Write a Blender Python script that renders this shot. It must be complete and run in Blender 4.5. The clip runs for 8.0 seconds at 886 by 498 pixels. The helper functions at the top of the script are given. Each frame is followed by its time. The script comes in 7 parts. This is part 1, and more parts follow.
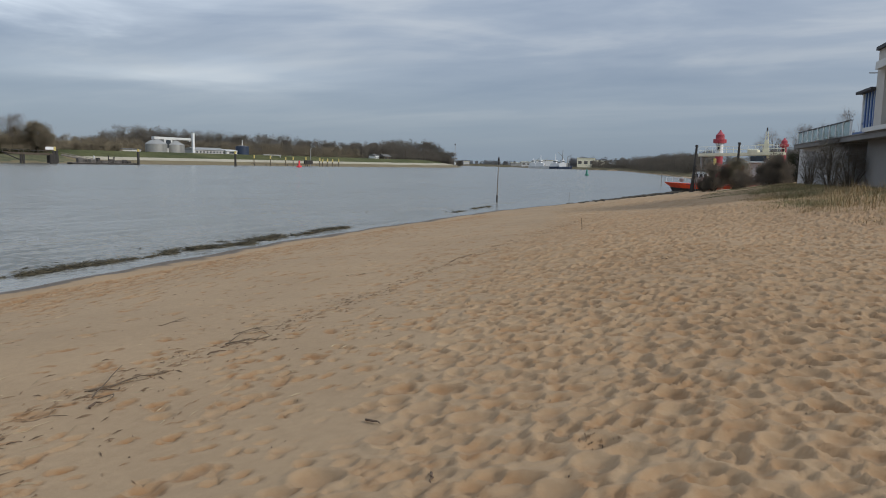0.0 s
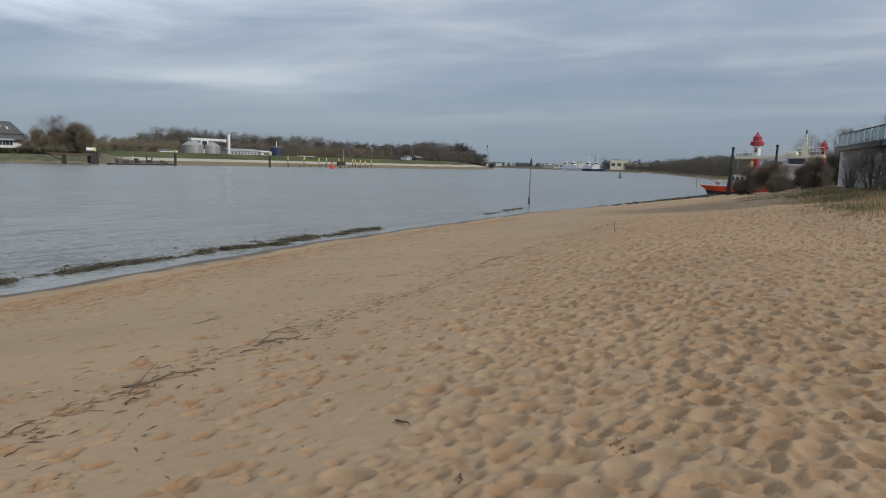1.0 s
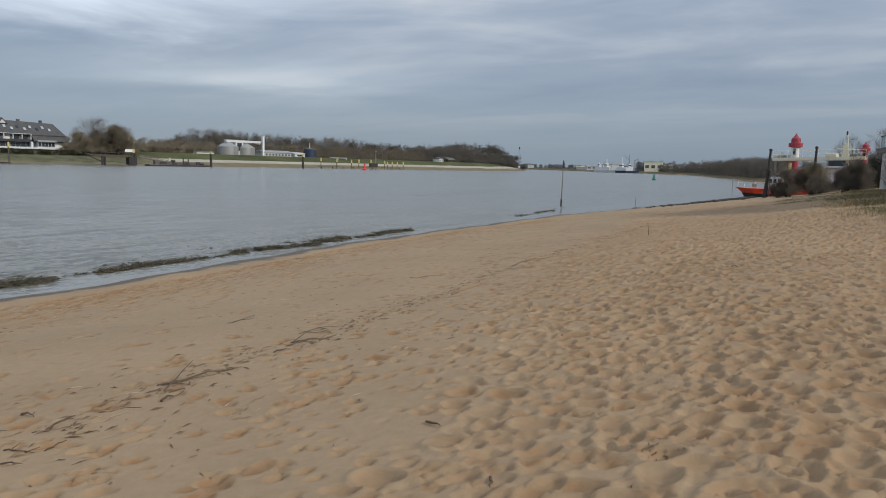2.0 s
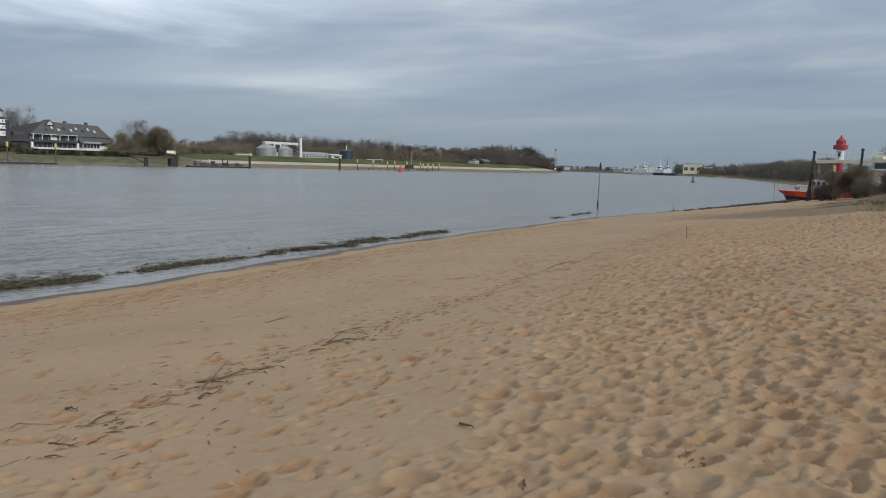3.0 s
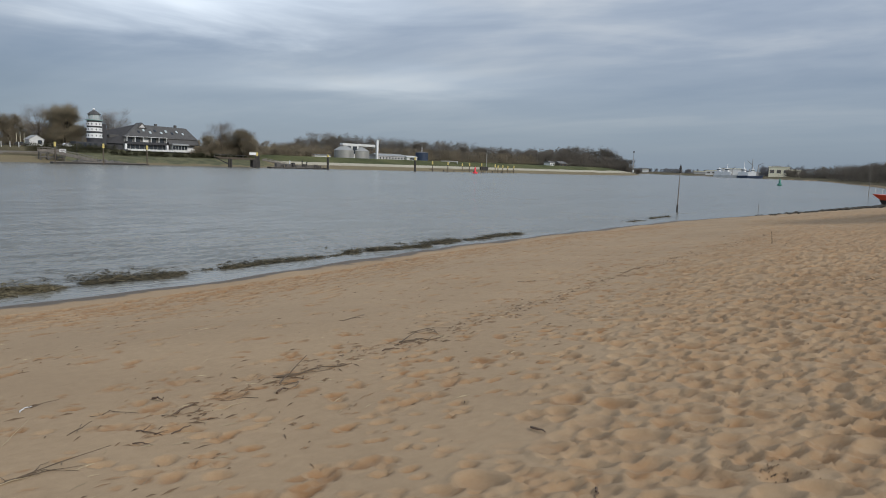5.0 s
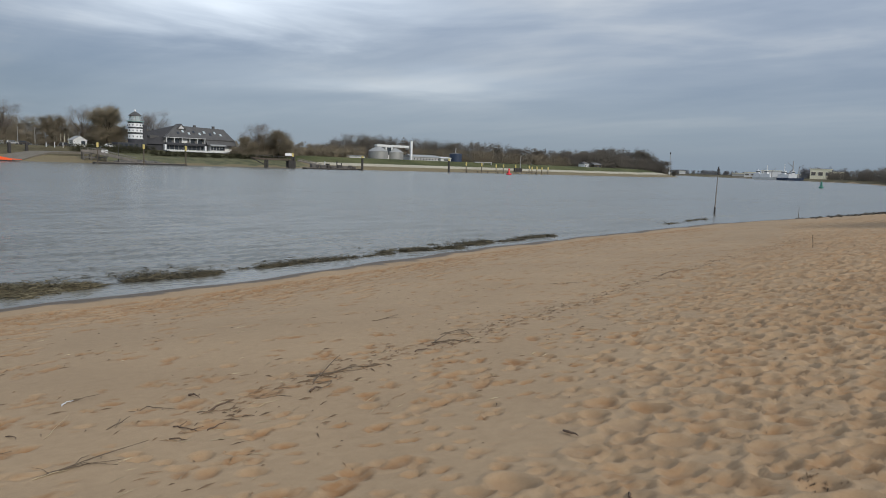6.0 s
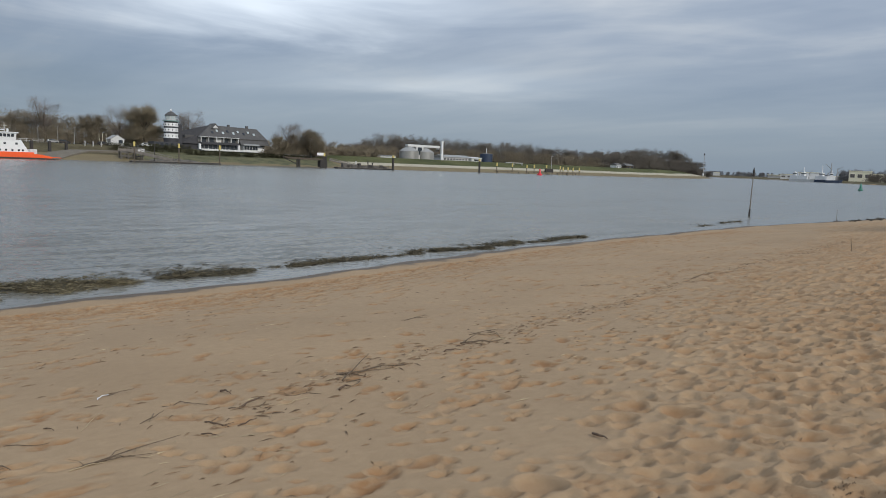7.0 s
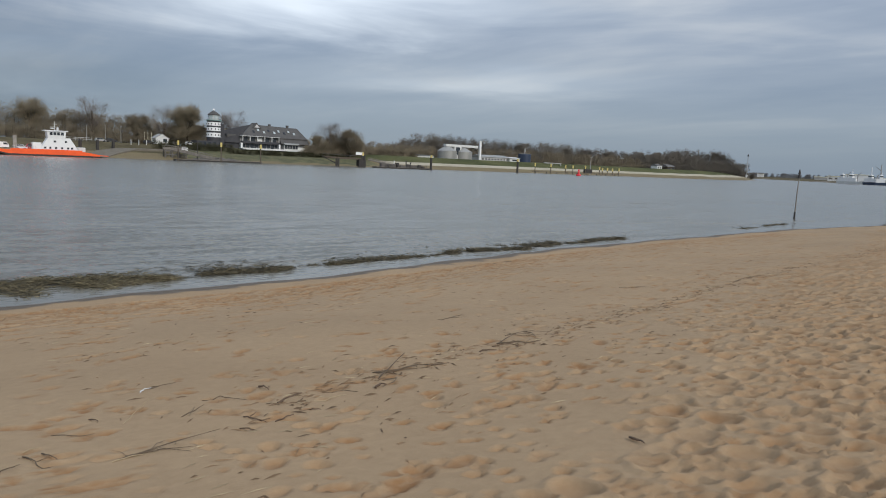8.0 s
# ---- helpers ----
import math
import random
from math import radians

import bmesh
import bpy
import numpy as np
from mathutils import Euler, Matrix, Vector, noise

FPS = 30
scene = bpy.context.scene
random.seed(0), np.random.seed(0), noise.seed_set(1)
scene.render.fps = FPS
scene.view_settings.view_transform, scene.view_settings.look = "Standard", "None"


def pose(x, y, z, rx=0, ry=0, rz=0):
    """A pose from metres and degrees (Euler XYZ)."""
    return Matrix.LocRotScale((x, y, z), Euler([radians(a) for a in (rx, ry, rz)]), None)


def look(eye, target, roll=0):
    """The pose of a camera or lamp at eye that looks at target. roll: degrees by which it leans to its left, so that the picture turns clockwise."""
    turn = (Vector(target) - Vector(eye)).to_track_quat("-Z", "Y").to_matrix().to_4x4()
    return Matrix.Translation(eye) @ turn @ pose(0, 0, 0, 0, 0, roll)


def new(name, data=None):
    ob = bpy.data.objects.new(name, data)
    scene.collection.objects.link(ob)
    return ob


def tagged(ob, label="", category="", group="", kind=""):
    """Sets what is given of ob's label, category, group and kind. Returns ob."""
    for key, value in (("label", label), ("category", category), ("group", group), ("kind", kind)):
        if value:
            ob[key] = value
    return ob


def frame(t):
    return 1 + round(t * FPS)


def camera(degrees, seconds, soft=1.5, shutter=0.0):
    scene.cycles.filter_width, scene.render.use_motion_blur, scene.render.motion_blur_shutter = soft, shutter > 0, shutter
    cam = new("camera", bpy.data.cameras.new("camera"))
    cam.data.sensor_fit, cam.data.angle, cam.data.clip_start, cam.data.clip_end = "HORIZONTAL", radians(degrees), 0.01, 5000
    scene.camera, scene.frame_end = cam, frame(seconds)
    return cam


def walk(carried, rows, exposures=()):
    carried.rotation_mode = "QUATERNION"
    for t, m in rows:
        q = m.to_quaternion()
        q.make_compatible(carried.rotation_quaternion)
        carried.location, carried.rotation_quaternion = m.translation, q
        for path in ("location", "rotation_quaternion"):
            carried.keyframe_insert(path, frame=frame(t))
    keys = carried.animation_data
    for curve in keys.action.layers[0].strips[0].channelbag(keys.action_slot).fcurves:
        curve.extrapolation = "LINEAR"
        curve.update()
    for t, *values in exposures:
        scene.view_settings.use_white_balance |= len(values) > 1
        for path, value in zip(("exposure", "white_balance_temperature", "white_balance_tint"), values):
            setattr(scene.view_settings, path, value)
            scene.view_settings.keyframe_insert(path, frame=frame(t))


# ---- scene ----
# Metres; +Y runs downstream along the river, -X points across the water, z = 0 is the water level.
EYE = 3.4
cam = camera(62.94, 8.0, soft=1.0)
PATH = [
    (0.0, pose(0, 0, EYE, 83.250, -1.250, 29.997)),
    (0.5, pose(0, 0, EYE, 83.284, -1.370, 31.148)),
    (1.0, pose(0, 0, EYE, 83.322, -1.447, 32.518)),
    (1.5, pose(0, 0, EYE, 83.351, -1.443, 33.768)),
    (3.0, pose(0, 0, EYE, 83.452, -1.621, 37.819)),
    (3.5, pose(0, 0, EYE, 83.453, -1.586, 39.402)),
    (4.0, pose(0, 0, EYE, 83.455, -1.644, 40.952)),
    (4.5, pose(0, 0, EYE, 83.432, -1.690, 42.301)),
    (6.0, pose(0, 0, EYE, 83.422, -1.919, 46.352)),
    (6.5, pose(0, 0, EYE, 83.414, -1.969, 47.455)),
    (7.0, pose(0, 0, EYE, 83.348, -2.179, 48.754)),
    (7.5, pose(0, 0, EYE, 83.279, -2.354, 50.150)),
    (8.0, pose(0, 0, EYE, 83.218, -2.465, 51.739)),
]
walk(cam, PATH)

# ---------- world, sun ----------
SUN_AZ, SUN_EL = 88.0, 31.0      # degrees from +Y towards +X, and above the horizon

world = bpy.data.worlds.new("world")
scene.world = world
world.use_nodes = True


def build_world():
    nt = world.node_tree
    nt.nodes.clear()
    n, l = nt.nodes.new, nt.links.new

    def math(op, a, b=None, clamp=False):
        m = n("ShaderNodeMath")
        m.operation, m.use_clamp = op, clamp
        for i, v in enumerate((a, b)):
            if v is None:
                continue
            if isinstance(v, (int, float)):
                m.inputs[i].default_value = v
            else:
                l(v, m.inputs[i])
        return m.outputs[0]

    out, bg = n("ShaderNodeOutputWorld"), n("ShaderNodeBackground")
    sky = n("ShaderNodeTexSky")
    sky.sky_type, sky.sun_disc = "NISHITA", False
    sky.sun_elevation, sky.sun_rotation = radians(SUN_EL), radians(SUN_AZ)
    tc, sep = n("ShaderNodeTexCoord"), n("ShaderNodeSeparateXYZ")
    l(tc.outputs["Generated"], sep.inputs[0])
    up = math("MAXIMUM", sep.outputs[2], 0.0)
    # cloud sheet seen in perspective: direction over height
    div = math("ADD", up, 0.09)
    comb = n("ShaderNodeCombineXYZ")
    l(math("DIVIDE", sep.outputs[0], div), comb.inputs[0])
    l(math("DIVIDE", sep.outputs[1], div), comb.inputs[1])
    turn = n("ShaderNodeMapping")
    turn.inputs["Rotation"].default_value = (0, 0, radians(-41))
    turn.inputs["Scale"].default_value = (0.40, 0.95, 1.0)
    l(comb.outputs[0], turn.inputs[0])

    def noise_tex(scale, detail, rough, dist, off):
        shift = n("ShaderNodeMapping")
        shift.inputs["Location"].default_value = off
        l(turn.outputs[0], shift.inputs[0])
        t = n("ShaderNodeTexNoise")
        t.inputs["Scale"].default_value, t.inputs["Detail"].default_value = scale, detail
        t.inputs["Roughness"].default_value, t.inputs["Distortion"].default_value = rough, dist
        l(shift.outputs[0], t.inputs["Vector"])
        return t.outputs["Fac"]

    big = noise_tex(0.85, 3, 0.5, 0.4, (3.1, 1.7, 0))
    fine = noise_tex(2.6, 5, 0.55, 0.5, (0.4, 5.2, 0))
    az = math("MULTIPLY", math("ARCTAN2", sep.outputs[0], sep.outputs[1]), 57.2958)
    el = math("MULTIPLY", math("ARCSINE", sep.outputs[2]), 57.2958)
    # long level bars of cloud
    flat, bars = n("ShaderNodeCombineXYZ"), n("ShaderNodeTexNoise")
    l(math("MULTIPLY", az, 0.045), flat.inputs[0])
    l(math("MULTIPLY", el, 0.26), flat.inputs[1])
    bars.inputs["Scale"].default_value, bars.inputs["Detail"].default_value = 1.0, 5
    bars.inputs["Roughness"].default_value, bars.inputs["Distortion"].default_value = 0.55, 0.5
    l(flat.outputs[0], bars.inputs["Vector"])
    mixed = math("ADD", math("ADD", math("MULTIPLY", big, 0.42), math("MULTIPLY", fine, 0.14)), math("MULTIPLY", bars.outputs["Fac"], 0.44))
    ramp = n("ShaderNodeValToRGB")
    e = ramp.color_ramp.elements
    e[0].position, e[0].color = 0.38, (0.270, 0.335, 0.445, 1)
    e[1].position, e[1].color = 0.64, (0.57, 0.61, 0.66, 1)
    mid = ramp.color_ramp.elements.new(0.50)
    mid.color = (0.365, 0.428, 0.525, 1)
    l(mixed, ramp.inputs[0])
    # towards the horizon the sheet melts into an even blue grey
    haze = n("ShaderNodeMix")
    haze.data_type = "RGBA"
    near = n("ShaderNodeMapRange")
    near.inputs[1].default_value, near.inputs[2].default_value = 0.02, 0.16
    l(up, near.inputs[0])
    l(near.outputs[0], haze.inputs[0])
    haze.inputs[6].default_value = (0.288, 0.364, 0.458, 1)
    l(ramp.outputs[0], haze.inputs[7])
    # thin bright streaks where the sheet is torn: (azimuth, height, length, thickness, slope, gain), in degrees
    torn = None
    for a0, e0, wa, we, slope, amount in ((-67, 9.6, 10, 1.3, 0.02, 0.36), (-49.5, 6.3, 11, 0.95, 0.01, 0.36), (-61, 12.0, 12, 2.1, 0.02, 1.45), (-100, 6, 10, 1.2, 0.0, 0.1), (-10, 9, 22, 9, 0.0, -0.06), (-84, 7.5, 12, 5, 0.0, -0.34), (-98, 24, 22, 14, 0.0, -0.30)):
        da = math("ADD", az, -a0)
        de = math("SUBTRACT", math("ADD", el, -e0), math("MULTIPLY", da, slope))
        wave = math("ADD", de, math("MULTIPLY", math("ADD", bars.outputs["Fac"], -0.5), 4.0 * we))
        r2 = math("ADD", math("POWER", math("ABSOLUTE", math("DIVIDE", da, wa)), 2.0), math("POWER", math("ABSOLUTE", math("DIVIDE", wave, we)), 2.0))
        lobe = math("MULTIPLY", math("EXPONENT", math("MULTIPLY", r2, -1.0)), amount)
        torn = lobe if torn is None else math("ADD", torn, lobe)
    # an overcast sky grows brighter towards the zenith and round the veiled sun
    lift = math("ADD", math("MULTIPLY", up, 1.2), 0.92)
    sx, sy, sz = (math_cos(SUN_EL) * math_sin(SUN_AZ), math_cos(SUN_EL) * math_cos(SUN_AZ), math_sin(SUN_EL))
    dot = n("ShaderNodeVectorMath")
    dot.operation = "DOT_PRODUCT"
    l(tc.outputs["Generated"], dot.inputs[0])
    dot.inputs[1].default_value = (sx, sy, sz)
    glow = math("MULTIPLY", math("POWER", math("MAXIMUM", dot.outputs["Value"], 0.0), 6.0), 0.25)
    gain = math("ADD", lift, glow)
    scaled = n("ShaderNodeVectorMath")
    scaled.operation = "SCALE"
    l(haze.outputs[2], scaled.inputs[0])
    l(gain, scaled.inputs["Scale"])
    pale, lit = n("ShaderNodeVectorMath"), n("ShaderNodeVectorMath")
    pale.operation, lit.operation = "SCALE", "ADD"
    pale.inputs[0].default_value = (0.395, 0.415, 0.42)
    l(torn, pale.inputs["Scale"])
    l(scaled.outputs[0], lit.inputs[0])
    l(pale.outputs[0], lit.inputs[1])
    both = n("ShaderNodeMix")
    both.data_type, both.blend_type = "RGBA", "ADD"
    both.inputs[0].default_value = 0.012
    l(lit.outputs[0], both.inputs[6])
    l(sky.outputs[0], both.inputs[7])
    l(both.outputs[2], bg.inputs["Color"])
    bg.inputs["Strength"].default_value = 0.83
    l(bg.outputs[0], out.inputs[0])


def math_sin(d):
    return math.sin(radians(d))


def math_cos(d):
    return math.cos(radians(d))


build_world()
sun = new("sun", bpy.data.lights.new("sun", "SUN"))
sun.data.energy, sun.data.angle, sun.data.color = 2.0, radians(8), (1.0, 0.95, 0.87)
sun.matrix_world = look((0, 0, 60), (-60 * math_sin(SUN_AZ) * math_cos(SUN_EL) / math_sin(SUN_EL), -60 * math_cos(SUN_AZ) * math_cos(SUN_EL) / math_sin(SUN_EL), 0))


# ---------- materials ----------
def mat(name, base, rough=0.8, metal=0.0, vary=0.25, scale=1.5, grain=12.0, bump=0.2, tint=None, island=0.0, piece=0.0, stretch=(1, 1, 1), tuft=0.0):
    """A painted or natural surface: base colour, broad stains, fine grain and relief, at sizes in metres."""
    m = bpy.data.materials.new(name)
    m.use_nodes = True
    nt = m.node_tree
    n, l = nt.nodes.new, nt.links.new
    b = nt.nodes["Principled BSDF"]
    tc = n("ShaderNodeTexCoord")
    mp = n("ShaderNodeMapping")
    mp.inputs["Scale"].default_value = stretch
    l(tc.outputs["Object"], mp.inputs[0])
    t1, t2 = n("ShaderNodeTexNoise"), n("ShaderNodeTexNoise")
    t1.inputs["Scale"].default_value, t1.inputs["Detail"].default_value = scale, 4
    t2.inputs["Scale"].default_value, t2.inputs["Detail"].default_value = grain, 5
    for t in (t1, t2):
        l(mp.outputs[0], t.inputs["Vector"])
    dark = tuple(c * (1 - vary) for c in base) + (1,)
    light = tuple(min(1, c * (1 + vary)) for c in (tint or base)) + (1,)
    ramp = n("ShaderNodeValToRGB")
    ramp.color_ramp.elements[0].position, ramp.color_ramp.elements[0].color = 0.3, dark
    ramp.color_ramp.elements[1].position, ramp.color_ramp.elements[1].color = 0.7, light
    mix = n("ShaderNodeMix")
    mix.inputs[0].default_value = 0.4
    l(t1.outputs["Fac"], mix.inputs[2])
    l(t2.outputs["Fac"], mix.inputs[3])
    l(mix.outputs[0], ramp.inputs[0])
    col = ramp.outputs[0]
    if island or piece:
        src = n("ShaderNodeNewGeometry").outputs["Random Per Island"] if island else n("ShaderNodeObjectInfo").outputs["Random"]
        amount = island or piece
        mr = n("ShaderNodeMapRange")
        mr.inputs[3].default_value, mr.inputs[4].default_value = 1 - amount, 1 + amount
        l(src, mr.inputs[0])
        sc = n("ShaderNodeVectorMath")
        sc.operation = "SCALE"
        l(col, sc.inputs[0])
        l(mr.outputs[0], sc.inputs["Scale"])
        col = sc.outputs[0]
    l(col, b.inputs["Base Color"])
    b.inputs["Roughness"].default_value, b.inputs["Metallic"].default_value = rough, metal
    if bump:
        bp = n("ShaderNodeBump")
        bp.inputs["Strength"].default_value, bp.inputs["Distance"].default_value = bump, 0.02
        l(t2.outputs["Fac"], bp.inputs["Height"])
        l(bp.outputs[0], b.inputs["Normal"])
    if tuft:
        # twigs too fine to catch the light singly: whole sprays of them turn to it together
        t3, away, lean, unit = n("ShaderNodeTexNoise"), n("ShaderNodeVectorMath"), n("ShaderNodeVectorMath"), n("ShaderNodeVectorMath")
        t3.inputs["Scale"].default_value, t3.inputs["Detail"].default_value = tuft, 2
        away.operation, lean.operation, unit.operation = "SUBTRACT", "MULTIPLY_ADD", "NORMALIZE"
        l(tc.outputs["Object"], t3.inputs["Vector"])
        l(t3.outputs["Color"], away.inputs[0])
        away.inputs[1].default_value = (0.5, 0.5, 0.5)
        l(away.outputs[0], lean.inputs[0])
        lean.inputs[1].default_value, lean.inputs[2].default_value = (1.2, 1.2, 0.8), (0.25, 0.05, 0.75)
        l(lean.outputs[0], unit.inputs[0])
        l(unit.outputs[0], b.inputs["Normal"])
    return m


def sand_material():
    m = bpy.data.materials.new("beach_sand")
    m.use_nodes = True
    nt = m.node_tree
    n, l = nt.nodes.new, nt.links.new
    b = nt.nodes["Principled BSDF"]
    geo = n("ShaderNodeNewGeometry")
    sep = n("ShaderNodeSeparateXYZ")
    l(geo.outputs["Position"], sep.inputs[0])

    def tex(scale, detail, rough=0.55):
        t = n("ShaderNodeTexNoise")
        t.inputs["Scale"].default_value, t.inputs["Detail"].default_value, t.inputs["Roughness"].default_value = scale, detail, rough
        l(geo.outputs["Position"], t.inputs["Vector"])
        return t.outputs["Fac"]

    def ramp(fac, p0, c0, p1, c1):
        r = n("ShaderNodeValToRGB")
        r.color_ramp.elements[0].position, r.color_ramp.elements[0].color = p0, c0
        r.color_ramp.elements[1].position, r.color_ramp.elements[1].color = p1, c1
        l(fac, r.inputs[0])
        return r.outputs[0]

    def mix(fac, a, c, blend="MIX"):
        x = n("ShaderNodeMix")
        x.data_type, x.blend_type = "RGBA", blend
        for sock, v in ((0, fac), (6, a), (7, c)):
            if isinstance(v, (int, float)):
                x.inputs[sock].default_value = v
            elif isinstance(v, tuple):
                x.inputs[sock].default_value = v
            else:
                l(v, x.inputs[sock])
        return x.outputs[2]

    broad = ramp(tex(0.35, 3), 0.35, (0.332, 0.232, 0.138, 1), 0.65, (0.370, 0.260, 0.155, 1))
    grain = ramp(tex(420.0, 2), 0.3, (0.78, 0.78, 0.78, 1), 0.7, (1.18, 1.18, 1.18, 1))
    clod = ramp(tex(9.0, 5), 0.35, (0.955, 0.95, 0.945, 1), 0.65, (1.03, 1.03, 1.03, 1))
    streaked = n("ShaderNodeMapping")
    streaked.inputs["Scale"].default_value = (2.2, 1.1, 1)
    l(geo.outputs["Position"], streaked.inputs[0])
    st = n("ShaderNodeTexNoise")
    st.inputs["Scale"].default_value, st.inputs["Detail"].default_value, st.inputs["Roughness"].default_value = 7.0, 6, 0.7
    l(streaked.outputs[0], st.inputs["Vector"])
    strand = ramp(st.outputs["Fac"], 0.34, (0.95, 0.94, 0.93, 1), 0.60, (1.02, 1.02, 1.02, 1))
    col = mix(1.0, mix(1.0, mix(1.0, broad, clod, "MULTIPLY"), grain, "MULTIPLY"), strand, "MULTIPLY")
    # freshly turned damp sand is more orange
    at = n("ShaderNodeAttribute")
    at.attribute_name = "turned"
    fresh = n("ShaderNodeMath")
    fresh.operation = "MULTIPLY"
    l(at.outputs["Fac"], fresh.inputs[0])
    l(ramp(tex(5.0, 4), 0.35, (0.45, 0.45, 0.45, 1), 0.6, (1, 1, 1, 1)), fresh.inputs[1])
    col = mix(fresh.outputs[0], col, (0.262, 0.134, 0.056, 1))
    # wet along the water's edge
    wob = n("ShaderNodeMath")
    wob.operation = "MULTIPLY_ADD"
    l(tex(0.8, 4), wob.inputs[0])
    wob.inputs[1].default_value = 0.10
    l(sep.outputs[2], wob.inputs[2])
    wet = n("ShaderNodeMapRange")
    wet.inputs[1].default_value, wet.inputs[2].default_value = 0.098, 0.082
    l(wob.outputs[0], wet.inputs[0])
    col = mix(wet.outputs[0], col, (0.112, 0.084, 0.057, 1))
    l(col, b.inputs["Base Color"])
    rr = n("ShaderNodeMapRange")
    rr.inputs[3].default_value, rr.inputs[4].default_value = 0.95, 0.6
    l(wet.outputs[0], rr.inputs[0])
    l(rr.outputs[0], b.inputs["Roughness"])
    b.inputs["Specular IOR Level"].default_value = 0.25
    b1, b2 = n("ShaderNodeBump"), n("ShaderNodeBump")
    b1.inputs["Strength"].default_value, b1.inputs["Distance"].default_value = 0.24, 0.014
    l(tex(26.0, 6, 0.6), b1.inputs["Height"])
    b2.inputs["Strength"].default_value, b2.inputs["Distance"].default_value = 0.35, 0.004
    l(tex(260.0, 2), b2.inputs["Height"])
    l(b1.outputs[0], b2.inputs["Normal"])
    l(b2.outputs[0], b.inputs["Normal"])
    return m


def water_material():
    m = bpy.data.materials.new("river_water")
    m.use_nodes = True
    nt = m.node_tree
    n, l = nt.nodes.new, nt.links.new
    b = nt.nodes["Principled BSDF"]
    geo = n("ShaderNodeNewGeometry")

    def tex(scale, detail, stretch, rough=0.55, dist=0.0):
        mp = n("ShaderNodeMapping")
        mp.inputs["Scale"].default_value = stretch
        l(geo.outputs["Position"], mp.inputs[0])
        t = n("ShaderNodeTexNoise")
        t.inputs["Scale"].default_value, t.inputs["Detail"].default_value = scale, detail
        t.inputs["Roughness"].default_value, t.inputs["Distortion"].default_value = rough, dist
        l(mp.outputs[0], t.inputs["Vector"])
        return t.outputs["Fac"]

    silt = n("ShaderNodeValToRGB")
    silt.color_ramp.elements[0].position, silt.color_ramp.elements[0].color = 0.35, (0.160, 0.153, 0.128, 1)
    silt.color_ramp.elements[1].position, silt.color_ramp.elements[1].color = 0.65, (0.190, 0.180, 0.150, 1)
    l(tex(0.03, 4, (1.0, 0.5, 1)), silt.inputs[0])
    l(silt.outputs[0], b.inputs["Base Color"])
    b.inputs["Roughness"].default_value, b.inputs["IOR"].default_value = 0.20, 1.333
    # cat's-paws: patches of livelier ripples
    gust = n("ShaderNodeMapRange")
    gust.inputs[1].default_value, gust.inputs[2].default_value = 0.38, 0.64
    gust.inputs[3].default_value, gust.inputs[4].default_value = 0.45, 1.0
    l(tex(0.09, 4, (1.0, 0.42, 1), 0.6, 0.8), gust.inputs[0])

    def slopes(scale, detail, stretch, gain, dist=0.3):
        """Wave slopes across and along the river."""
        mp = n("ShaderNodeMapping")
        mp.inputs["Scale"].default_value = stretch
        l(geo.outputs["Position"], mp.inputs[0])
        t = n("ShaderNodeTexNoise")
        t.inputs["Scale"].default_value, t.inputs["Detail"].default_value = scale, detail
        t.inputs["Roughness"].default_value, t.inputs["Distortion"].default_value = 0.55, dist
        l(mp.outputs[0], t.inputs["Vector"])
        sub, mul = n("ShaderNodeVectorMath"), n("ShaderNodeVectorMath")
        sub.operation, mul.operation = "SUBTRACT", "MULTIPLY"
        l(t.outputs["Color"], sub.inputs[0])
        sub.inputs[1].default_value = (0.5, 0.5, 0.5)
        l(sub.outputs[0], mul.inputs[0])
        mul.inputs[1].default_value = (gain, gain * 0.95, 0)
        return mul.outputs[0]

    waves = n("ShaderNodeVectorMath")
    waves.operation = "ADD"
    l(slopes(0.50, 4, (2.4, 0.42, 1), 0.98, 0.5), waves.inputs[0])
    l(slopes(3.0, 4, (2.2, 0.85, 1), 1.35), waves.inputs[1])
    # the shallows inside the floating reeds lie still
    along, calm, still = n("ShaderNodeVectorMath"), n("ShaderNodeMapRange"), n("ShaderNodeMath")
    along.operation, still.operation = "DOT_PRODUCT", "MULTIPLY"
    l(geo.outputs["Position"], along.inputs[0])
    along.inputs[1].default_value = (1.0, 0.12, 0)
    calm.inputs[1].default_value, calm.inputs[2].default_value = -19.0, -18.4
    calm.inputs[3].default_value, calm.inputs[4].default_value = 1.0, 0.30
    l(along.outputs["Value"], calm.inputs[0])
    l(gust.outputs[0], still.inputs[0])
    l(calm.outputs[0], still.inputs[1])
    lively = n("ShaderNodeVectorMath")
    lively.operation = "SCALE"
    l(waves.outputs[0], lively.inputs[0])
    l(still.outputs[0], lively.inputs["Scale"])
    upright = n("ShaderNodeVectorMath")
    upright.operation = "ADD"
    l(lively.outputs[0], upright.inputs[0])
    upright.inputs[1].default_value = (0, 0, 1)
    unit = n("ShaderNodeVectorMath")
    unit.operation = "NORMALIZE"
    l(upright.outputs[0], unit.inputs[0])
    l(unit.outputs[0], b.inputs["Normal"])
    return m


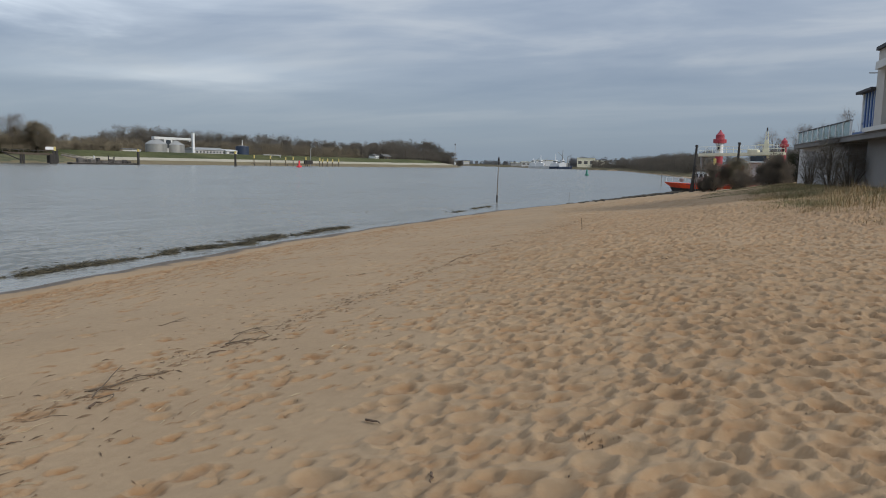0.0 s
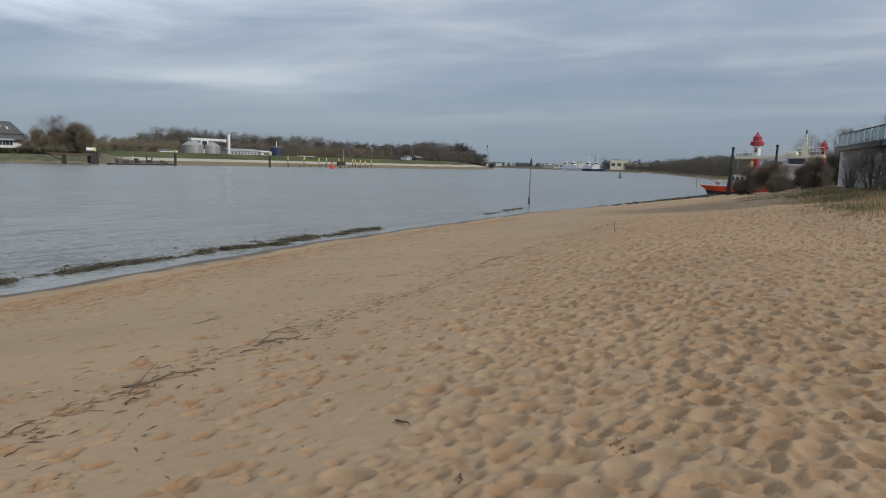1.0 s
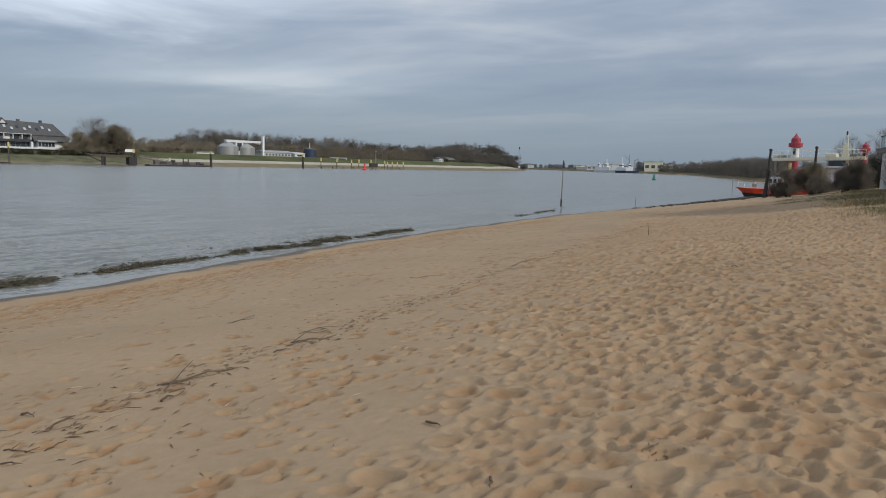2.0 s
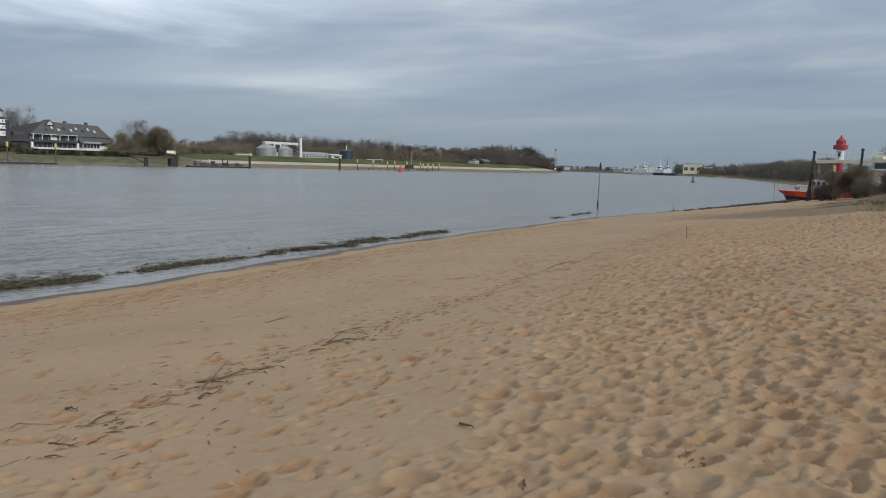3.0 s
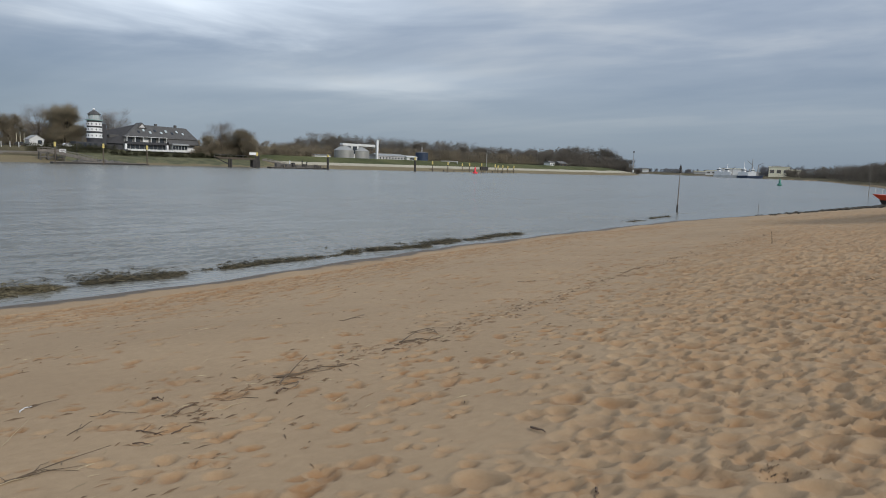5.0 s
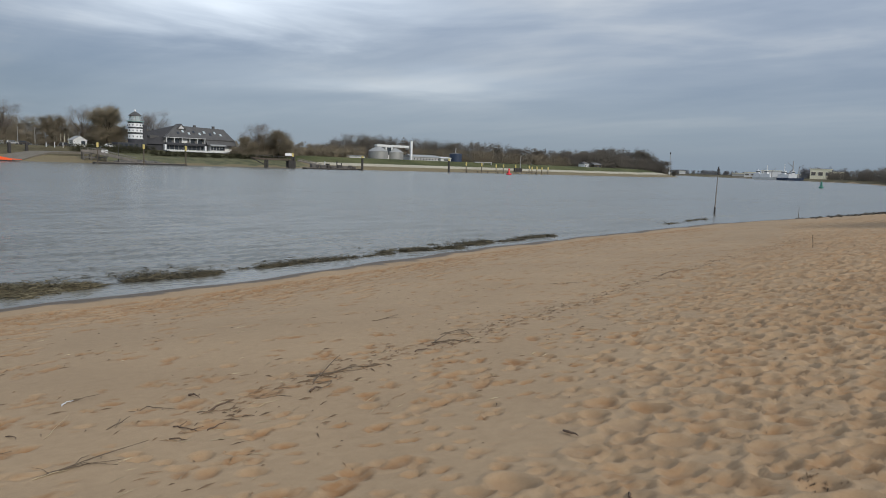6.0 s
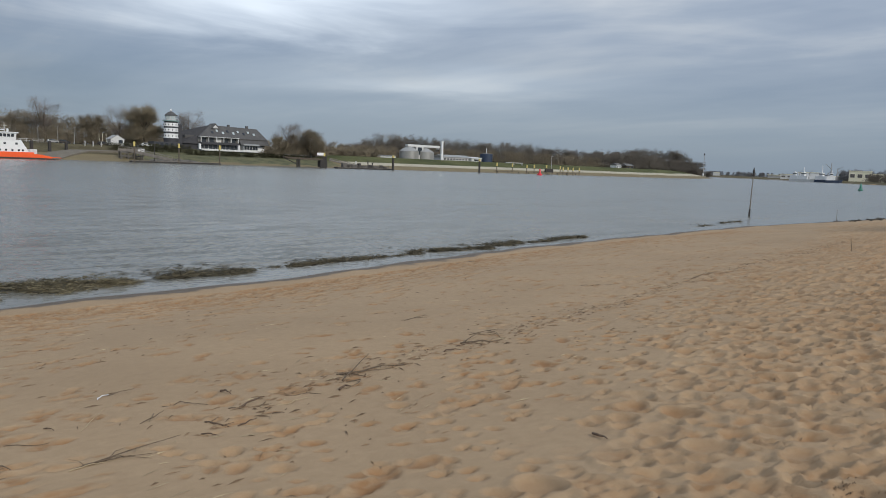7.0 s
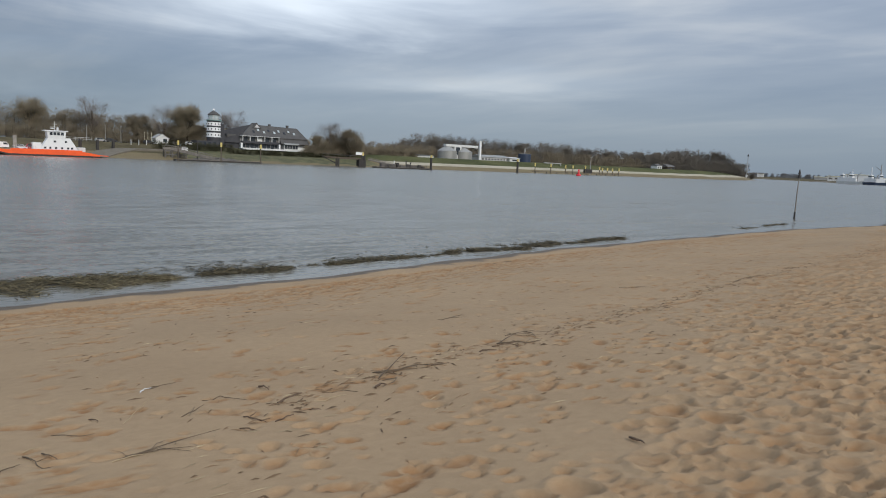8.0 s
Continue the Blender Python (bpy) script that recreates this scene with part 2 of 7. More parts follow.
SAND = sand_material()
WATER = water_material()
BED = mat("river_bed", (0.14, 0.115, 0.085), 0.9, scale=0.3, grain=3)
BANK = mat("muddy_bank", (0.205, 0.160, 0.100), 0.9, vary=0.25, tint=(0.175, 0.146, 0.082), scale=0.10, grain=1.3, bump=0.6)
PALE = mat("pale_bank_strip", (0.40, 0.36, 0.275), 0.9, vary=0.18, scale=0.12, grain=1.5, bump=0.4)
TURF = mat("dyke_turf", (0.052, 0.068, 0.026), 0.95, vary=0.35, scale=0.05, grain=1.0, bump=0.6, tint=(0.10, 0.098, 0.042))
BANKGRASS = mat("grassy_bank", (0.052, 0.066, 0.024), 0.95, vary=0.40, scale=0.22, grain=1.4, bump=0.6, tint=(0.110, 0.099, 0.046))
FIELD = mat("rough_field", (0.105, 0.088, 0.050), 0.95, vary=0.45, scale=0.12, grain=0.9, bump=0.5)
BARK = mat("bark", (0.10, 0.078, 0.056), 0.95, vary=0.3, scale=2, grain=9)
TWIG_BROWN = mat("bare_twigs_brown", (0.278, 0.228, 0.156), 0.95, vary=0.25, scale=0.12, grain=0.8, bump=0, island=0.10, tuft=0.35)
TWIG_OLIVE = mat("bare_twigs_olive", (0.315, 0.258, 0.170), 0.95, vary=0.25, scale=0.12, grain=0.8, bump=0, island=0.10, tuft=0.35)
TWIG_GREY = mat("bare_twigs_grey", (0.260, 0.221, 0.189), 0.95, vary=0.2, scale=0.12, grain=0.8, bump=0, island=0.10, tuft=0.35)
# distance haze is put into these greyer far-wood twig colours
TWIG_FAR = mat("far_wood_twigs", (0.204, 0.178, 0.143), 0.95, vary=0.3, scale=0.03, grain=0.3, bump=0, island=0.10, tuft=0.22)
TWIG_HAZE = mat("haze_tinted_twigs", (0.221, 0.221, 0.227), 0.95, vary=0.15, scale=0.02, grain=0.2, bump=0, island=0.10, tuft=0.15)
BUSH_BROWN = mat("bush_twigs_brown", (0.265, 0.200, 0.138), 0.95, vary=0.25, scale=0.3, grain=1.5, bump=0, island=0.2, tuft=1.2)
BUSH_OLIVE = mat("bush_twigs_olive", (0.290, 0.225, 0.125), 0.95, vary=0.25, scale=0.3, grain=1.5, bump=0, island=0.2, tuft=1.2)
BUSH_GREY = mat("bush_twigs_grey", (0.300, 0.255, 0.215), 0.95, vary=0.2, scale=0.3, grain=1.5, bump=0, island=0.2, tuft=1.2)
HEDGE = mat("dark_hedge", (0.079, 0.077, 0.043), 0.95, vary=0.3, scale=0.4, grain=3, bump=0, island=0.2, tuft=0.9)
DRY_GRASS = mat("dry_grass", (0.30, 0.215, 0.108), 0.9, vary=0.2, scale=0.5, grain=4, bump=0, island=0.3)
GREEN_GRASS = mat("short_grass", (0.150, 0.140, 0.062), 0.9, vary=0.25, scale=0.5, grain=4, bump=0, island=0.4)
REED = mat("reed_wrack", (0.092, 0.078, 0.048), 0.85, vary=0.35, scale=3, grain=20, bump=0, island=0.8)
REED_PALE = mat("pale_reed_wrack", (0.150, 0.126, 0.074), 0.85, vary=0.35, scale=3, grain=20, bump=0, island=0.75)
DRIFT = mat("driftwood", (0.108, 0.077, 0.050), 0.9, vary=0.35, scale=6, grain=60, island=0.4)
WRACK = mat("brown_wrack_bits", (0.19, 0.12, 0.066), 0.9, vary=0.35, scale=6, grain=60, island=0.5)
STRAW = mat("pale_straw", (0.36, 0.28, 0.17), 0.85, vary=0.25, scale=6, grain=60, island=0.3)
BARKBIT = mat("bark_flake", (0.105, 0.069, 0.045), 0.95, vary=0.35, scale=8, grain=70, island=0.4)
ROCK = mat("revetment_stone", (0.052, 0.045, 0.034), 0.95, vary=0.4, scale=1.5, grain=9, bump=0.6, piece=0.4)
STEEL_DARK = mat("tarred_steel", (0.035, 0.031, 0.028), 0.7, vary=0.35, scale=1.2, grain=9)
TIMBER = mat("weathered_timber", (0.20, 0.18, 0.155), 0.9, vary=0.35, scale=0.8, grain=7)
PALEWOOD = mat("pale_weathered_timber", (0.30, 0.275, 0.24), 0.9, vary=0.3, scale=0.8, grain=7)
PILEWOOD = mat("brown_pile_timber", (0.085, 0.066, 0.048), 0.9, vary=0.35, scale=0.8, grain=7)
YELLOW = mat("yellow_paint", (0.60, 0.48, 0.16), 0.6, vary=0.15)
CREAM = mat("cream_paint", (0.74, 0.70, 0.52), 0.6, vary=0.12)
WHITE = mat("white_paint", (0.76, 0.76, 0.75), 0.55, vary=0.08, scale=0.6)
OFFWHITE = mat("stained_white", (0.60, 0.60, 0.58), 0.7, vary=0.14, scale=0.5)
ORANGE = mat("orange_red_paint", (0.86, 0.098, 0.012), 0.45, vary=0.12, scale=0.5)
BOAT_RED = mat("orange_red_hull", (0.88, 0.09, 0.03), 0.45, vary=0.12, scale=0.5)
RED = mat("red_paint", (0.36, 0.045, 0.06), 0.5, vary=0.18)
BUOY_RED = mat("buoy_red", (0.72, 0.03, 0.045), 0.5, vary=0.12)
GREEN = mat("buoy_green", (0.045, 0.20, 0.15), 0.5, vary=0.18)
BLUE = mat("blue_paint", (0.03, 0.09, 0.26), 0.45, vary=0.15)
NAVY = mat("navy_tank_paint", (0.025, 0.04, 0.075), 0.5, vary=0.25, scale=0.4)
GREY = mat("grey_concrete", (0.33, 0.325, 0.315), 0.9, vary=0.22, scale=0.5, grain=8)
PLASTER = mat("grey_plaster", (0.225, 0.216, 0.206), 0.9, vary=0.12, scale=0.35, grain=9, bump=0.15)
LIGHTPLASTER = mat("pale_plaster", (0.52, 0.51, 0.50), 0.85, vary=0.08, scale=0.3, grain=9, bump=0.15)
SLATE = mat("dark_roof_tiles", (0.078, 0.074, 0.070), 0.75, vary=0.3, scale=0.5, grain=4, bump=0.3)
BLACKROOF = mat("black_roof_tiles", (0.034, 0.032, 0.033), 0.75, vary=0.3, scale=0.5, grain=4, bump=0.3)
BROWNROOF = mat("grey_roof", (0.14, 0.135, 0.13), 0.85, vary=0.2, scale=0.3, grain=3)
DARKWALL = mat("dark_cladding", (0.045, 0.045, 0.05), 0.75, vary=0.25, scale=0.6, grain=5)
ASPHALT = mat("pale_road_concrete", (0.165, 0.146, 0.118), 0.95, vary=0.2, scale=0.3, grain=4)
GALV = mat("galvanised_sheet", (0.33, 0.325, 0.305), 0.5, 0.35, vary=0.14, scale=0.4, grain=3, stretch=(1, 1, 0.3))
ALU = mat("aluminium_rail", (0.55, 0.58, 0.60), 0.4, 0.6, vary=0.1)
WINDOW = mat("dark_window_glass", (0.035, 0.042, 0.05), 0.08, vary=0.2, bump=0)
BLIND = mat("white_blinds", (0.70, 0.70, 0.68), 0.8, vary=0.06)
RUBBER = mat("black_rubber", (0.02, 0.02, 0.02), 0.8, vary=0.2)
# distance haze is put into a paler yellow
HALL_YELLOW = mat("pale_yellow_hall", (0.80, 0.76, 0.58), 0.75, vary=0.1, scale=0.1)
COPPER = mat("verdigris_copper", (0.22, 0.33, 0.30), 0.7, vary=0.2)
for m in (BANK, PALE, TURF, FIELD, ASPHALT, TWIG_BROWN, TWIG_OLIVE, TWIG_GREY, TWIG_FAR, HEDGE):
    m.node_tree.nodes["Principled BSDF"].inputs["Specular IOR Level"].default_value = 0.1
LANTERN = mat("pale_lantern_glass", (0.42, 0.47, 0.47), 0.2, vary=0.1, bump=0)
BROWNSHAFT = mat("brown_steel_shaft", (0.105, 0.085, 0.062), 0.85, vary=0.3, scale=0.8, grain=7)
DARKCONC = mat("dark_concrete", (0.19, 0.185, 0.18), 0.9, vary=0.2, scale=0.5, grain=8)
GREYTIMBER = mat("grey_dark_timber", (0.125, 0.115, 0.105), 0.9, vary=0.35, scale=0.8, grain=7)


# ---------- mesh helpers ----------
class Geo:
    """Vertices and faces of one part, in metres."""

    def __init__(self):
        self.v, self.f = [], []

    def add(self, vs, fs):
        k = len(self.v)
        self.v += [tuple(p) for p in vs]
        self.f += [tuple(i + k for i in q) for q in fs]
        return self

    def box(self, x0, x1, y0, y1, z0, z1, c=0.0, top=(0, 0)):
        """A box; c: chamfer of the upright and upper edges, top: how far the upper face is drawn in along x and y."""
        tx, ty = top
        if c <= 0:
            vs = [(x0, y0, z0), (x1, y0, z0), (x1, y1, z0), (x0, y1, z0), (x0 + tx, y0 + ty, z1), (x1 - tx, y0 + ty, z1), (x1 - tx, y1 - ty, z1), (x0 + tx, y1 - ty, z1)]
            return self.add(vs, [(3, 2, 1, 0), (4, 5, 6, 7), (0, 1, 5, 4), (1, 2, 6, 5), (2, 3, 7, 6), (3, 0, 4, 7)])
        rings = []
        for z, i in ((z0, 0.0), (z1 - c, 0.0), (z1, c)):
            a, b_, d, e = x0 + i, x1 - i, y0 + i, y1 - i
            if z > z0:
                a, b_, d, e = a + tx, b_ - tx, d + ty, e - ty
            rings.append([(a + c, d, z), (b_ - c, d, z), (b_, d + c, z), (b_, e - c, z), (b_ - c, e, z), (a + c, e, z), (a, e - c, z), (a, d + c, z)])
        return self.loft(rings)

    def loft(self, rings, caps=True):
        m = len(rings[0])
        vs = [p for r in rings for p in r]
        fs = [(r * m + i, r * m + (i + 1) % m, (r + 1) * m + (i + 1) % m, (r + 1) * m + i) for r in range(len(rings) - 1) for i in range(m)]
        if caps:
            fs += [tuple(reversed(range(m))), tuple(range((len(rings) - 1) * m, len(rings) * m))]
        return self.add(vs, fs)

    def lathe(self, x, y, rows, n=16):
        """A body of revolution round an upright axis from rows of (z, radius)."""
        rings = [[(x + r * math.cos(2 * math.pi * i / n), y + r * math.sin(2 * math.pi * i / n), z) for i in range(n)] for z, r in rows]
        return self.loft(rings)

    def tube(self, pts, radii, n=6):
        pts = [Vector(p) for p in pts]
        if isinstance(radii, (int, float)):
            radii = [radii] * len(pts)
        rings = []
        for i, p in enumerate(pts):
            d = (pts[min(i + 1, len(pts) - 1)] - pts[max(i - 1, 0)]).normalized()
            a = d.cross(Vector((0, 0, 1)) if abs(d.z) < 0.9 else Vector((1, 0, 0))).normalized()
            b_ = d.cross(a)
            rings.append([p + radii[i] * (math.cos(2 * math.pi * k / n) * a + math.sin(2 * math.pi * k / n) * b_) for k in range(n)])
        return self.loft(rings)

    def prism(self, outline, axis, a, b_):
        """An outline of (u, w) pairs pushed along axis from a to b. x: (y, z) pairs; y: (x, z) pairs; z: (x, y) pairs."""
        def at(u, w, s):
            return {"x": (s, u, w), "y": (u, s, w), "z": (u, w, s)}[axis]
        return self.loft([[at(u, w, a) for u, w in outline], [at(u, w, b_) for u, w in outline]])


def mesh_object(name, geo, material, smooth=False):
    me = bpy.data.meshes.new(name)
    me.from_pydata(geo.v, [], geo.f)
    bm = bmesh.new()
    bm.from_mesh(me)
    bmesh.ops.recalc_face_normals(bm, faces=bm.faces)
    bm.to_mesh(me)
    bm.free()
    me.materials.append(material)
    if smooth:
        me.polygons.foreach_set("use_smooth", [True] * len(me.polygons))
    return new(name, me)


def part(name, geo, material, parent, label="", smooth=False):
    ob = mesh_object(name, geo, material, smooth)
    ob.parent = parent
    if label:
        tagged(ob, label)
    return ob


def thing(name, m, label, category, group="", kind=""):
    ob = new(name)
    ob.empty_display_size = 0.3
    ob.matrix_world = m
    return tagged(ob, label, category, group, kind)


def big_mesh(name, verts, faces, material, parent=None):
    """A mesh from arrays: verts (n, 3), faces (m, 3 or 4)."""
    me = bpy.data.meshes.new(name)
    faces = np.asarray(faces, np.int32)
    k = faces.shape[1]
    me.vertices.add(len(verts))
    me.vertices.foreach_set("co", np.asarray(verts, np.float32).ravel())
    me.loops.add(faces.size)
    me.loops.foreach_set("vertex_index", faces.ravel())
    me.polygons.add(len(faces))
    me.polygons.foreach_set("loop_start", np.arange(0, faces.size, k, dtype=np.int32))
    me.update(calc_edges=True)
    me.materials.append(material)
    ob = new(name, me)
    if parent:
        ob.parent = parent
    return ob


# ---------- the lie of the land ----------
SHORE_Y = [-1500, -60, 0, 5, 9, 13, 17, 20, 24, 29, 48, 66, 100, 126, 250, 400, 650, 745, 800, 900, 1150, 1600, 4000]
SHORE_X = [60, -12.4, -17.1, -17.65, -18.0, -18.7, -19.6, -20.2, -20.8, -21.4, -23.2, -22.9, -22.7, -25, -48, -98, -188, -262, -330, -395, -700, -1500, -4500]
FAR_Y = [-1500, 0, 430, 520, 640, 900, 1300, 4000]
FAR_X = [-278, -278, -278, -292, -345, -800, -1700, -6000]


def near_edge(y):
    return np.interp(y, SHORE_Y, SHORE_X)


def far_edge(y):
    return np.interp(y, FAR_Y, FAR_X)


def beach_profile(d):
    return np.interp(d, [-60, -6, -1, 2, 17, 24, 40, 80, 400], [-2.6, -0.5, -0.06, 0.15, 1.78, 2.1, 2.3, 2.5, 4.0])


def bank_profile(d):
    return np.interp(d, [-60, -8, 0, 10, 14, 19, 34, 60, 120, 500], [-2.6, -1.0, 0.0, 1.9, 2.9, 3.1, 5.9, 6.2, 5.4, 6.0])


def grass_edge(y):
    """Where the grass of the low dune begins, below the building."""
    return np.interp(y, [20, 24, 28, 34, 40, 46, 55, 65, 80, 100], [1.2, -0.7, -2.8, -4.7, -6.3, -8.0, -9.6, -11.2, -13, -15])


def land(x, y):
    up = np.clip((x - grass_edge(y) + 2.0) / 9.0, 0, 1) * np.clip((y - 18) / 8, 0, 1) * np.clip((118 - y) / 20, 0, 1)
    dune = 0.44 * up * up * (3 - 2 * up)
    return np.maximum(beach_profile(x - near_edge(y)) + dune, bank_profile(far_edge(y) - x))


def spaced(stops):
    """Grid lines through stops of (place, spacing)."""
    out = [stops[0][0]]
    for (a, da), (b_, db) in zip(stops, stops[1:]):
        m = max(1, int(round(2 * (b_ - a) / (da + db))))
        u = np.linspace(0, 1, m + 1)[1:]
        g = da / db if da != db else 1.0
        w = u if abs(g - 1) < 1e-6 else np.cumsum(np.linspace(da, db, m)) / np.sum(np.linspace(da, db, m))
        out += list(a + (b_ - a) * w)
    return np.array(out)


def build_ground():
    xs = spaced([(-6000, 600), (-1000, 90), (-420, 18), (-345, 2.2), (-272, 2.2), (-262, 8), (-60, 8), (-27, 0.5), (-21, 0.12), (-18.5, 0.070), (-8, 0.047), (-5.5, 0.026), (0.6, 0.026), (1.6, 0.08), (6, 0.16), (10, 0.6), (40, 4), (200, 40), (3000, 500)])
    ys = spaced([(-1500, 300), (-60, 12), (-9, 0.6), (-6, 0.22), (0, 0.09), (1.8, 0.03), (2.6, 0.026), (8, 0.028), (16, 0.05), (30, 0.15), (55, 0.36), (85, 0.9), (140, 4.5), (700, 14), (1500, 80), (4500, 500)])
    X, Y = np.meshgrid(xs, ys)
    Z = land(X, Y)
    # broad swells of the beach
    inland = X - near_edge(Y)
    beach = np.clip(inland / 4.0, 0, 1) * (inland < 120) * (Y < 90)
    Z += beach * 0.035 * (np.sin(X * 0.7 + Y * 0.31) + np.sin(Y * 0.53 - X * 0.42 + 1.3))
    Z += (np.abs(inland) < 8) * 0.005 * (np.sin(Y * 1.7) + np.sin(Y * 0.83 + X * 0.6 + 1.0)) * np.exp(-(inland / 3.0) ** 2)
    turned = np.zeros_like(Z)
    hollow = np.zeros_like(Z)
    rng = np.random.default_rng(4)

    def edge_of_trampled(y):
        return np.interp(y, [-20, 0, 3, 6, 13, 19.5, 30, 60], [0.5, -1.6, -2.3, -3.6, -6.5, -9.0, -11.0, -16])

    def stamp(cx, cy, a, b_, turn, deep, rim, fresh, keep=0.06, power=2.2):
        r = 1.9 * max(a, b_)
        i0, i1 = np.searchsorted(xs, [cx - r, cx + r])
        j0, j1 = np.searchsorted(ys, [cy - r, cy + r])
        if i1 - i0 < 2 or j1 - j0 < 2:
            return
        dx, dy = X[j0:j1, i0:i1] - cx, Y[j0:j1, i0:i1] - cy
        u, w = (dx * math.cos(turn) + dy * math.sin(turn)) / a, (-dx * math.sin(turn) + dy * math.cos(turn)) / b_
        # a foot pushes the sand up at its toe: the bowl is steeper at one end
        q = np.sqrt(u * u + w * w) * (1 + 0.22 * u / (1 + np.abs(u)))
        th = np.arctan2(w, u)
        q = q * (1 + 0.09 * np.sin(2 * th + cx * 37) + 0.06 * np.sin(3 * th + cy * 53))
        old = hollow[j0:j1, i0:i1]
        pressed = np.clip((1.10 - q) / 0.22, 0, 1)
        pressed = pressed * pressed * (3 - 2 * pressed)
        hollow[j0:j1, i0:i1] = old * (1 - (1 - keep) * pressed) - deep * np.clip(1 - q ** power, 0, 1) + 1.3 * rim * np.exp(-((q - 1.04) / 0.12) ** 2)
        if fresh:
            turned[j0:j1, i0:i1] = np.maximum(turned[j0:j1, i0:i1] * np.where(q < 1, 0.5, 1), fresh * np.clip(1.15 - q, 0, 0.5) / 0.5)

    # trampled soft sand on the upper beach
    for k in range(28000):
        cy = 34.6 * rng.random() ** 1.3 if k < 21000 else rng.uniform(-9, 14)
        cx = rng.uniform(-13, 1.8) if k < 21000 else rng.uniform(-13, 10)
        if k >= 21000 and (cx < 1.6 and cy > 0.4 or rng.random() < (abs(cx) + abs(cy)) / 26):
            continue
        depth_in = cx - edge_of_trampled(cy) + rng.normal(0, 0.4)
        if depth_in < 0 and rng.random() > 0.42 * math.exp(depth_in / 1.9):
            continue
        firm = float(np.clip(0.68 + depth_in / 5.0, 0.58, 1))
        size = (0.078 + 0.102 * rng.random() ** 1.5) * (0.66 if depth_in < 0 else 1.0)
        if depth_in < 0:
            stamp(cx, cy, size, size * rng.uniform(0.55, 0.85), rng.normal(1.4, 0.7), size * rng.uniform(0.28, 0.45), size * rng.uniform(0.03, 0.10), rng.uniform(0.2, 0.55), 0.3, 3.2)
        else:
            stamp(cx, cy, size, size * rng.uniform(0.7, 1.0), rng.normal(1.2, 1.0), size * rng.uniform(0.21, 0.44) * firm, size * rng.uniform(0.09, 0.22) * firm, rng.uniform(0.2, 0.75) if rng.random() < 0.7 else 0)
    for k in range(10000):
        cy = rng.uniform(22, 82)
        cx = rng.uniform(float(near_edge(cy)) + 4, 4)
        if cx < edge_of_trampled(cy) + max(0, 40 - cy) * 0.3 - 3:
            continue
        s = rng.uniform(0.12, 0.22) * (1 + max(0, cy - 30) / 40)
        stamp(cx, cy, s, s * 0.8, rng.uniform(0, 3), s * rng.uniform(0.26, 0.46), 0.03, 0.58 * rng.random())
    # small scuffs and crumbled edges
    for k in range(2600):
        cy, cx = 0.8 + 10 * rng.random() ** 1.2, rng.uniform(-5, 1.6)
        if cx < edge_of_trampled(cy):
            continue
        size = rng.uniform(0.035, 0.065)
        stamp(cx, cy, size, size * rng.uniform(0.5, 1.0), rng.uniform(0, 3), size * rng.uniform(0.15, 0.40), size * rng.uniform(0.05, 0.2), 0.3 * rng.random(), 0.8)
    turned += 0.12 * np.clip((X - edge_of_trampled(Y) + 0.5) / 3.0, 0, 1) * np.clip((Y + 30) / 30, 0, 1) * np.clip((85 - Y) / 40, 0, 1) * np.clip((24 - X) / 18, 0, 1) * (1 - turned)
    # the swash line: long shallow scuffs just above the water
    for k in range(2700):
        cy = -9 + 51 * rng.random() ** 1.1
        cx = near_edge(cy) + 1.30 + rng.exponential(1.25)
        if cx > edge_of_trampled(cy):
            continue
        size = rng.uniform(0.07, 0.13)
        stamp(cx, cy, size * rng.uniform(1.6, 4.0), size * 0.55, 1.75 + rng.normal(0, 0.18), rng.uniform(0.030, 0.060), rng.uniform(0.006, 0.016), rng.uniform(0.9, 1.0), 0.5, 3.2)
    # single shallow prints and scuffs on the firm lower beach, strung along the water
    for k in range(2900):
        cy = -8 + 42 * rng.random() ** 1.2
        cx = near_edge(cy) + rng.uniform(2.0, 14)
        if cx > edge_of_trampled(cy):
            continue
        off_shore = cx - near_edge(cy)
        if 4.0 < off_shore < 9.8 and rng.random() < (0.72 if cy < 12 else 0.35):
            continue
        size = 0.05 + 0.085 * rng.random() ** 1.6
        fresh, turn = rng.uniform(0.7, 1.0) if rng.random() < 0.85 else 0.2, 1.75 + rng.normal(0, 0.4)
        stamp(cx, cy, size * rng.uniform(1.0, 1.7), size * 0.7, turn, rng.uniform(0.018, 0.036), rng.uniform(0.004, 0.012), fresh, 0.4, 3.6)
        for _ in range(rng.integers(1, 4)):
            # crumbs of sand kicked out beside it
            bit = size * rng.uniform(0.30, 0.60)
            stamp(cx + rng.normal(0, size * 0.9), cy + rng.normal(0, size * 1.3), bit * 1.3, bit * 0.8, turn + rng.normal(0, 0.5), bit * rng.uniform(0.1, 0.35), 0.006, fresh, 0.8, 2.2)
    # an untrodden patch round the short stick
    spare = 1 - 0.95 * np.exp(-(((X + 3.2) / 0.42) ** 2 + ((Y - 4.1) / 0.45) ** 2) ** 2)
    hollow, turned = hollow * spare, turned * spare
    # dry sand slumps: no ridge stays sharp and high
    hollow = np.where(hollow > 0, 0.026 * np.tanh(hollow / 0.026), hollow)
    soft = hollow.copy()
    soft[1:-1, 1:-1] = (hollow[1:-1, 1:-1] * 60 + hollow[:-2, 1:-1] + hollow[2:, 1:-1] + hollow[1:-1, :-2] + hollow[1:-1, 2:]) / 64
    Z += soft
    nx, ny = len(xs), len(ys)
    idx = np.arange(nx * ny).reshape(ny, nx)
    faces = np.stack([idx[:-1, :-1], idx[:-1, 1:], idx[1:, 1:], idx[1:, :-1]], -1).reshape(-1, 4)
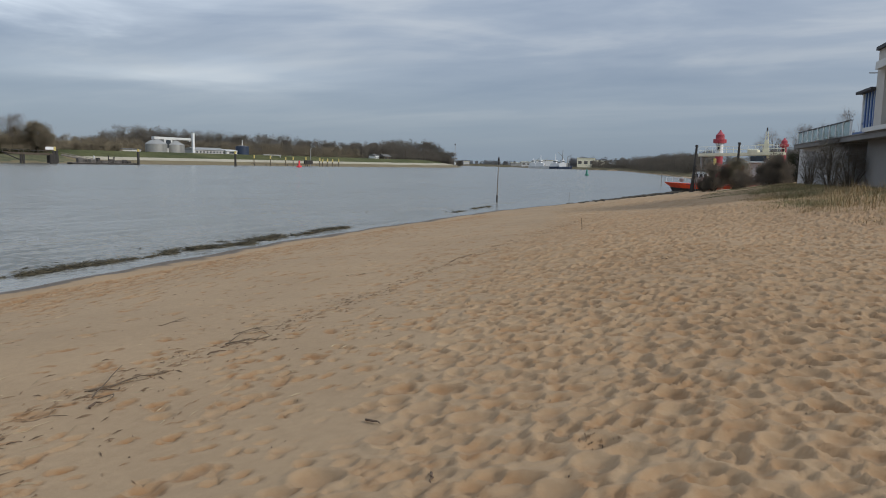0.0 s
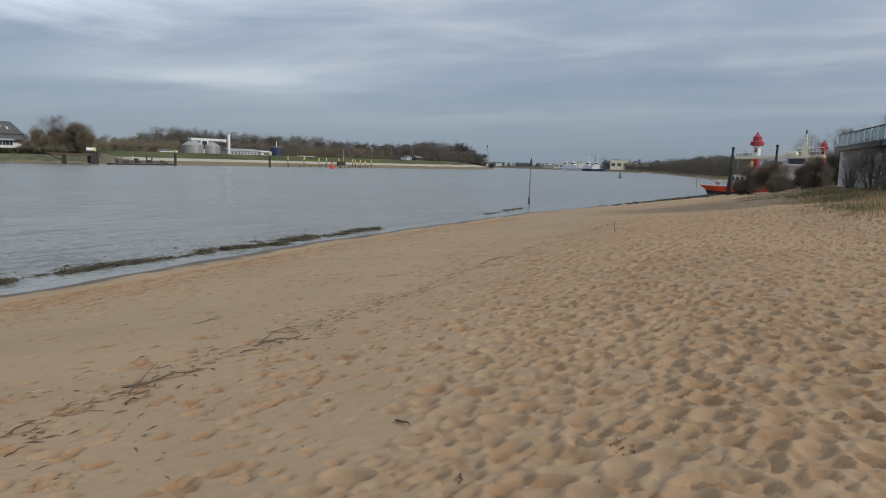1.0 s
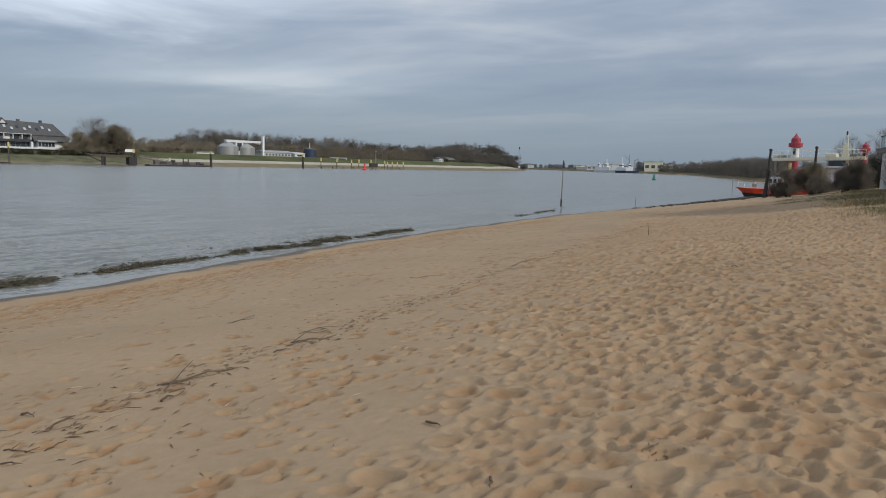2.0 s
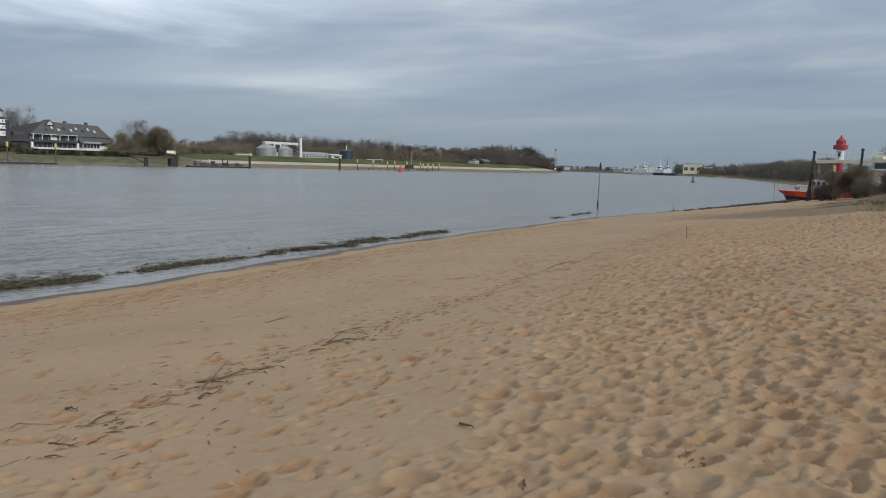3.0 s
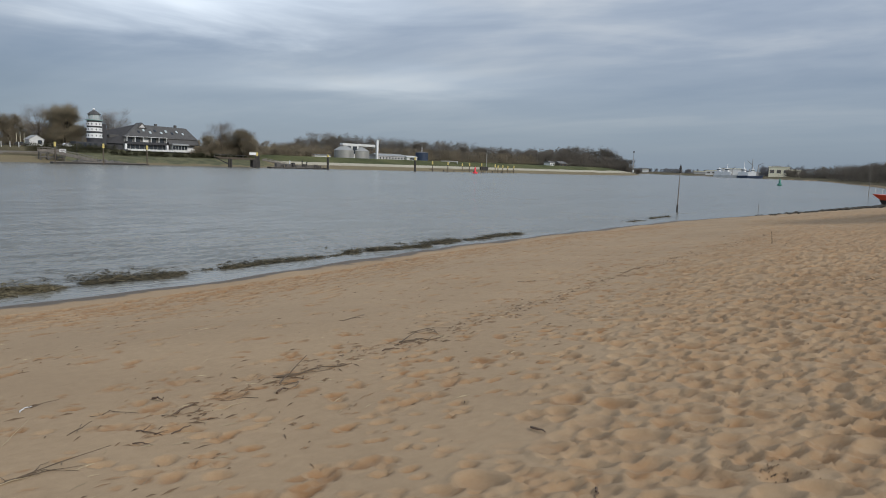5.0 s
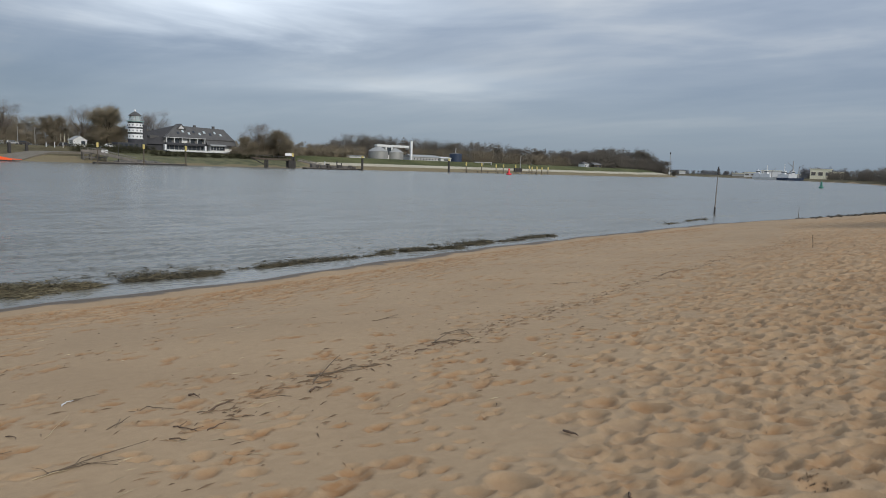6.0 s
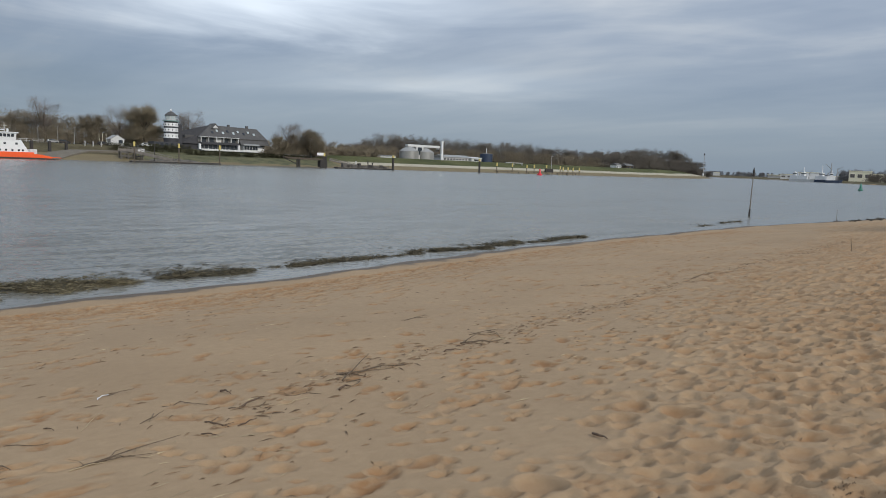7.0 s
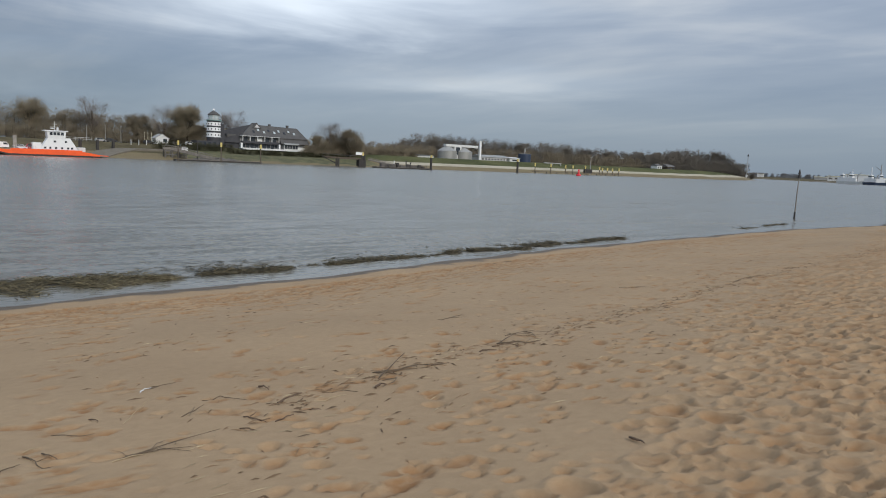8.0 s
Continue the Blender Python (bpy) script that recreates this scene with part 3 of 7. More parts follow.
    ob = big_mesh("ground", np.stack([X, Y, Z], -1).reshape(-1, 3), faces, SAND)
    me = ob.data
    for m in (BED, BANK, PALE, TURF, FIELD, BANKGRASS):
        me.materials.append(m)
    fx, fy = (X[:-1, :-1] + X[1:, 1:]) / 2, (Y[:-1, :-1] + Y[1:, 1:]) / 2
    dn, df = fx - near_edge(fy), far_edge(fy) - fx
    slot = np.zeros_like(fx, np.int32)
    slot[(dn < -3) & (df < 0)] = 1
    slot[(df >= 0)] = 2
    slot[(df >= 9.5) & (df < 19) & (fy > 190)] = 3
    slot[(df >= 19)] = 4
    slot[(df >= 11) & (fy <= 178)] = 5
    slot[(df >= 4.5 + 1.5 * np.sin(fy * 0.35)) & (df < 40) & (fy > 97) & (fy <= 186)] = 6
    slot[(df >= 70) | ((df >= 0) & (fy > 665))] = 5
    slot[(dn > 30) | ((dn > 1.5) & (fy > 150))] = 5
    me.polygons.foreach_set("material_index", slot.ravel())
    me.polygons.foreach_set("use_smooth", np.ones(len(me.polygons), bool))
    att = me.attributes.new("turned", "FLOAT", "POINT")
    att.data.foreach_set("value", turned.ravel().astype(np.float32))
    tagged(ob, "sandy river beach trodden full of footprints, with grassy far bank", "ground", kind="structure")
    return ob


ground = build_ground()
water = Geo()
water.box(-6000, 300, -1500, 4500, -0.4, 0.0)
river = mesh_object("water", water, WATER)
tagged(river, "wide grey river with small wind ripples", "river", kind="structure")


# ---------- trees, bushes, woods ----------
def twig_fan(rng, centres, radii, count, length, width, lift=0.5):
    """Slender twigs that leave lumps of a crown outwards and upwards, as arrays of triangles."""
    k = rng.integers(0, len(centres), count)
    d = rng.normal(size=(count, 3))
    d /= np.linalg.norm(d, axis=1, keepdims=True)
    base = centres[k] + d * radii[k][:, None] * (rng.random(count) ** 0.65)[:, None] * np.array([1, 1, 0.85])
    way = d * 0.8 + rng.normal(size=(count, 3)) * 0.45 + np.array([0, 0, lift])
    way /= np.linalg.norm(way, axis=1, keepdims=True)
    side = np.cross(way, rng.normal(size=(count, 3)))
    side /= np.linalg.norm(side, axis=1, keepdims=True)
    ln = length * rng.uniform(0.5, 1.3, count)[:, None]
    w = width * rng.uniform(0.5, 1.2, count)[:, None]
    v = np.stack([base - side * w / 2, base + side * w / 2, base + way * ln], 1).reshape(-1, 3)
    return v


def crown_lumps(rng, height, spread, lumps, low):
    a = rng.uniform(0, 2 * math.pi, lumps)
    h = rng.uniform(low, 0.93, lumps)
    out = np.sqrt(np.clip(1 - ((h - (low + 1) / 2) / ((1.05 - low) / 2)) ** 2, 0.05, 1)) * rng.uniform(0.25, 1.0, lumps)
    c = np.stack([np.cos(a) * out * spread, np.sin(a) * out * spread, h * height], 1)
    return c, rng.uniform(0.16, 0.30, lumps) * spread


def bare_tree(name, seed, height, spread, twigs, material, label, category="tree", low=0.35, width=0.13, at=(0, 0, 0)):
    rng = np.random.default_rng(seed)
    ob = thing(name, pose(*at), label, category)
    c, r = crown_lumps(rng, height, spread, 30, low)
    g = Geo()
    top = Vector((rng.normal(0, 0.2), rng.normal(0, 0.2), height * 0.72))
    tr = height * 0.020
    g.tube([(0, 0, -0.4), (0.02, 0, height * 0.2), top * 0.62, top], [tr * 1.3, tr, tr * 0.7, tr * 0.2], 8)
    part("trunk", g, BARK, ob)
    for i in range(len(c)):
        lg = Geo()
        foot = Vector((0, 0, height * rng.uniform(0.15, 0.5)))
        end = Vector(c[i])
        midp = foot.lerp(end, 0.55) + Vector((0, 0, -0.06 * height * rng.random()))
        lg.tube([foot, midp, end], [tr * 0.34, tr * 0.2, tr * 0.05], 5)
        for k in range(3):
            tip = end + Vector(rng.normal(size=3)) * r[i] * 0.9
            lg.tube([midp.lerp(end, 0.3 + 0.2 * k), tip], [tr * 0.12, tr * 0.03], 4)
        part("limb", lg, BARK, ob)
    sparse = material in (TWIG_GREY, BUSH_GREY)
    v = twig_fan(rng, c, r * 1.4, int(twigs * (4.5 if sparse else 6.0)), spread * 0.30, width * (0.34 if sparse else 0.55), 0.7 if sparse else 0.5)
    if not sparse:
        v = np.concatenate([v, twig_fan(rng, c * np.array([0.85, 0.85, 0.92]), r * 0.95, int(twigs * 1.3), spread * 0.22, width * 2.2, 0.3)])
    big_mesh("crown", v, np.arange(len(v)).reshape(-1, 3), material, ob)
    return ob


def wood(name, seed, rows, material, label, twigs=200, width=0.12, gap=6.0, depth=30.0, aside=(-1, 0)):
    """A stretch of woodland along rows of (x, y, height): far off, past counting."""
    rng = np.random.default_rng(seed)
    parts, trunks = [], Geo()
    for (x0, y0, h0), (x1, y1, h1) in zip(rows, rows[1:]):
        m = max(2, int(math.hypot(x1 - x0, y1 - y0) / gap))
        for k in range(m):
            u = (k + rng.random()) / m
            back = rng.random() ** 1.5 * depth
            x, y = x0 + (x1 - x0) * u + aside[0] * back, y0 + (y1 - y0) * u + aside[1] * back
            h = (h0 + (h1 - h0) * u) * rng.uniform(0.82, 1.08)
            z = float(land(np.float64(x), np.float64(y)))
            s = h * rng.uniform(0.38, 0.58)
            c, r = crown_lumps(rng, h, s, 26, 0.05)
            at = np.array([x, y, z])
            parts.append(twig_fan(rng, c, r * 1.15, int(twigs * 3.0), min(s * 0.10, 0.75), width, 0.25) + at)
            parts.append(twig_fan(rng, c * np.array([0.85, 0.85, 0.92]), r * 1.1, int(twigs * 1.6), 0.75, width * 1.4, 0.1) + at)
            body = np.column_stack([rng.normal(0, s * 0.34, 14), rng.normal(0, s * 0.34, 14), rng.uniform(0.10, 0.82, 14) * h])
            parts.append(twig_fan(rng, body, np.full(14, 0.17 * h), int(twigs * 1.7), 0.8, width * 1.8, 0.1) + at)
            low_c = np.column_stack([rng.normal(0, s * 0.9, 9), rng.normal(0, s * 0.9, 9), rng.uniform(0.06, 0.30, 9) * h])
            parts.append(twig_fan(rng, low_c, np.full(9, 0.16 * h), int(twigs * 1.5), 0.9, width * 1.2, 0.3) + at)
            trunks.tube([(x, y, z - 0.3), (x + rng.normal(0, 0.3), y, z + h * 0.7)], [h * 0.02, h * 0.006], 4)
    v = np.concatenate(parts)
    k = len(v)
    ob = big_mesh(name, v, np.arange(k).reshape(-1, 3), material)
    t = mesh_object("trunks", trunks, BARK)
    t.parent = ob
    tagged(t, "grey-brown bare tree trunks", kind="stuff")
    return tagged(ob, label, "woodland", kind="stuff")


def bush(seed, x, y, height, spread, material, label, twigs=900, width=0.035, z=None):
    rng = np.random.default_rng(seed)
    z = float(land(np.float64(x), np.float64(y))) if z is None else z
    ob = thing("bush", pose(x, y, z), label, "bush", "bushes by the landing")
    n = 20
    a, h = rng.uniform(0, 2 * math.pi, n), rng.uniform(0.10, 0.85, n)
    c = np.stack([np.cos(a) * spread * rng.uniform(0.1, 0.8, n), np.sin(a) * spread * rng.uniform(0.1, 0.8, n), h * height], 1)
    g = Geo()
    for i in range(n):
        g.tube([(0.15 * math.cos(a[i]), 0.15 * math.sin(a[i]), -0.2), (c[i][0] * 0.6, c[i][1] * 0.6, c[i][2] * 0.6), c[i]], [0.035, 0.022, 0.008], 5)
    part("stem", g, BARK, ob)
    v = twig_fan(rng, c, np.full(n, 0.40 * spread), twigs, height * 0.12, width, 0.45)
    big_mesh("foliage", v, np.arange(len(v)).reshape(-1, 3), material, ob)
    return ob


def gz(x, y):
    return float(land(np.float64(x), np.float64(y)))


# far bank, from the ferry ramp downstream
wood("woodland", 11, [(-352, 12, 15), (-352, 35, 14.5), (-352, 62, 15.5), (-350, 84, 13), (-348, 100, 12), (-346, 114, 13), (-350, 138, 12), (-350, 152, 9), (-345, 172, 8)], TWIG_BROWN, "bare brown wood behind the ferry landing", twigs=420, gap=2.4, depth=11, width=0.16)
bare_tree("tree", 21, 19, 6.5, 900, TWIG_GREY, "tall pale grey bare tree above the wood", at=(-344, 77, 6))
bare_tree("tree", 22, 16.5, 6.5, 1000, TWIG_OLIVE, "olive-brown bare tree above the wood", at=(-346, 54, 6))
bare_tree("tree", 23, 13, 5, 1100, TWIG_BROWN, "dark brown bare tree by the road", at=(-340, 95, 6))
bare_tree("tree", 24, 17.5, 8.5, 2400, TWIG_OLIVE, "broad willow with olive-yellow bare twigs", at=(-324, 111, 6), low=0.16)
bare_tree("tree", 25, 17, 6.5, 800, TWIG_GREY, "pale bare tree beside the broad willow", at=(-330, 103, 6))
bare_tree("tree", 26, 17.5, 7.5, 1100, TWIG_GREY, "grey bare tree behind the round tower", at=(-341, 138, 6))
bare_tree("tree", 27, 14.5, 6.5, 1000, TWIG_GREY, "pale bare tree on the dyke", at=(-310, 174, 5))
bare_tree("tree", 28, 11.5, 6.5, 1250, TWIG_BROWN, "dense brown bare tree on the dyke", at=(-301, 180.5, 4.5), low=0.12)
bare_tree("tree", 30, 9.5, 5.0, 850, TWIG_BROWN, "low brown bare tree between two taller ones", at=(-306, 176, 5), low=0.08)
bare_tree("tree", 31, 9, 4.5, 1100, TWIG_OLIVE, "olive-brown bare tree at the thicket's end", at=(-308, 188, 5), low=0.08)
bare_tree("tree", 29, 8, 4.5, 900, TWIG_OLIVE, "low olive willow beside the hotel", at=(-305, 166, 5), low=0.1)
wood("woodland", 20, [(-337, 15, 7), (-337, 60, 8), (-336, 92, 7), (-334, 112, 6)], TWIG_BROWN, "dense low undergrowth behind the landing", twigs=202, gap=2.2, depth=4, width=0.075)
wood("woodland", 19, [(-300, 158, 5), (-303, 168, 7), (-304, 178, 8), (-304, 186, 6.5), (-312, 194, 4.5), (-322, 206, 3.5), (-330, 240, 3)], TWIG_BROWN, "low brown thicket beside the hotel", twigs=297, gap=1.6, depth=4, width=0.07)
wood("woodland", 21, [(-312, 186, 4.5), (-322, 200, 4.5), (-334, 222, 4.5), (-338, 250, 4.5), (-340, 262, 4)], TWIG_OLIVE, "low olive scrub behind the dyke", twigs=216, gap=1.7, depth=3, width=0.07)
wood("woodland", 12, [(-334, 172, 8), (-345, 205, 8), (-350, 235, 8), (-352, 300, 8.5), (-352, 400, 9.5), (-352, 480, 9)], TWIG_BROWN, "low brown scrub wood along the dyke", twigs=210, gap=2.9, depth=12, width=0.12)
wood("woodland", 13, [(-520, 350, 11), (-520, 368, 13), (-520, 380, 22), (-520, 395, 21.2), (-520, 412, 24.8), (-515, 435, 22.4), (-500, 470, 21.2), (-480, 520, 21.2), (-450, 560, 17.7), (-430, 585, 17.1), (-415, 612, 19.5), (-395, 640, 22), (-374, 648, 19), (-358, 652, 13)], TWIG_FAR, "bare wooded rise along the far bank", twigs=320, gap=2.4, depth=20, width=0.36)
wood("woodland", 14, [(-352, 480, 12), (-352, 520, 13), (-362, 580, 13), (-366, 625, 12), (-350, 640, 6)], TWIG_FAR, "brown scrub wood at the river bend", twigs=270, gap=3.4, depth=15, width=0.24)
wood("woodland", 15, [(-66, 335, 8), (-80, 370, 10.5), (-96, 420, 11), (-122, 500, 11), (-152, 585, 11), (-184, 675, 12), (-216, 728, 11), (-252, 765, 9), (-290, 830, 8), (-345, 960, 8)], TWIG_FAR, "bare wood along the near bank downstream", twigs=140, gap=3.6, depth=24, width=0.21, aside=(1, 0.3))
wood("woodland", 18, [(-268, 838, 13), (-310, 890, 13), (-345, 960, 14), (-372, 1000, 13)], TWIG_HAZE, "bare trees behind the shipyard, tinted for haze", twigs=216, gap=5.8, depth=18, width=0.30, aside=(0.3, 1))
wood("woodland", 16, [(-330, 985, 9), (-480, 1110, 7), (-640, 1210, 8), (-900, 1380, 9)], TWIG_HAZE, "distant wood at the river's end, tinted for haze", twigs=70, gap=4.0, depth=60, width=0.40, aside=(0.5, 1))
wood("woodland", 17, [(-40, 330, 10), (-20, 260, 9.5), (-2, 215, 10), (6, 180, 10)], TWIG_FAR, "bare wood behind the landing stage", twigs=351, gap=5.1, depth=24, width=0.10, aside=(1, 0.3))


# ---------- ferry and its landing ----------
def build_ferry():
    ob = thing("ferry", pose(-274, 46.5, 0), "orange and white double-ended car ferry at its landing", "ferry")
    g = Geo()
    g.prism([(-16.5, 2.1), (-15.8, 1.5), (-11.5, 0.1), (-11, -0.3), (12.3, -0.3), (15.9, 0.45), (16.1, 0.95), (12.5, 1.6), (10.5, 1.8), (-10.5, 1.8)], "x", -5.2, 5.2)
    part("hull", g, ORANGE, ob, "orange-red hull with raked ends")
    g = Geo()
    g.prism([(-15.7, 1.6), (-11.5, 0.06), (-11.2, -0.2), (12.3, -0.2), (15.8, 0.42), (12, 0.55), (-11.0, 0.55)], "x", -5.3, 5.3)
    part("fender", g, STEEL_DARK, ob, "black rubbing strip along the waterline")
    g = Geo().box(-5.0, 5.0, -10.5, 10.5, 1.8, 1.86)
    part("deck", g, GREY, ob)
    g = Geo().box(4.9, 5.2, -10.5, 10.5, 1.8, 2.25)
    part("bulwark", g, ORANGE, ob)
    g = Geo()
    g.prism([(-2.4, 1.86), (9.5, 1.86), (6.9, 6.1), (0.3, 6.1)], "x", 1.6, 4.9)
    house = part("deckhouse", g, WHITE, ob, "white sloping deckhouse")
    for y in (-0.6, 0.9, 2.6, 4.4, 6.2, 7.4):
        part("window", Geo().box(4.88, 4.95, y - 0.3, y + 0.3, 2.5, 3.1), WINDOW, house)
    for y in (2.3, 5.6):
        part("window", Geo().box(4.88, 4.95, y - 0.35, y + 0.35, 4.6, 5.2), WINDOW, house)
    part("stair_house", Geo().box(1.6, 4.6, -4.2, -1.6, 1.86, 4.4, c=0.08), WHITE, ob)
    g = Geo().box(1.4, 5.0, 0.2, 5.4, 6.1, 8.2, top=(-0.25, -0.25))
    bridge = part("wheelhouse", g, WHITE, ob, "white wheelhouse with wide windows")
    for y in (0.75, 1.85, 2.95, 4.05):
        part("window", Geo().box(5.02, 5.24, y, y + 0.85, 7.0, 7.95), WINDOW, bridge)
    part("roof", Geo().box(0.8, 5.6, -0.9, 6.2, 8.25, 8.55, c=0.08), WHITE, bridge)
    g = Geo().tube([(3, 2.6, 8.5), (3, 2.6, 11.6)], [0.12, 0.06]).tube([(3, 1.4, 9.7), (3, 3.8, 9.7)], 0.07).tube([(3, 1.8, 10.6), (3, 3.4, 10.6)], 0.06)
    g.box(2.7, 3.3, 1.3, 2.5, 9.1, 9.4).lathe(3, 3.5, [(8.6, 0.3), (9.3, 0.4), (9.6, 0.2)], 10)
    part("mast", g, OFFWHITE, ob, "white radar mast")
    g = Geo()
    for k in range(12):
        g.tube([(4.95, -10 + k * 0.6, 2.2), (4.95, -10 + k * 0.6, 3.1)], 0.03, 4)
    g.tube([(4.95, -10, 3.1), (4.95, -3.4, 3.1)], 0.035, 4)
    part("railing", g, OFFWHITE, ob)
    part("deck_box", Geo().box(2.0, 4.6, 9.4, 11.6, 1.8, 3.3, c=0.1), OFFWHITE, ob)
    for y in (0.2, 2.8, 5.4):
        part("mullion", Geo().box(5.0, 5.26, y - 0.06, y + 0.06, 6.3, 8.2), WHITE, bridge)
    for y in (7.0, 8.2):
        rings = [[(4.0 + 0.35 * math.cos(a), y + s, 2.3 + 0.35 * math.sin(a)) for a in np.linspace(0, 2 * math.pi, 13)[:-1]] for s in (0, 0.9)]
        part("life_raft", Geo().loft(rings), WHITE, ob, "white life raft canister")
    g = Geo()
    for k in range(7):
        g.tube([(4.6, 0.2 + k * 0.9, 6.1), (4.9, 0.2 + k * 0.9, 6.9)], 0.03, 4)
    g.tube([(4.9, 0.2, 6.9), (4.9, 5.6, 6.9)], 0.035, 4)
    part("bridge_railing", g, OFFWHITE, ob)
    g = Geo()
    for k in range(5):
        g.tube([(4.95, 8.9 + k * 0.4, 2.2), (4.95, 8.9 + k * 0.4, 3.1)], 0.03, 4)
    part("railing", g, OFFWHITE, ob)
    part("funnel", Geo().box(3.2, 4.2, -9.6, -8.6, 1.86, 6.4, c=0.1), PALEWOOD, ob, "dull buff funnel casing")
    part("ramp", Geo().prism([(-16.5, 2.1), (-20.5, 2.9), (-20.5, 2.7), (-16.5, 1.8)], "x", -4, 4), ORANGE, ob, "raised orange loading ramp")
    part("ramp", Geo().prism([(15.9, 1.0), (19.0, 0.75), (19.0, 0.55), (15.9, 0.7)], "x", -4, 4), ORANGE, ob, "lowered loading ramp")
    return ob


build_ferry()


def car(at, length, height, paint, label, group, cat="car"):
    ob = thing("car" if cat == "car" else "van", at, label, cat, group)
    h = length / 2
    g = Geo()
    if cat == "car":
        g.prism([(-h, 0.3), (h, 0.3), (h, 0.75), (h * 0.55, 0.95), (h * 0.2, height), (-h * 0.7, height), (-h, 0.95)], "y", -0.85, 0.85)
        part("window", Geo().prism([(h * 0.46, 0.97), (h * 0.18, height - 0.1), (-h * 0.66, height - 0.1), (-h * 0.85, 0.97)], "y", -0.87, 0.87), WINDOW, ob)
    else:
        g.prism([(-h, 0.3), (h, 0.3), (h, 1.0), (h * 0.7, height), (-h, height)], "y", -0.95, 0.95)
        part("window", Geo().prism([(h * 0.9, 1.15), (h * 0.68, height - 0.25), (h * 0.3, height - 0.25), (h * 0.3, 1.15)], "y", -0.97, 0.97), WINDOW, ob)
    part("body", g, paint, ob)
    for sx in (-0.6, 0.6):
        for sy in (-0.75, 0.75):
            rings = [[(sx * h + 0.32 * math.cos(a), sy + s, 0.32 + 0.32 * math.sin(a)) for a in np.linspace(0, 2 * math.pi, 13)[:-1]] for s in (-0.12, 0.12)]
            part("wheel", Geo().loft(rings), RUBBER, ob)
    return ob


car(pose(-271, 33.5, 2.12, 0, 0, 90), 4.6, 2.0, WHITE, "white van waiting on the ferry deck", "vehicles on the ferry", "van")
car(pose(-271, 39.2, 1.87, 0, 0, 90), 3.6, 1.7, WHITE, "small white car on the ferry deck", "vehicles on the ferry")
car(pose(-272, 42.4, 1.87, 0, 0, 90), 3.4, 1.9, RED, "dark red car on the ferry deck", "vehicles on the ferry")

# the road down to the ferry
g = Geo()
back = [(-279.0, 60, 0.25), (-290, 66, 2.55), (-297, 75, 3.75), (-299.5, 86, 4.0), (-300, 100, 4.0)]
front = [(-278.0, 66.5, 0.25), (-286.5, 73.5, 2.1), (-293, 81, 3.55), (-296.5, 90, 3.8), (-297.5, 101, 3.75)]
g.loft([[(x0, y0, z0 - 2.2), (x0, y0, z0), (x1, y1, z1), (x1, y1, z1 - 2.2)] for (x0, y0, z0), (x1, y1, z1) in zip(back, front)])
tagged(mesh_object("road", g, ASPHALT), "grey concrete ramp road down to the ferry", "road", kind="structure")


def white_post(x, y, h, label, mat_=OFFWHITE, group="posts at the ferry landing", r=0.16):
    ob = thing("post", pose(x, y, gz(x, y)), label, "post", group)
    part("shaft", Geo().lathe(0, 0, [(-0.3, r), (h * 0.85, r), (h, r * 0.7)], 8), mat_, ob)
    part("cap", Geo().lathe(0, 0, [(h, r * 1.3), (h + 0.12, r * 1.1)], 8), mat_, ob)
    return ob


for y, h in ((69, 4.6), (76, 4.8), (82, 5.0)):
    ob = thing("street_lamp", pose(-318, y, gz(-318, y)), "slim grey street lamp by the ramp road", "street lamp", "lamps at the ferry landing")
    part("pole", Geo().tube([(0, 0, -0.3), (0, 0, h + 1.6)], [0.12, 0.07]), GREY, ob)
    part("lamp_head", Geo().box(-0.2, 0.9, -0.15, 0.15, h + 1.55, h + 1.75, c=0.04), GREY, ob)
for y in (83.5, 86.5, 89.5, 70.5):
    white_post(-309, y, 1.9, "short white post beside the ramp road")
for x, y, h in ((-284, 59.5, 7.0), (-292, 67.0, 7.2), (-298, 74.0, 7.6)):
    ob = thing("dolphin", pose(x, y, -1), "dark timber dolphin at the ferry ramp", "dolphin", "dolphins at the ferry ramp")
    part("pile", Geo().lathe(0, 0, [(-2, 0.60), (h, 0.55), (h + 0.3, 0.4)], 10), STEEL_DARK, ob)
    part("fender", Geo().box(0.5, 0.8, -0.35, 0.35, 0.6, h - 1), STEEL_DARK, ob)


def fence(x, y0, y1, h, mat_, label, step=2.0):
    ob = thing("fence", pose(x, y0, gz(x, y0)), label, "fence")
    n = int((y1 - y0) / step)
    for k in range(n + 1):
        part("post", Geo().tube([(0, k * step, -0.2), (0, k * step, h)], 0.06, 6), mat_, ob)
    for z in (h * 0.5, h * 0.98):
        part("rail", Geo().box(-0.04, 0.04, 0, n * step, z - 0.06, z + 0.06), mat_, ob)
    return ob


fence(-318, 55, 72, 1.3, OFFWHITE, "pale metal fence along the landing quay")
fence(-314, 96, 112, 1.2, TIMBER, "weathered timber fence below the willow")
for k, (x, y, p, lab) in enumerate(((-313, 91.5, STEEL_DARK, "parked black car below the hedge"), (-317, 78, STEEL_DARK, "parked dark car at the road end"), (-317, 74, GREY, "parked grey car at the road end"))):
    car(pose(x, y, gz(x, y) + 0.05, 0, 0, 90), 4.2, 1.5, p, lab, "cars parked at the landing")
for y in (90.5, 91.8, 93.2):
    ob = thing("flagpole", pose(-315, y, gz(-315, y)), "thin pale flagpole without flag", "flagpole", "flagpoles at the landing")
    part("pole", Geo().tube([(0, 0, -0.3), (0, 0, 4.6)], [0.09, 0.05]), CREAM, ob)
    part("knob", Geo().lathe(0, 0, [(4.6, 0.05), (4.7, 0.1), (4.8, 0.03)], 8), CREAM, ob)


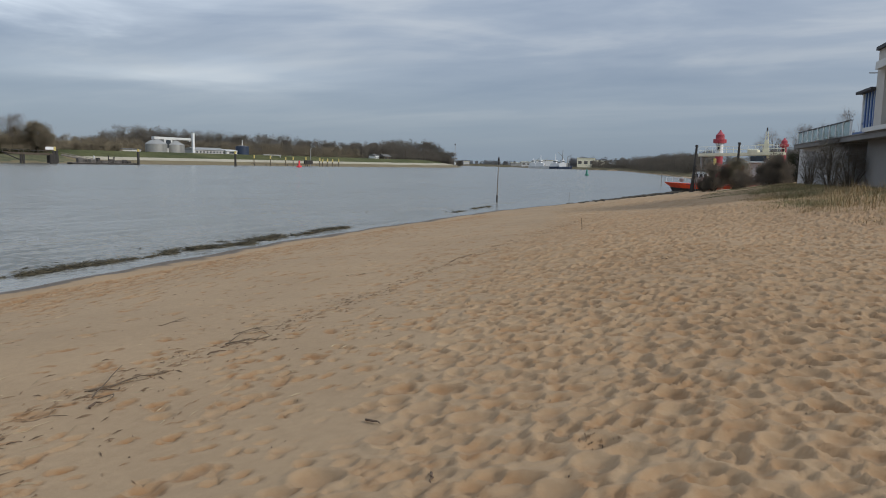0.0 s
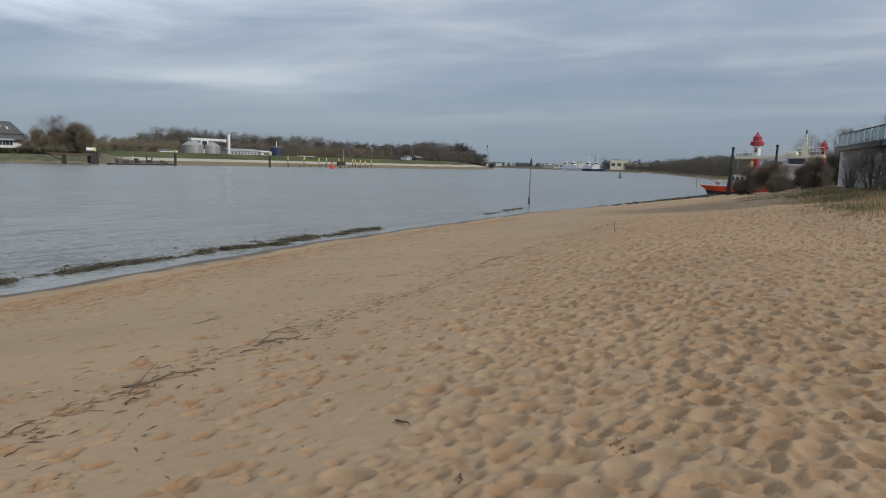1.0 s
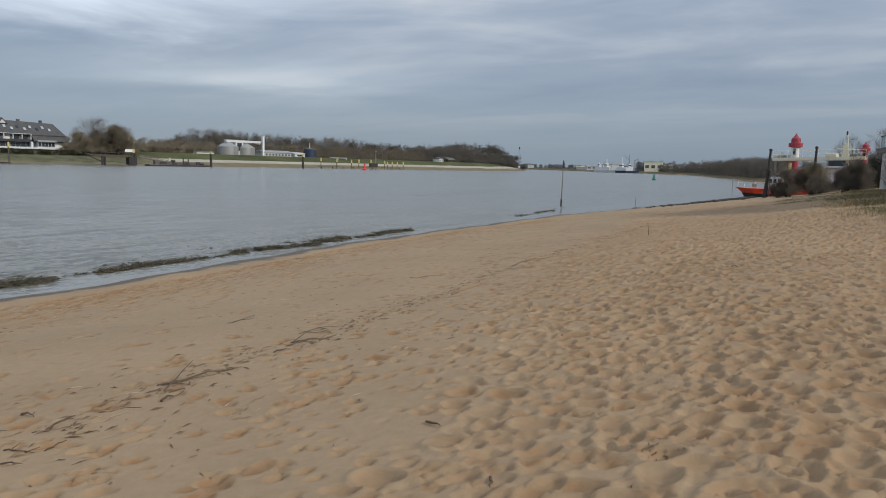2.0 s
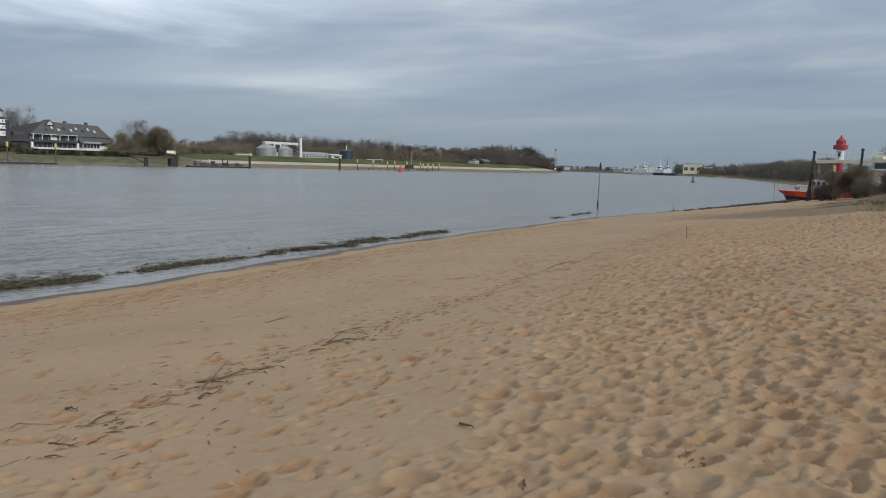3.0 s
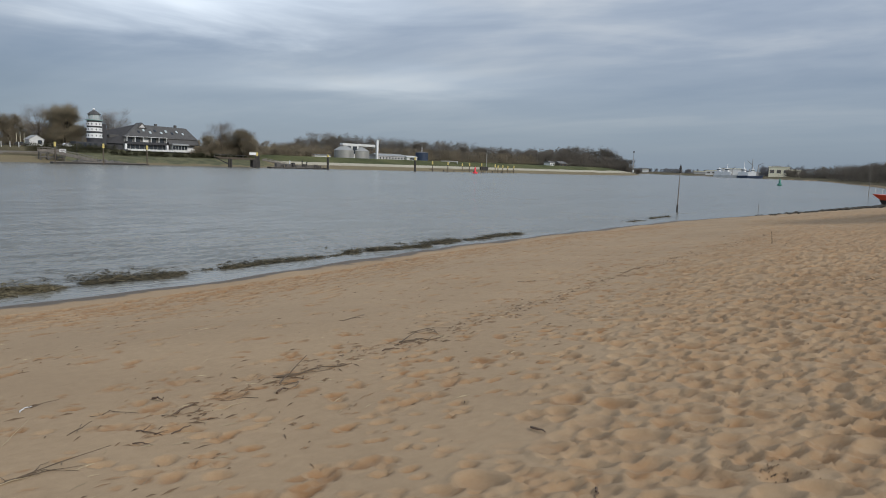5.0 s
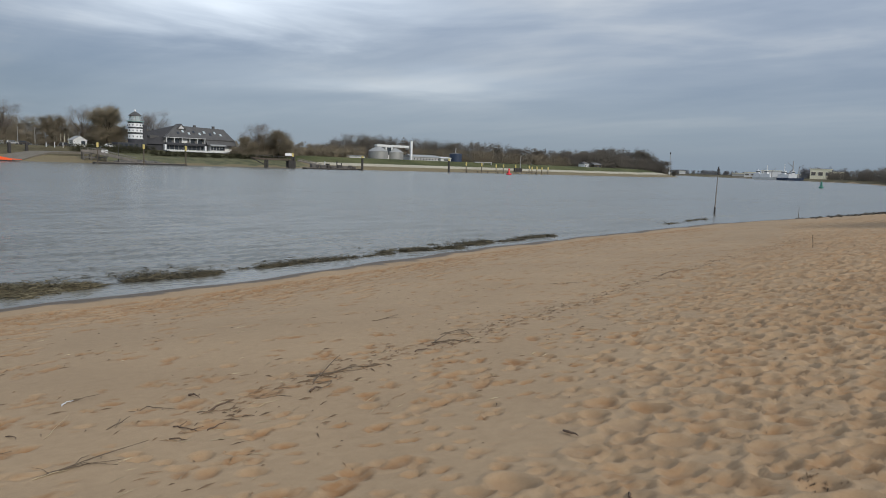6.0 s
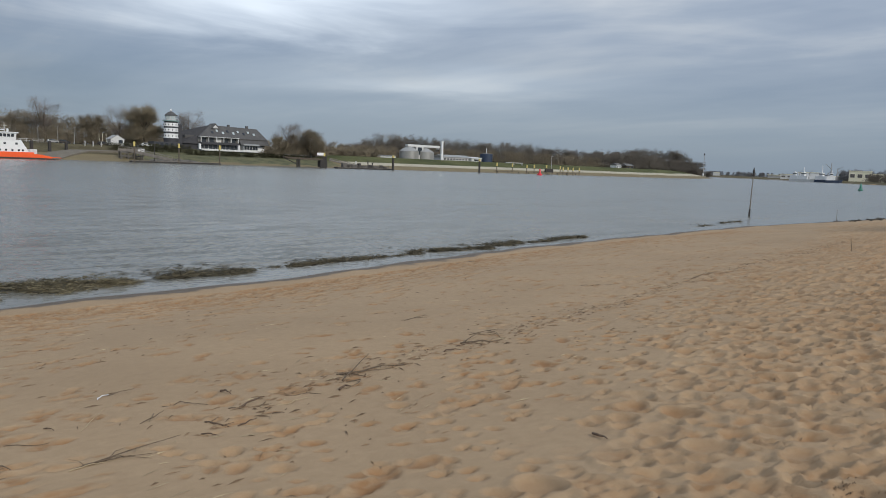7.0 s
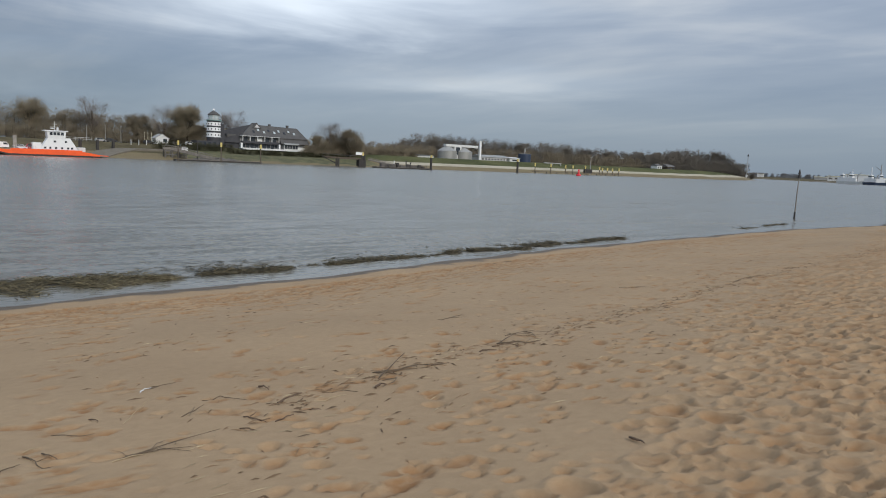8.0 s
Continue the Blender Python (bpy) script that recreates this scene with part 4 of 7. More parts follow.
def hedge(x, y0, y1, h, seed, label):
    rng = np.random.default_rng(seed)
    n = int(abs(y1 - y0) * 5)
    ys = rng.uniform(y0, y1, n)
    c = np.stack([np.full(n, x) + rng.normal(0, 0.6, n), ys, np.array([gz(x, y) for y in ys]) + rng.uniform(0.05, 0.8, n) * h], 1)
    v = twig_fan(rng, c, np.full(n, 0.36 * h), n * 90, 0.5, 0.11, 0.4)
    ob = big_mesh("hedge", v, np.arange(len(v)).reshape(-1, 3), HEDGE)
    return tagged(ob, label, "hedge", kind="stuff")


hedge(-303, 90, 124, 3.2, 3, "dark clipped hedge on top of the bank")
hedge(-299, 120, 176, 2.0, 4, "dark hedge in front of the hotel terrace")


# ---------- small house, tower and hotel ----------
def build_small_house():
    ob = thing("small_house", pose(-314, 97.3, 6.2), "small off-white gabled house behind the hedge", "house")
    part("wall", Geo().prism([(-2.6, 0), (2.6, 0), (2.6, 2.6), (0, 4.1), (-2.6, 2.6)], "x", -6, 0), OFFWHITE, ob)
    for s in (-1, 1):
        part("roof", Geo().prism([(s * 3.0, 2.45), (0, 4.25), (0, 4.05), (s * 3.0, 2.25)], "x", -6.3, 0.15), GREY, ob)
    part("window", Geo().box(0.0, 0.06, 0.4, 2.0, 0.7, 2.2), WINDOW, ob)
    part("door", Geo().box(0.0, 0.06, -1.8, -0.9, 0.0, 2.0), OFFWHITE, ob)


build_small_house()


def build_tower():
    ob = thing("observation_tower", pose(-312, 118.5, 6.1), "white round tower with dark bands and a glazed lantern", "tower")
    part("base", Geo().box(-3.6, 3.2, -8.5, 3.4, -0.3, 2.4, c=0.1), DARKWALL, ob, "dark low base with windows")
    for y in (-7.4, -5.6, -3.6, -1.4, 1.2):
        part("window", Geo().box(3.18, 3.26, y, y + 1.2, 0.5, 1.9), WINDOW, ob)
    part("shaft", Geo().lathe(0, 0, [(2.2, 2.95), (11.2, 2.75)], 16), DARKWALL, ob, "dark clad shaft")
    for z0, z1 in ((4.1, 6.0), (6.8, 8.3), (9.0, 10.5)):
        band = part("band", Geo().lathe(0, 0, [(z0, 3.02), (z1, 2.96)], 24), WHITE, ob, "white window band")
        for k in range(12):
            a = math.pi * (k / 6 + 0.125)
            zc = (z0 + z1) / 2
            p = Geo().box(2.75, 3.04, -0.16, 0.16, zc - 0.32, zc + 0.32)
            q = part("window", p, WINDOW, band)
            q.rotation_euler = (0, 0, a)
    part("gallery", Geo().lathe(0, 0, [(11.1, 2.9), (11.2, 3.4), (11.5, 3.4), (11.55, 3.0)], 24), COPPER, ob, "grey-green gallery ring")
    g = Geo()
    for k in range(12):
        a = 2 * math.pi * k / 12
        g.tube([(3.25 * math.cos(a), 3.25 * math.sin(a), 11.5), (3.25 * math.cos(a), 3.25 * math.sin(a), 12.4)], 0.04, 4)
    ring = [(3.25 * math.cos(a), 3.25 * math.sin(a), 12.4) for a in np.linspace(0, 2 * math.pi, 25)]
    g.tube(ring, 0.04, 4)
    part("railing", g, ALU, ob)
    part("lantern", Geo().lathe(0, 0, [(11.5, 2.1), (13.7, 2.1)], 12), LIGHTPLASTER, ob, "pale glazed lantern room")
    for k in range(8):
        a = 2 * math.pi * k / 8
        q = part("pane", Geo().box(1.95, 2.16, -0.6, 0.6, 12.0, 13.5), LANTERN, ob)
        q.rotation_euler = (0, 0, a)
    part("roof", Geo().lathe(0, 0, [(13.6, 2.6), (13.85, 2.55), (15.0, 1.1), (15.4, 0.3)], 16), SLATE, ob, "dark conical roof")
    part("finial", Geo().lathe(0, 0, [(15.3, 0.15), (15.8, 0.5), (16.3, 0.15)], 10), WHITE, ob)
    part("annex", Geo().box(-3.0, 1.2, 2.2, 4.4, -0.2, 10.2, c=0.1), DARKWALL, ob, "dark stair annex")


build_tower()


def build_hotel():
    ob = thing("hotel", pose(-312, 122.5, 6.1), "long dark-roofed riverside hotel with white balconies", "hotel")
    # main range
    # shade on the pale walls is put into a greyer plaster
    wall = part("wall", Geo().box(-12, 0, 8, 40, -0.4, 5.6), PLASTER, ob, "pale plastered walls, greyed for shade")
    ring0 = [(1.2, 8.0, 5.1), (1.2, 40.6, 5.1), (-13, 40.6, 5.1), (-13, 8.0, 5.1)]
    ring1 = [(1.2, 8.0, 5.35), (1.2, 40.6, 5.35), (-13, 40.6, 5.35), (-13, 8.0, 5.35)]
    ring2 = [(-5.0, 15.5, 11.0), (-5.0, 38.2, 10.4), (-6.6, 38.2, 10.4), (-6.6, 15.5, 11.0)]
    roof = part("roof", Geo().loft([ring0, ring1, ring2]), SLATE, ob, "big dark hipped roof")
    part("dormer", Geo().prism([(15.0, 9.4), (17.2, 11.8), (19.4, 9.4)], "x", -9, -3.0), SLATE, ob, "small gable on the ridge")
    part("gable_front", Geo().prism([(15.9, 9.6), (17.2, 11.1), (18.5, 9.6)], "x", -3.0, -2.9), LIGHTPLASTER, ob, "pale gable panel")
    parapet = part("terrace_parapet", Geo().box(4.6, 4.85, 7.4, 35.5, -0.5, 0.25, c=0.04), OFFWHITE, ob, "white terrace parapet")
    part("terrace", Geo().box(0, 4.6, 7.4, 40, -0.6, -0.02), GREY, ob)
    for k in range(10):
        part("parapet_post", Geo().box(4.55, 4.9, 7.4 + k * 3.1, 7.7 + k * 3.1, -0.5, 0.4), OFFWHITE, parapet)
    part("lower_roof", Geo().prism([(2.9, 2.9), (0.6, 5.4), (-2, 5.4), (-2, 2.7), (2.9, 2.7)], "y", 26.6, 40.8), SLATE, ob, "lower dark roof over the terrace")
    # balcony storey; shade is put into the dark front and duller whites
    balcony = part("balcony", Geo().box(0, 1.7, 8.4, 26.2, 2.3, 3.3, c=0.05), DARKWALL, ob, "balcony front darkened for shade")
    part("balcony_roof", Geo().box(-0.2, 1.9, 8.2, 26.4, 5.4, 5.58, c=0.05), OFFWHITE, ob, "white balcony fascia")
    for k in range(6):
        y = 8.6 + k * 3.48
        part("pillar", Geo().box(1.3, 1.7, y - 0.14, y + 0.14, 3.3, 5.4), OFFWHITE, balcony)
    for k in range(5):
        y = 8.6 + k * 3.48
        part("window", Geo().box(0.02, 0.1, y + 0.5, y + 2.9, 3.3, 5.2), BLIND if k == 2 else WINDOW, wall)
    # ground floor glazing and terrace
    for k in range(9):
        y = 8.8 + k * 2.0
        part("window", Geo().box(0.02, 0.1, y, y + 1.7, 0.2, 2.1), WINDOW, wall)
    part("corner_pillar", Geo().box(0.2, 1.8, 7.7, 8.5, -0.3, 2.4), WHITE, ob)
    part("corner_pillar", Geo().box(0.2, 1.8, 25.9, 26.7, -0.3, 2.4), WHITE, ob)
    garden = part("winter_garden", Geo().box(0, 3.0, 28, 35, -0.3, 2.55), OFFWHITE, ob, "white framed winter garden")
    part("winter_garden_roof", Geo().prism([(2.95, 3.2), (4.2, 2.6), (4.2, 2.5), (2.95, 2.7)], "y", 27.7, 35.3), GALV, ob)
    for k in range(5):
        part("pane", Geo().box(3.0, 3.06, 28.2 + k * 1.35, 29.35 + k * 1.35, 0.6, 2.3), WINDOW, garden)
    part("side_wall", Geo().box(0, 0.9, 35.5, 39.8, -0.3, 2.3), WHITE, ob)
    for k in range(9):
        y = 14.5 + k * 2.5
        z = 8.0 if k % 2 else 7.2
        x = 1.25 - (z - 5.35) * 6.2 / 5.45
        part("skylight", Geo().add([(x + 0.1, y, z), (x + 0.1, y + 0.9, z), (x - 0.9, y + 0.9, z + 1.0), (x - 0.9, y, z + 1.0), (x - 0.2, y, z), (x - 0.2, y + 0.9, z), (x - 1.2, y + 0.9, z + 1.0), (x - 1.2, y, z + 1.0)], [(0, 1, 2, 3), (0, 4, 5, 1), (1, 5, 6, 2), (2, 6, 7, 3), (3, 7, 4, 0)]), LANTERN if k % 3 else WINDOW, roof)
    for y in (24.0, 33.0):
        part("chimney", Geo().box(-6.3, -5.2, y, y + 1.0, 10.2, 11.6, c=0.06), SLATE, roof)
    # lower wing towards the tower
    wing = part("wing_roof", Geo().loft([[(0.6, 0.6, 2.3), (-5.0, 0.6, 7.0), (-7.0, 0.6, 7.0), (-12.5, 0.6, 2.3)], [(0.6, 15.4, 2.3), (-5.0, 15.4, 10.9), (-7.0, 15.4, 10.9), (-12.5, 15.4, 2.3)]]), BLACKROOF, ob, "near-black wing roof")
    part("wing_wall", Geo().box(-12, -0.2, 1.0, 8.0, -0.4, 2.5), DARKWALL, ob)
    for k in range(3):
        part("skylight", Geo().box(-2.4, -1.6, 2.0 + k * 2.3, 3.2 + k * 2.3, 5.3, 5.8), WINDOW, wing)
    part("dormer", Geo().prism([(-1.5, 3.8), (-1.5, 6.0), (-5, 6.3), (-5, 3.8)], "y", 2.6, 6.6), SLATE, ob)


build_hotel()
car(pose(-311, 108, 6.15, 0, 0, 90), 4.2, 1.5, WHITE, "parked white car below the tower", "cars parked at the landing")


# ---------- jetties and river marks ----------
def pile(x, y, top, label, group, r=0.42, cap=1.6, slim=True):
    ob = thing("mooring_pile", pose(x, y, 0), label, "mooring pile", group)
    part("shaft", Geo().lathe(0, 0, [(-3, r * (0.85 if slim else 1.05)), (top - cap, r * (0.8 if slim else 1.0))], 12), BROWNSHAFT if slim else STEEL_DARK, ob, "weathered dark shaft")
    part("cap", Geo().lathe(0, 0, [(top - cap, r * (1.45 if slim else 1.05)), (top - 0.1, r * (1.42 if slim else 1.0)), (top, r * 0.9)], 12), YELLOW, ob, "yellow painted head")
    return ob


for y in (89.0, 105.1, 121.0):
    pile(-269, y, 7.4, "dark steel mooring pile with yellow head", "piles of the boat landing", 0.27, 1.6)


def pontoon(x, y0, y1, label, wid=3.0):
    ob = thing("pontoon", pose(x, y0, 0), label, "pontoon", "pontoons on the far bank")
    L = y1 - y0
    part("float", Geo().box(-wid / 2, wid / 2, 0, L, -0.5, 0.55, c=0.1), STEEL_DARK, ob, "dark steel float")
    n = int(L / 2.0)
    for k in range(n):
        part("plank", Geo().box(-wid / 2 - 0.05, wid / 2 + 0.05, k * L / n + 0.03, (k + 1) * L / n - 0.03, 0.55, 0.68), TIMBER, ob)
    return ob


pontoon(-270.5, 88.2, 121.6, "long low pontoon between yellow-headed piles")


def gangway(name, a, b_, wid, label, rail=1.1):
    a, b_ = Vector(a), Vector(b_)
    d = b_ - a
    ob = thing(name, Matrix.Translation(a), label, "gangway", "gangways on the far bank")
    side = Vector((-d.y, d.x, 0)).normalized() * wid / 2
    up = Vector((0, 0, 0.12))
    z = Vector((0, 0, 0))
    g = Geo().add([side, -side, d - side, d + side, side + up, -side + up, d - side + up, d + side + up], [(3, 2, 1, 0), (4, 5, 6, 7), (0, 1, 5, 4), (1, 2, 6, 5), (2, 3, 7, 6), (3, 0, 4, 7)])
    part("walkway", g, GREYTIMBER, ob)
    for s in (1, -1):
        g = Geo()
        n = max(3, int(d.length / 1.6))
        for k in range(n + 1):
            p = s * side + d * (k / n)
            g.tube([p, p + Vector((0, 0, rail))], 0.05, 4)
        g.tube([s * side + Vector((0, 0, rail)), s * side + d + Vector((0, 0, rail))], 0.06, 4)
        g.tube([s * side + Vector((0, 0, rail / 2)), s * side + d + Vector((0, 0, rail / 2))], 0.05, 4)
        part("railing", g, TIMBER, ob)
        e0, e1 = Vector((0, 0, 0.15)), Vector((0, 0, rail * 0.62))
        t = Vector((0, 0, 0)) + side.normalized() * 0.03 * s
        q = [s * side + e0, s * side + d + e0, s * side + d + e1, s * side + e1]
        g = Geo().add([p for p in q] + [p + t for p in q], [(0, 1, 2, 3), (7, 6, 5, 4), (0, 4, 5, 1), (1, 5, 6, 2), (2, 6, 7, 3), (3, 7, 4, 0)])
        part("side_panel", g, TIMBER, ob)
    return ob


gangway("gangway", (-284, 91, 3.9), (-271, 103, 0.75), 1.8, "weathered gangway down to the pontoon", 1.7)
gangway("gangway", (-284, 88.5, 3.9), (-284, 97, 3.9), 2.2, "timber landing platform on the bank", 1.5)
ob = thing("trestle", pose(-283, 88.5, 0), "dark timber trestle under the landing platform", "trestle")
for y in (0.3, 2.9, 5.6, 8.2):
    part("post", Geo().tube([(0, y, -0.5), (0, y, 3.9)], 0.22, 8), GREYTIMBER, ob)
    part("post", Geo().tube([(-2, y, 0.5), (-2, y, 3.9)], 0.22, 8), GREYTIMBER, ob)
for z in (1.9, 3.4):
    part("beam", Geo().box(-0.1, 0.25, 0, 8.5, z, z + 0.45, c=0.04), GREYTIMBER, ob)
for y in (0.3, 2.9, 5.6):
    part("brace", Geo().tube([(0.1, y, 1.2), (0.1, y + 2.6, 3.6)], 0.12, 6), GREYTIMBER, ob)
ob = thing("noticeboard", pose(-281, 95.5, 2.8), "pale noticeboard at the gangway", "sign")
part("board", Geo().box(-0.05, 0.05, -1.2, 1.2, 0.9, 2.2, c=0.02), OFFWHITE, ob)
for s in (-1, 1):
    part("post", Geo().tube([(0, s, -0.8), (0, s, 1.0)], 0.06), STEEL_DARK, ob)
ob = thing("mast", pose(-276, 98.6, 0.2), "dark lamp mast on the boat landing", "mast")
part("pole", Geo().tube([(0, 0, -1), (0, 0, 7.6)], [0.16, 0.1]), STEEL_DARK, ob)
part("lamp_head", Geo().box(-0.5, 0.2, -0.2, 0.2, 7.5, 7.8, c=0.05), STEEL_DARK, ob)


def build_bridge_jetty():
    ob = thing("jetty", pose(-270, 149, 0), "dark timber jetty with a trestle bridge", "jetty")
    part("deck", Geo().prism([(0, 4.35), (4, 4.15), (19.3, 3.95), (19.3, 3.35), (6.5, 3.25), (2, 3.6)], "x", -2.0, 0.2), PILEWOOD, ob, "dark weathered deck")
    for y in (6.6, 7.6):
        part("pile", Geo().tube([(-0.1, y, -2), (-0.1, y, 3.5)], 0.42, 8), STEEL_DARK, ob)
    for y in (18.0, 19.2, 20.4):
        part("pile", Geo().tube([(-0.1, y, -2), (-0.1, y, 5.2 if y > 19 else 3.6)], 0.5, 8), STEEL_DARK, ob)
    part("brace", Geo().tube([(0, 0.5, 3.7), (0, 6.6, 1.2)], 0.2, 5), STEEL_DARK, ob)
    part("brace", Geo().box(-2, 0.3, 17.6, 21.0, 0.3, 3.2), STEEL_DARK, ob)
    g = Geo()
    for k in range(11):
        g.tube([(0.1, k * 1.9, 3.7), (0.1, k * 1.9, 4.9)], 0.05, 4)
    g.tube([(0.1, 0, 5.1), (0.1, 19, 4.8)], 0.06, 4)
    part("railing", g, GREYTIMBER, ob)
    part("sign", Geo().box(0.3, 0.4, 15.8, 19.0, 5.3, 6.4, c=0.02), WHITE, ob, "white rectangular sign")
    part("sign", Geo().box(0.3, 0.4, 19.1, 19.9, 5.0, 6.5, c=0.02), YELLOW, ob, "yellow sign panel")
    part("sign_post", Geo().tube([(0.2, 19.6, 0), (0.2, 19.6, 6.5)], 0.16, 6), STEEL_DARK, ob)


build_bridge_jetty()
gangway("gangway", (-271, 172, 3.2), (-268, 186, 0.7), 1.6, "inclined gangway onto the long pontoon")
rng = np.random.default_rng(77)
heap = Geo()
for k in range(150):
    y = rng.uniform(99, 119)
    d = rng.uniform(1.0, 9.0) * (1 - abs(y - 108) / 16)
    q = rng.uniform(0.25, 0.75)
    x0 = -278 - d
    heap.box(x0 - q, x0 + q, y - q * rng.uniform(0.6, 1.6), y + q, gz(x0, y) - 0.3, gz(x0, y) + q * rng.uniform(0.3, 0.9), c=q * 0.25)
tagged(mesh_object("stone_heap", heap, GREYTIMBER), "grey stones and driftwood heaped on the bank", "stones", kind="stuff")
deck = pontoon(-266, 172, 201.5, "low dark pontoon beyond the jetty", 3.4)
for k in range(12):
    part("stanchion", Geo().tube([(1.5, 3 + k * 2.2, 0.6), (1.5, 3 + k * 2.2, 1.7)], 0.08, 5), GREYTIMBER, deck)
for z in (1.15, 1.7):
    part("rail", Geo().box(1.45, 1.55, 3, 27.2, z - 0.06, z + 0.06), GREYTIMBER, deck)
for y, w, h in ((3.2, 2.2, 1.7), (5.6, 1.6, 1.2), (8.4, 2.4, 1.3), (11.6, 1.0, 1.9), (13.4, 2.8, 0.8), (17.2, 1.8, 1.4), (19.4, 3.0, 0.9), (23.6, 1.2, 1.3), (25.4, 1.4, 0.7)):
    part("deck_box", Geo().box(-0.9, 0.7, y, y + w, 0.68, 0.68 + h, c=0.06), STEEL_DARK if w < 2 else GREYTIMBER, deck)
for y, h in ((183, 2.8), (189.5, 3.0), (192, 2.4)):
    ob = thing("bollard", pose(-267, y, 0.6), "small post on the pontoon", "bollard", "fittings on the pontoon")
    part("shaft", Geo().lathe(0, 0, [(0, 0.25), (h - 0.5, 0.22), (h - 0.4, 0.35), (h, 0.3)], 8), OFFWHITE if y < 185 else STEEL_DARK, ob)
pile(-262, 199.8, 6.6, "thick black mooring pile with yellow head", "single piles in the river", 0.5, 1.1, False)
pile(-262, 254, 7.0, "thick black mooring pile with yellow head", "single piles in the river", 0.5, 1.3, False)
for y, h in ((274.5, 5.5), (286.4, 5.4), (298, 5.0), (304, 5.2), (314.3, 5.3), (326.4, 5.0), (329, 4.4), (333.4, 4.6), (338, 4.4), (343.8, 4.6)):
    pile(-270, y, h, "slim pile with yellow head along the quay", "piles along the old quay", 0.27, 1.7)
ob = thing("quay_walkway", pose(-271, 296, 0), "low dark timber walkway between the slim piles", "jetty")
part("beam", Geo().box(-0.8, 0.3, -22, 48, 0.9, 1.15, c=0.05), BROWNSHAFT, ob)
for k in range(9):
    part("pile", Geo().tube([(0, -20 + k * 8.2, -2), (0, -20 + k * 8.2, 1.2)], 0.22, 6), STEEL_DARK, ob)
part("hut", Geo().box(-1.5, 0.5, 19.5, 25, 1.3, 3.4, c=0.1), STEEL_DARK, ob, "dark little shelter")
ob = thing("mast", pose(-273, 322, 1.0), "grey lamp mast on the quay", "mast")
part("pole", Geo().tube([(0, 0, -1), (0, 0, 9.2)], [0.22, 0.12]), GREY, ob)
part("lamp_head", Geo().box(-0.3, 0.9, -0.2, 0.2, 9.1, 9.4, c=0.05), GREY, ob)


def buoy(x, y, paint, label, s=1.0, top="can"):
    ob = thing("buoy", pose(x, y, 0), label, "buoy")
    w = 1.0 if top == "can" else 0.72
    part("float", Geo().lathe(0, 0, [(-0.6, 0.9 * s * w), (0.25 * s, 1.25 * s * w), (0.6 * s, 1.2 * s * w), (0.75 * s, 0.8 * s * w)], 16), paint, ob)
    part("tower", Geo().lathe(0, 0, [(0.7 * s, 0.55 * s), (2.0 * s, 0.32 * s)], 8), paint, ob)
    if top == "can":
        part("topmark", Geo().lathe(0, 0, [(2.05 * s, 0.4 * s), (2.75 * s, 0.4 * s)], 10), paint, ob)
    else:
        part("topmark", Geo().lathe(0, 0, [(2.0 * s, 0.5 * s), (2.9 * s, 0.05 * s)], 10), paint, ob)
    part("lantern", Geo().lathe(0, 0, [(2.75 * s, 0.12 * s), (3.1 * s, 0.1 * s)], 8), paint, ob)
    return ob


buoy(-236, 270, BUOY_RED, "bright red can buoy on the river", 1.05)
buoy(-90.6, 266, GREEN, "dark green conical buoy on the river", 0.85, "cone")

ob = thing("beacon_pole", pose(-29.1, 60.6, 0), "thin weathered stake with a dark topmark standing in the water", "beacon")
part("pole", Geo().tube([(-0.05, 0, -1), (-0.01, 0, 2.2), (0.03, 0.02, 3.75)], [0.06, 0.045, 0.03], 8), TIMBER, ob)
part("sleeve", Geo().lathe(-0.04, 0, [(-0.2, 0.09), (0.6, 0.075)], 8), STEEL_DARK, ob, "dark wet sleeve at the waterline")
part("topmark", Geo().lathe(0.03, 0.02, [(3.4, 0.04), (3.45, 0.11), (3.65, 0.08), (3.7, 0.04), (3.75, 0.12), (4.15, 0.02)], 10), STEEL_DARK, ob, "dark double-cone topmark")
ob = thing("beacon_pole", pose(-36.5, 155, 0), "thin distant stake in the shallows", "beacon")
part("pole", Geo().tube([(0, 0, -1), (0, 0, 2.6)], 0.06), TIMBER, ob)
ob = thing("stake", pose(-7.95, 23.1, 1.22), "thin upright stick in the sand", "stake")
part("stick", Geo().tube([(0.01, 0, -0.15), (0.0, 0.0, 0.2), (-0.035, 0, 0.48)], [0.011, 0.010, 0.006], 6), DRIFT, ob)
ob = thing("stake", pose(-23.2, 63.5, 0.0), "thin upright stick at the water's edge", "stake")
part("stick", Geo().tube([(0, 0, -0.3), (0, 0, 0.95)], [0.02, 0.012], 6), DRIFT, ob)
ob = thing("light_mast", pose(-318, 572, 2.6), "tall slim grey light mast at the river bend", "mast")
part("pole", Geo().tube([(0, 0, -1), (0, 0, 17)], [0.34, 0.2], 8), GREY, ob)
part("lantern", Geo().lathe(0, 0, [(17, 0.55), (18.2, 0.55), (18.6, 0.25)], 10), STEEL_DARK, ob)
part("cabinet", Geo().box(-0.6, 0.6, -0.6, 0.6, 0, 1.8, c=0.1), OFFWHITE, ob)


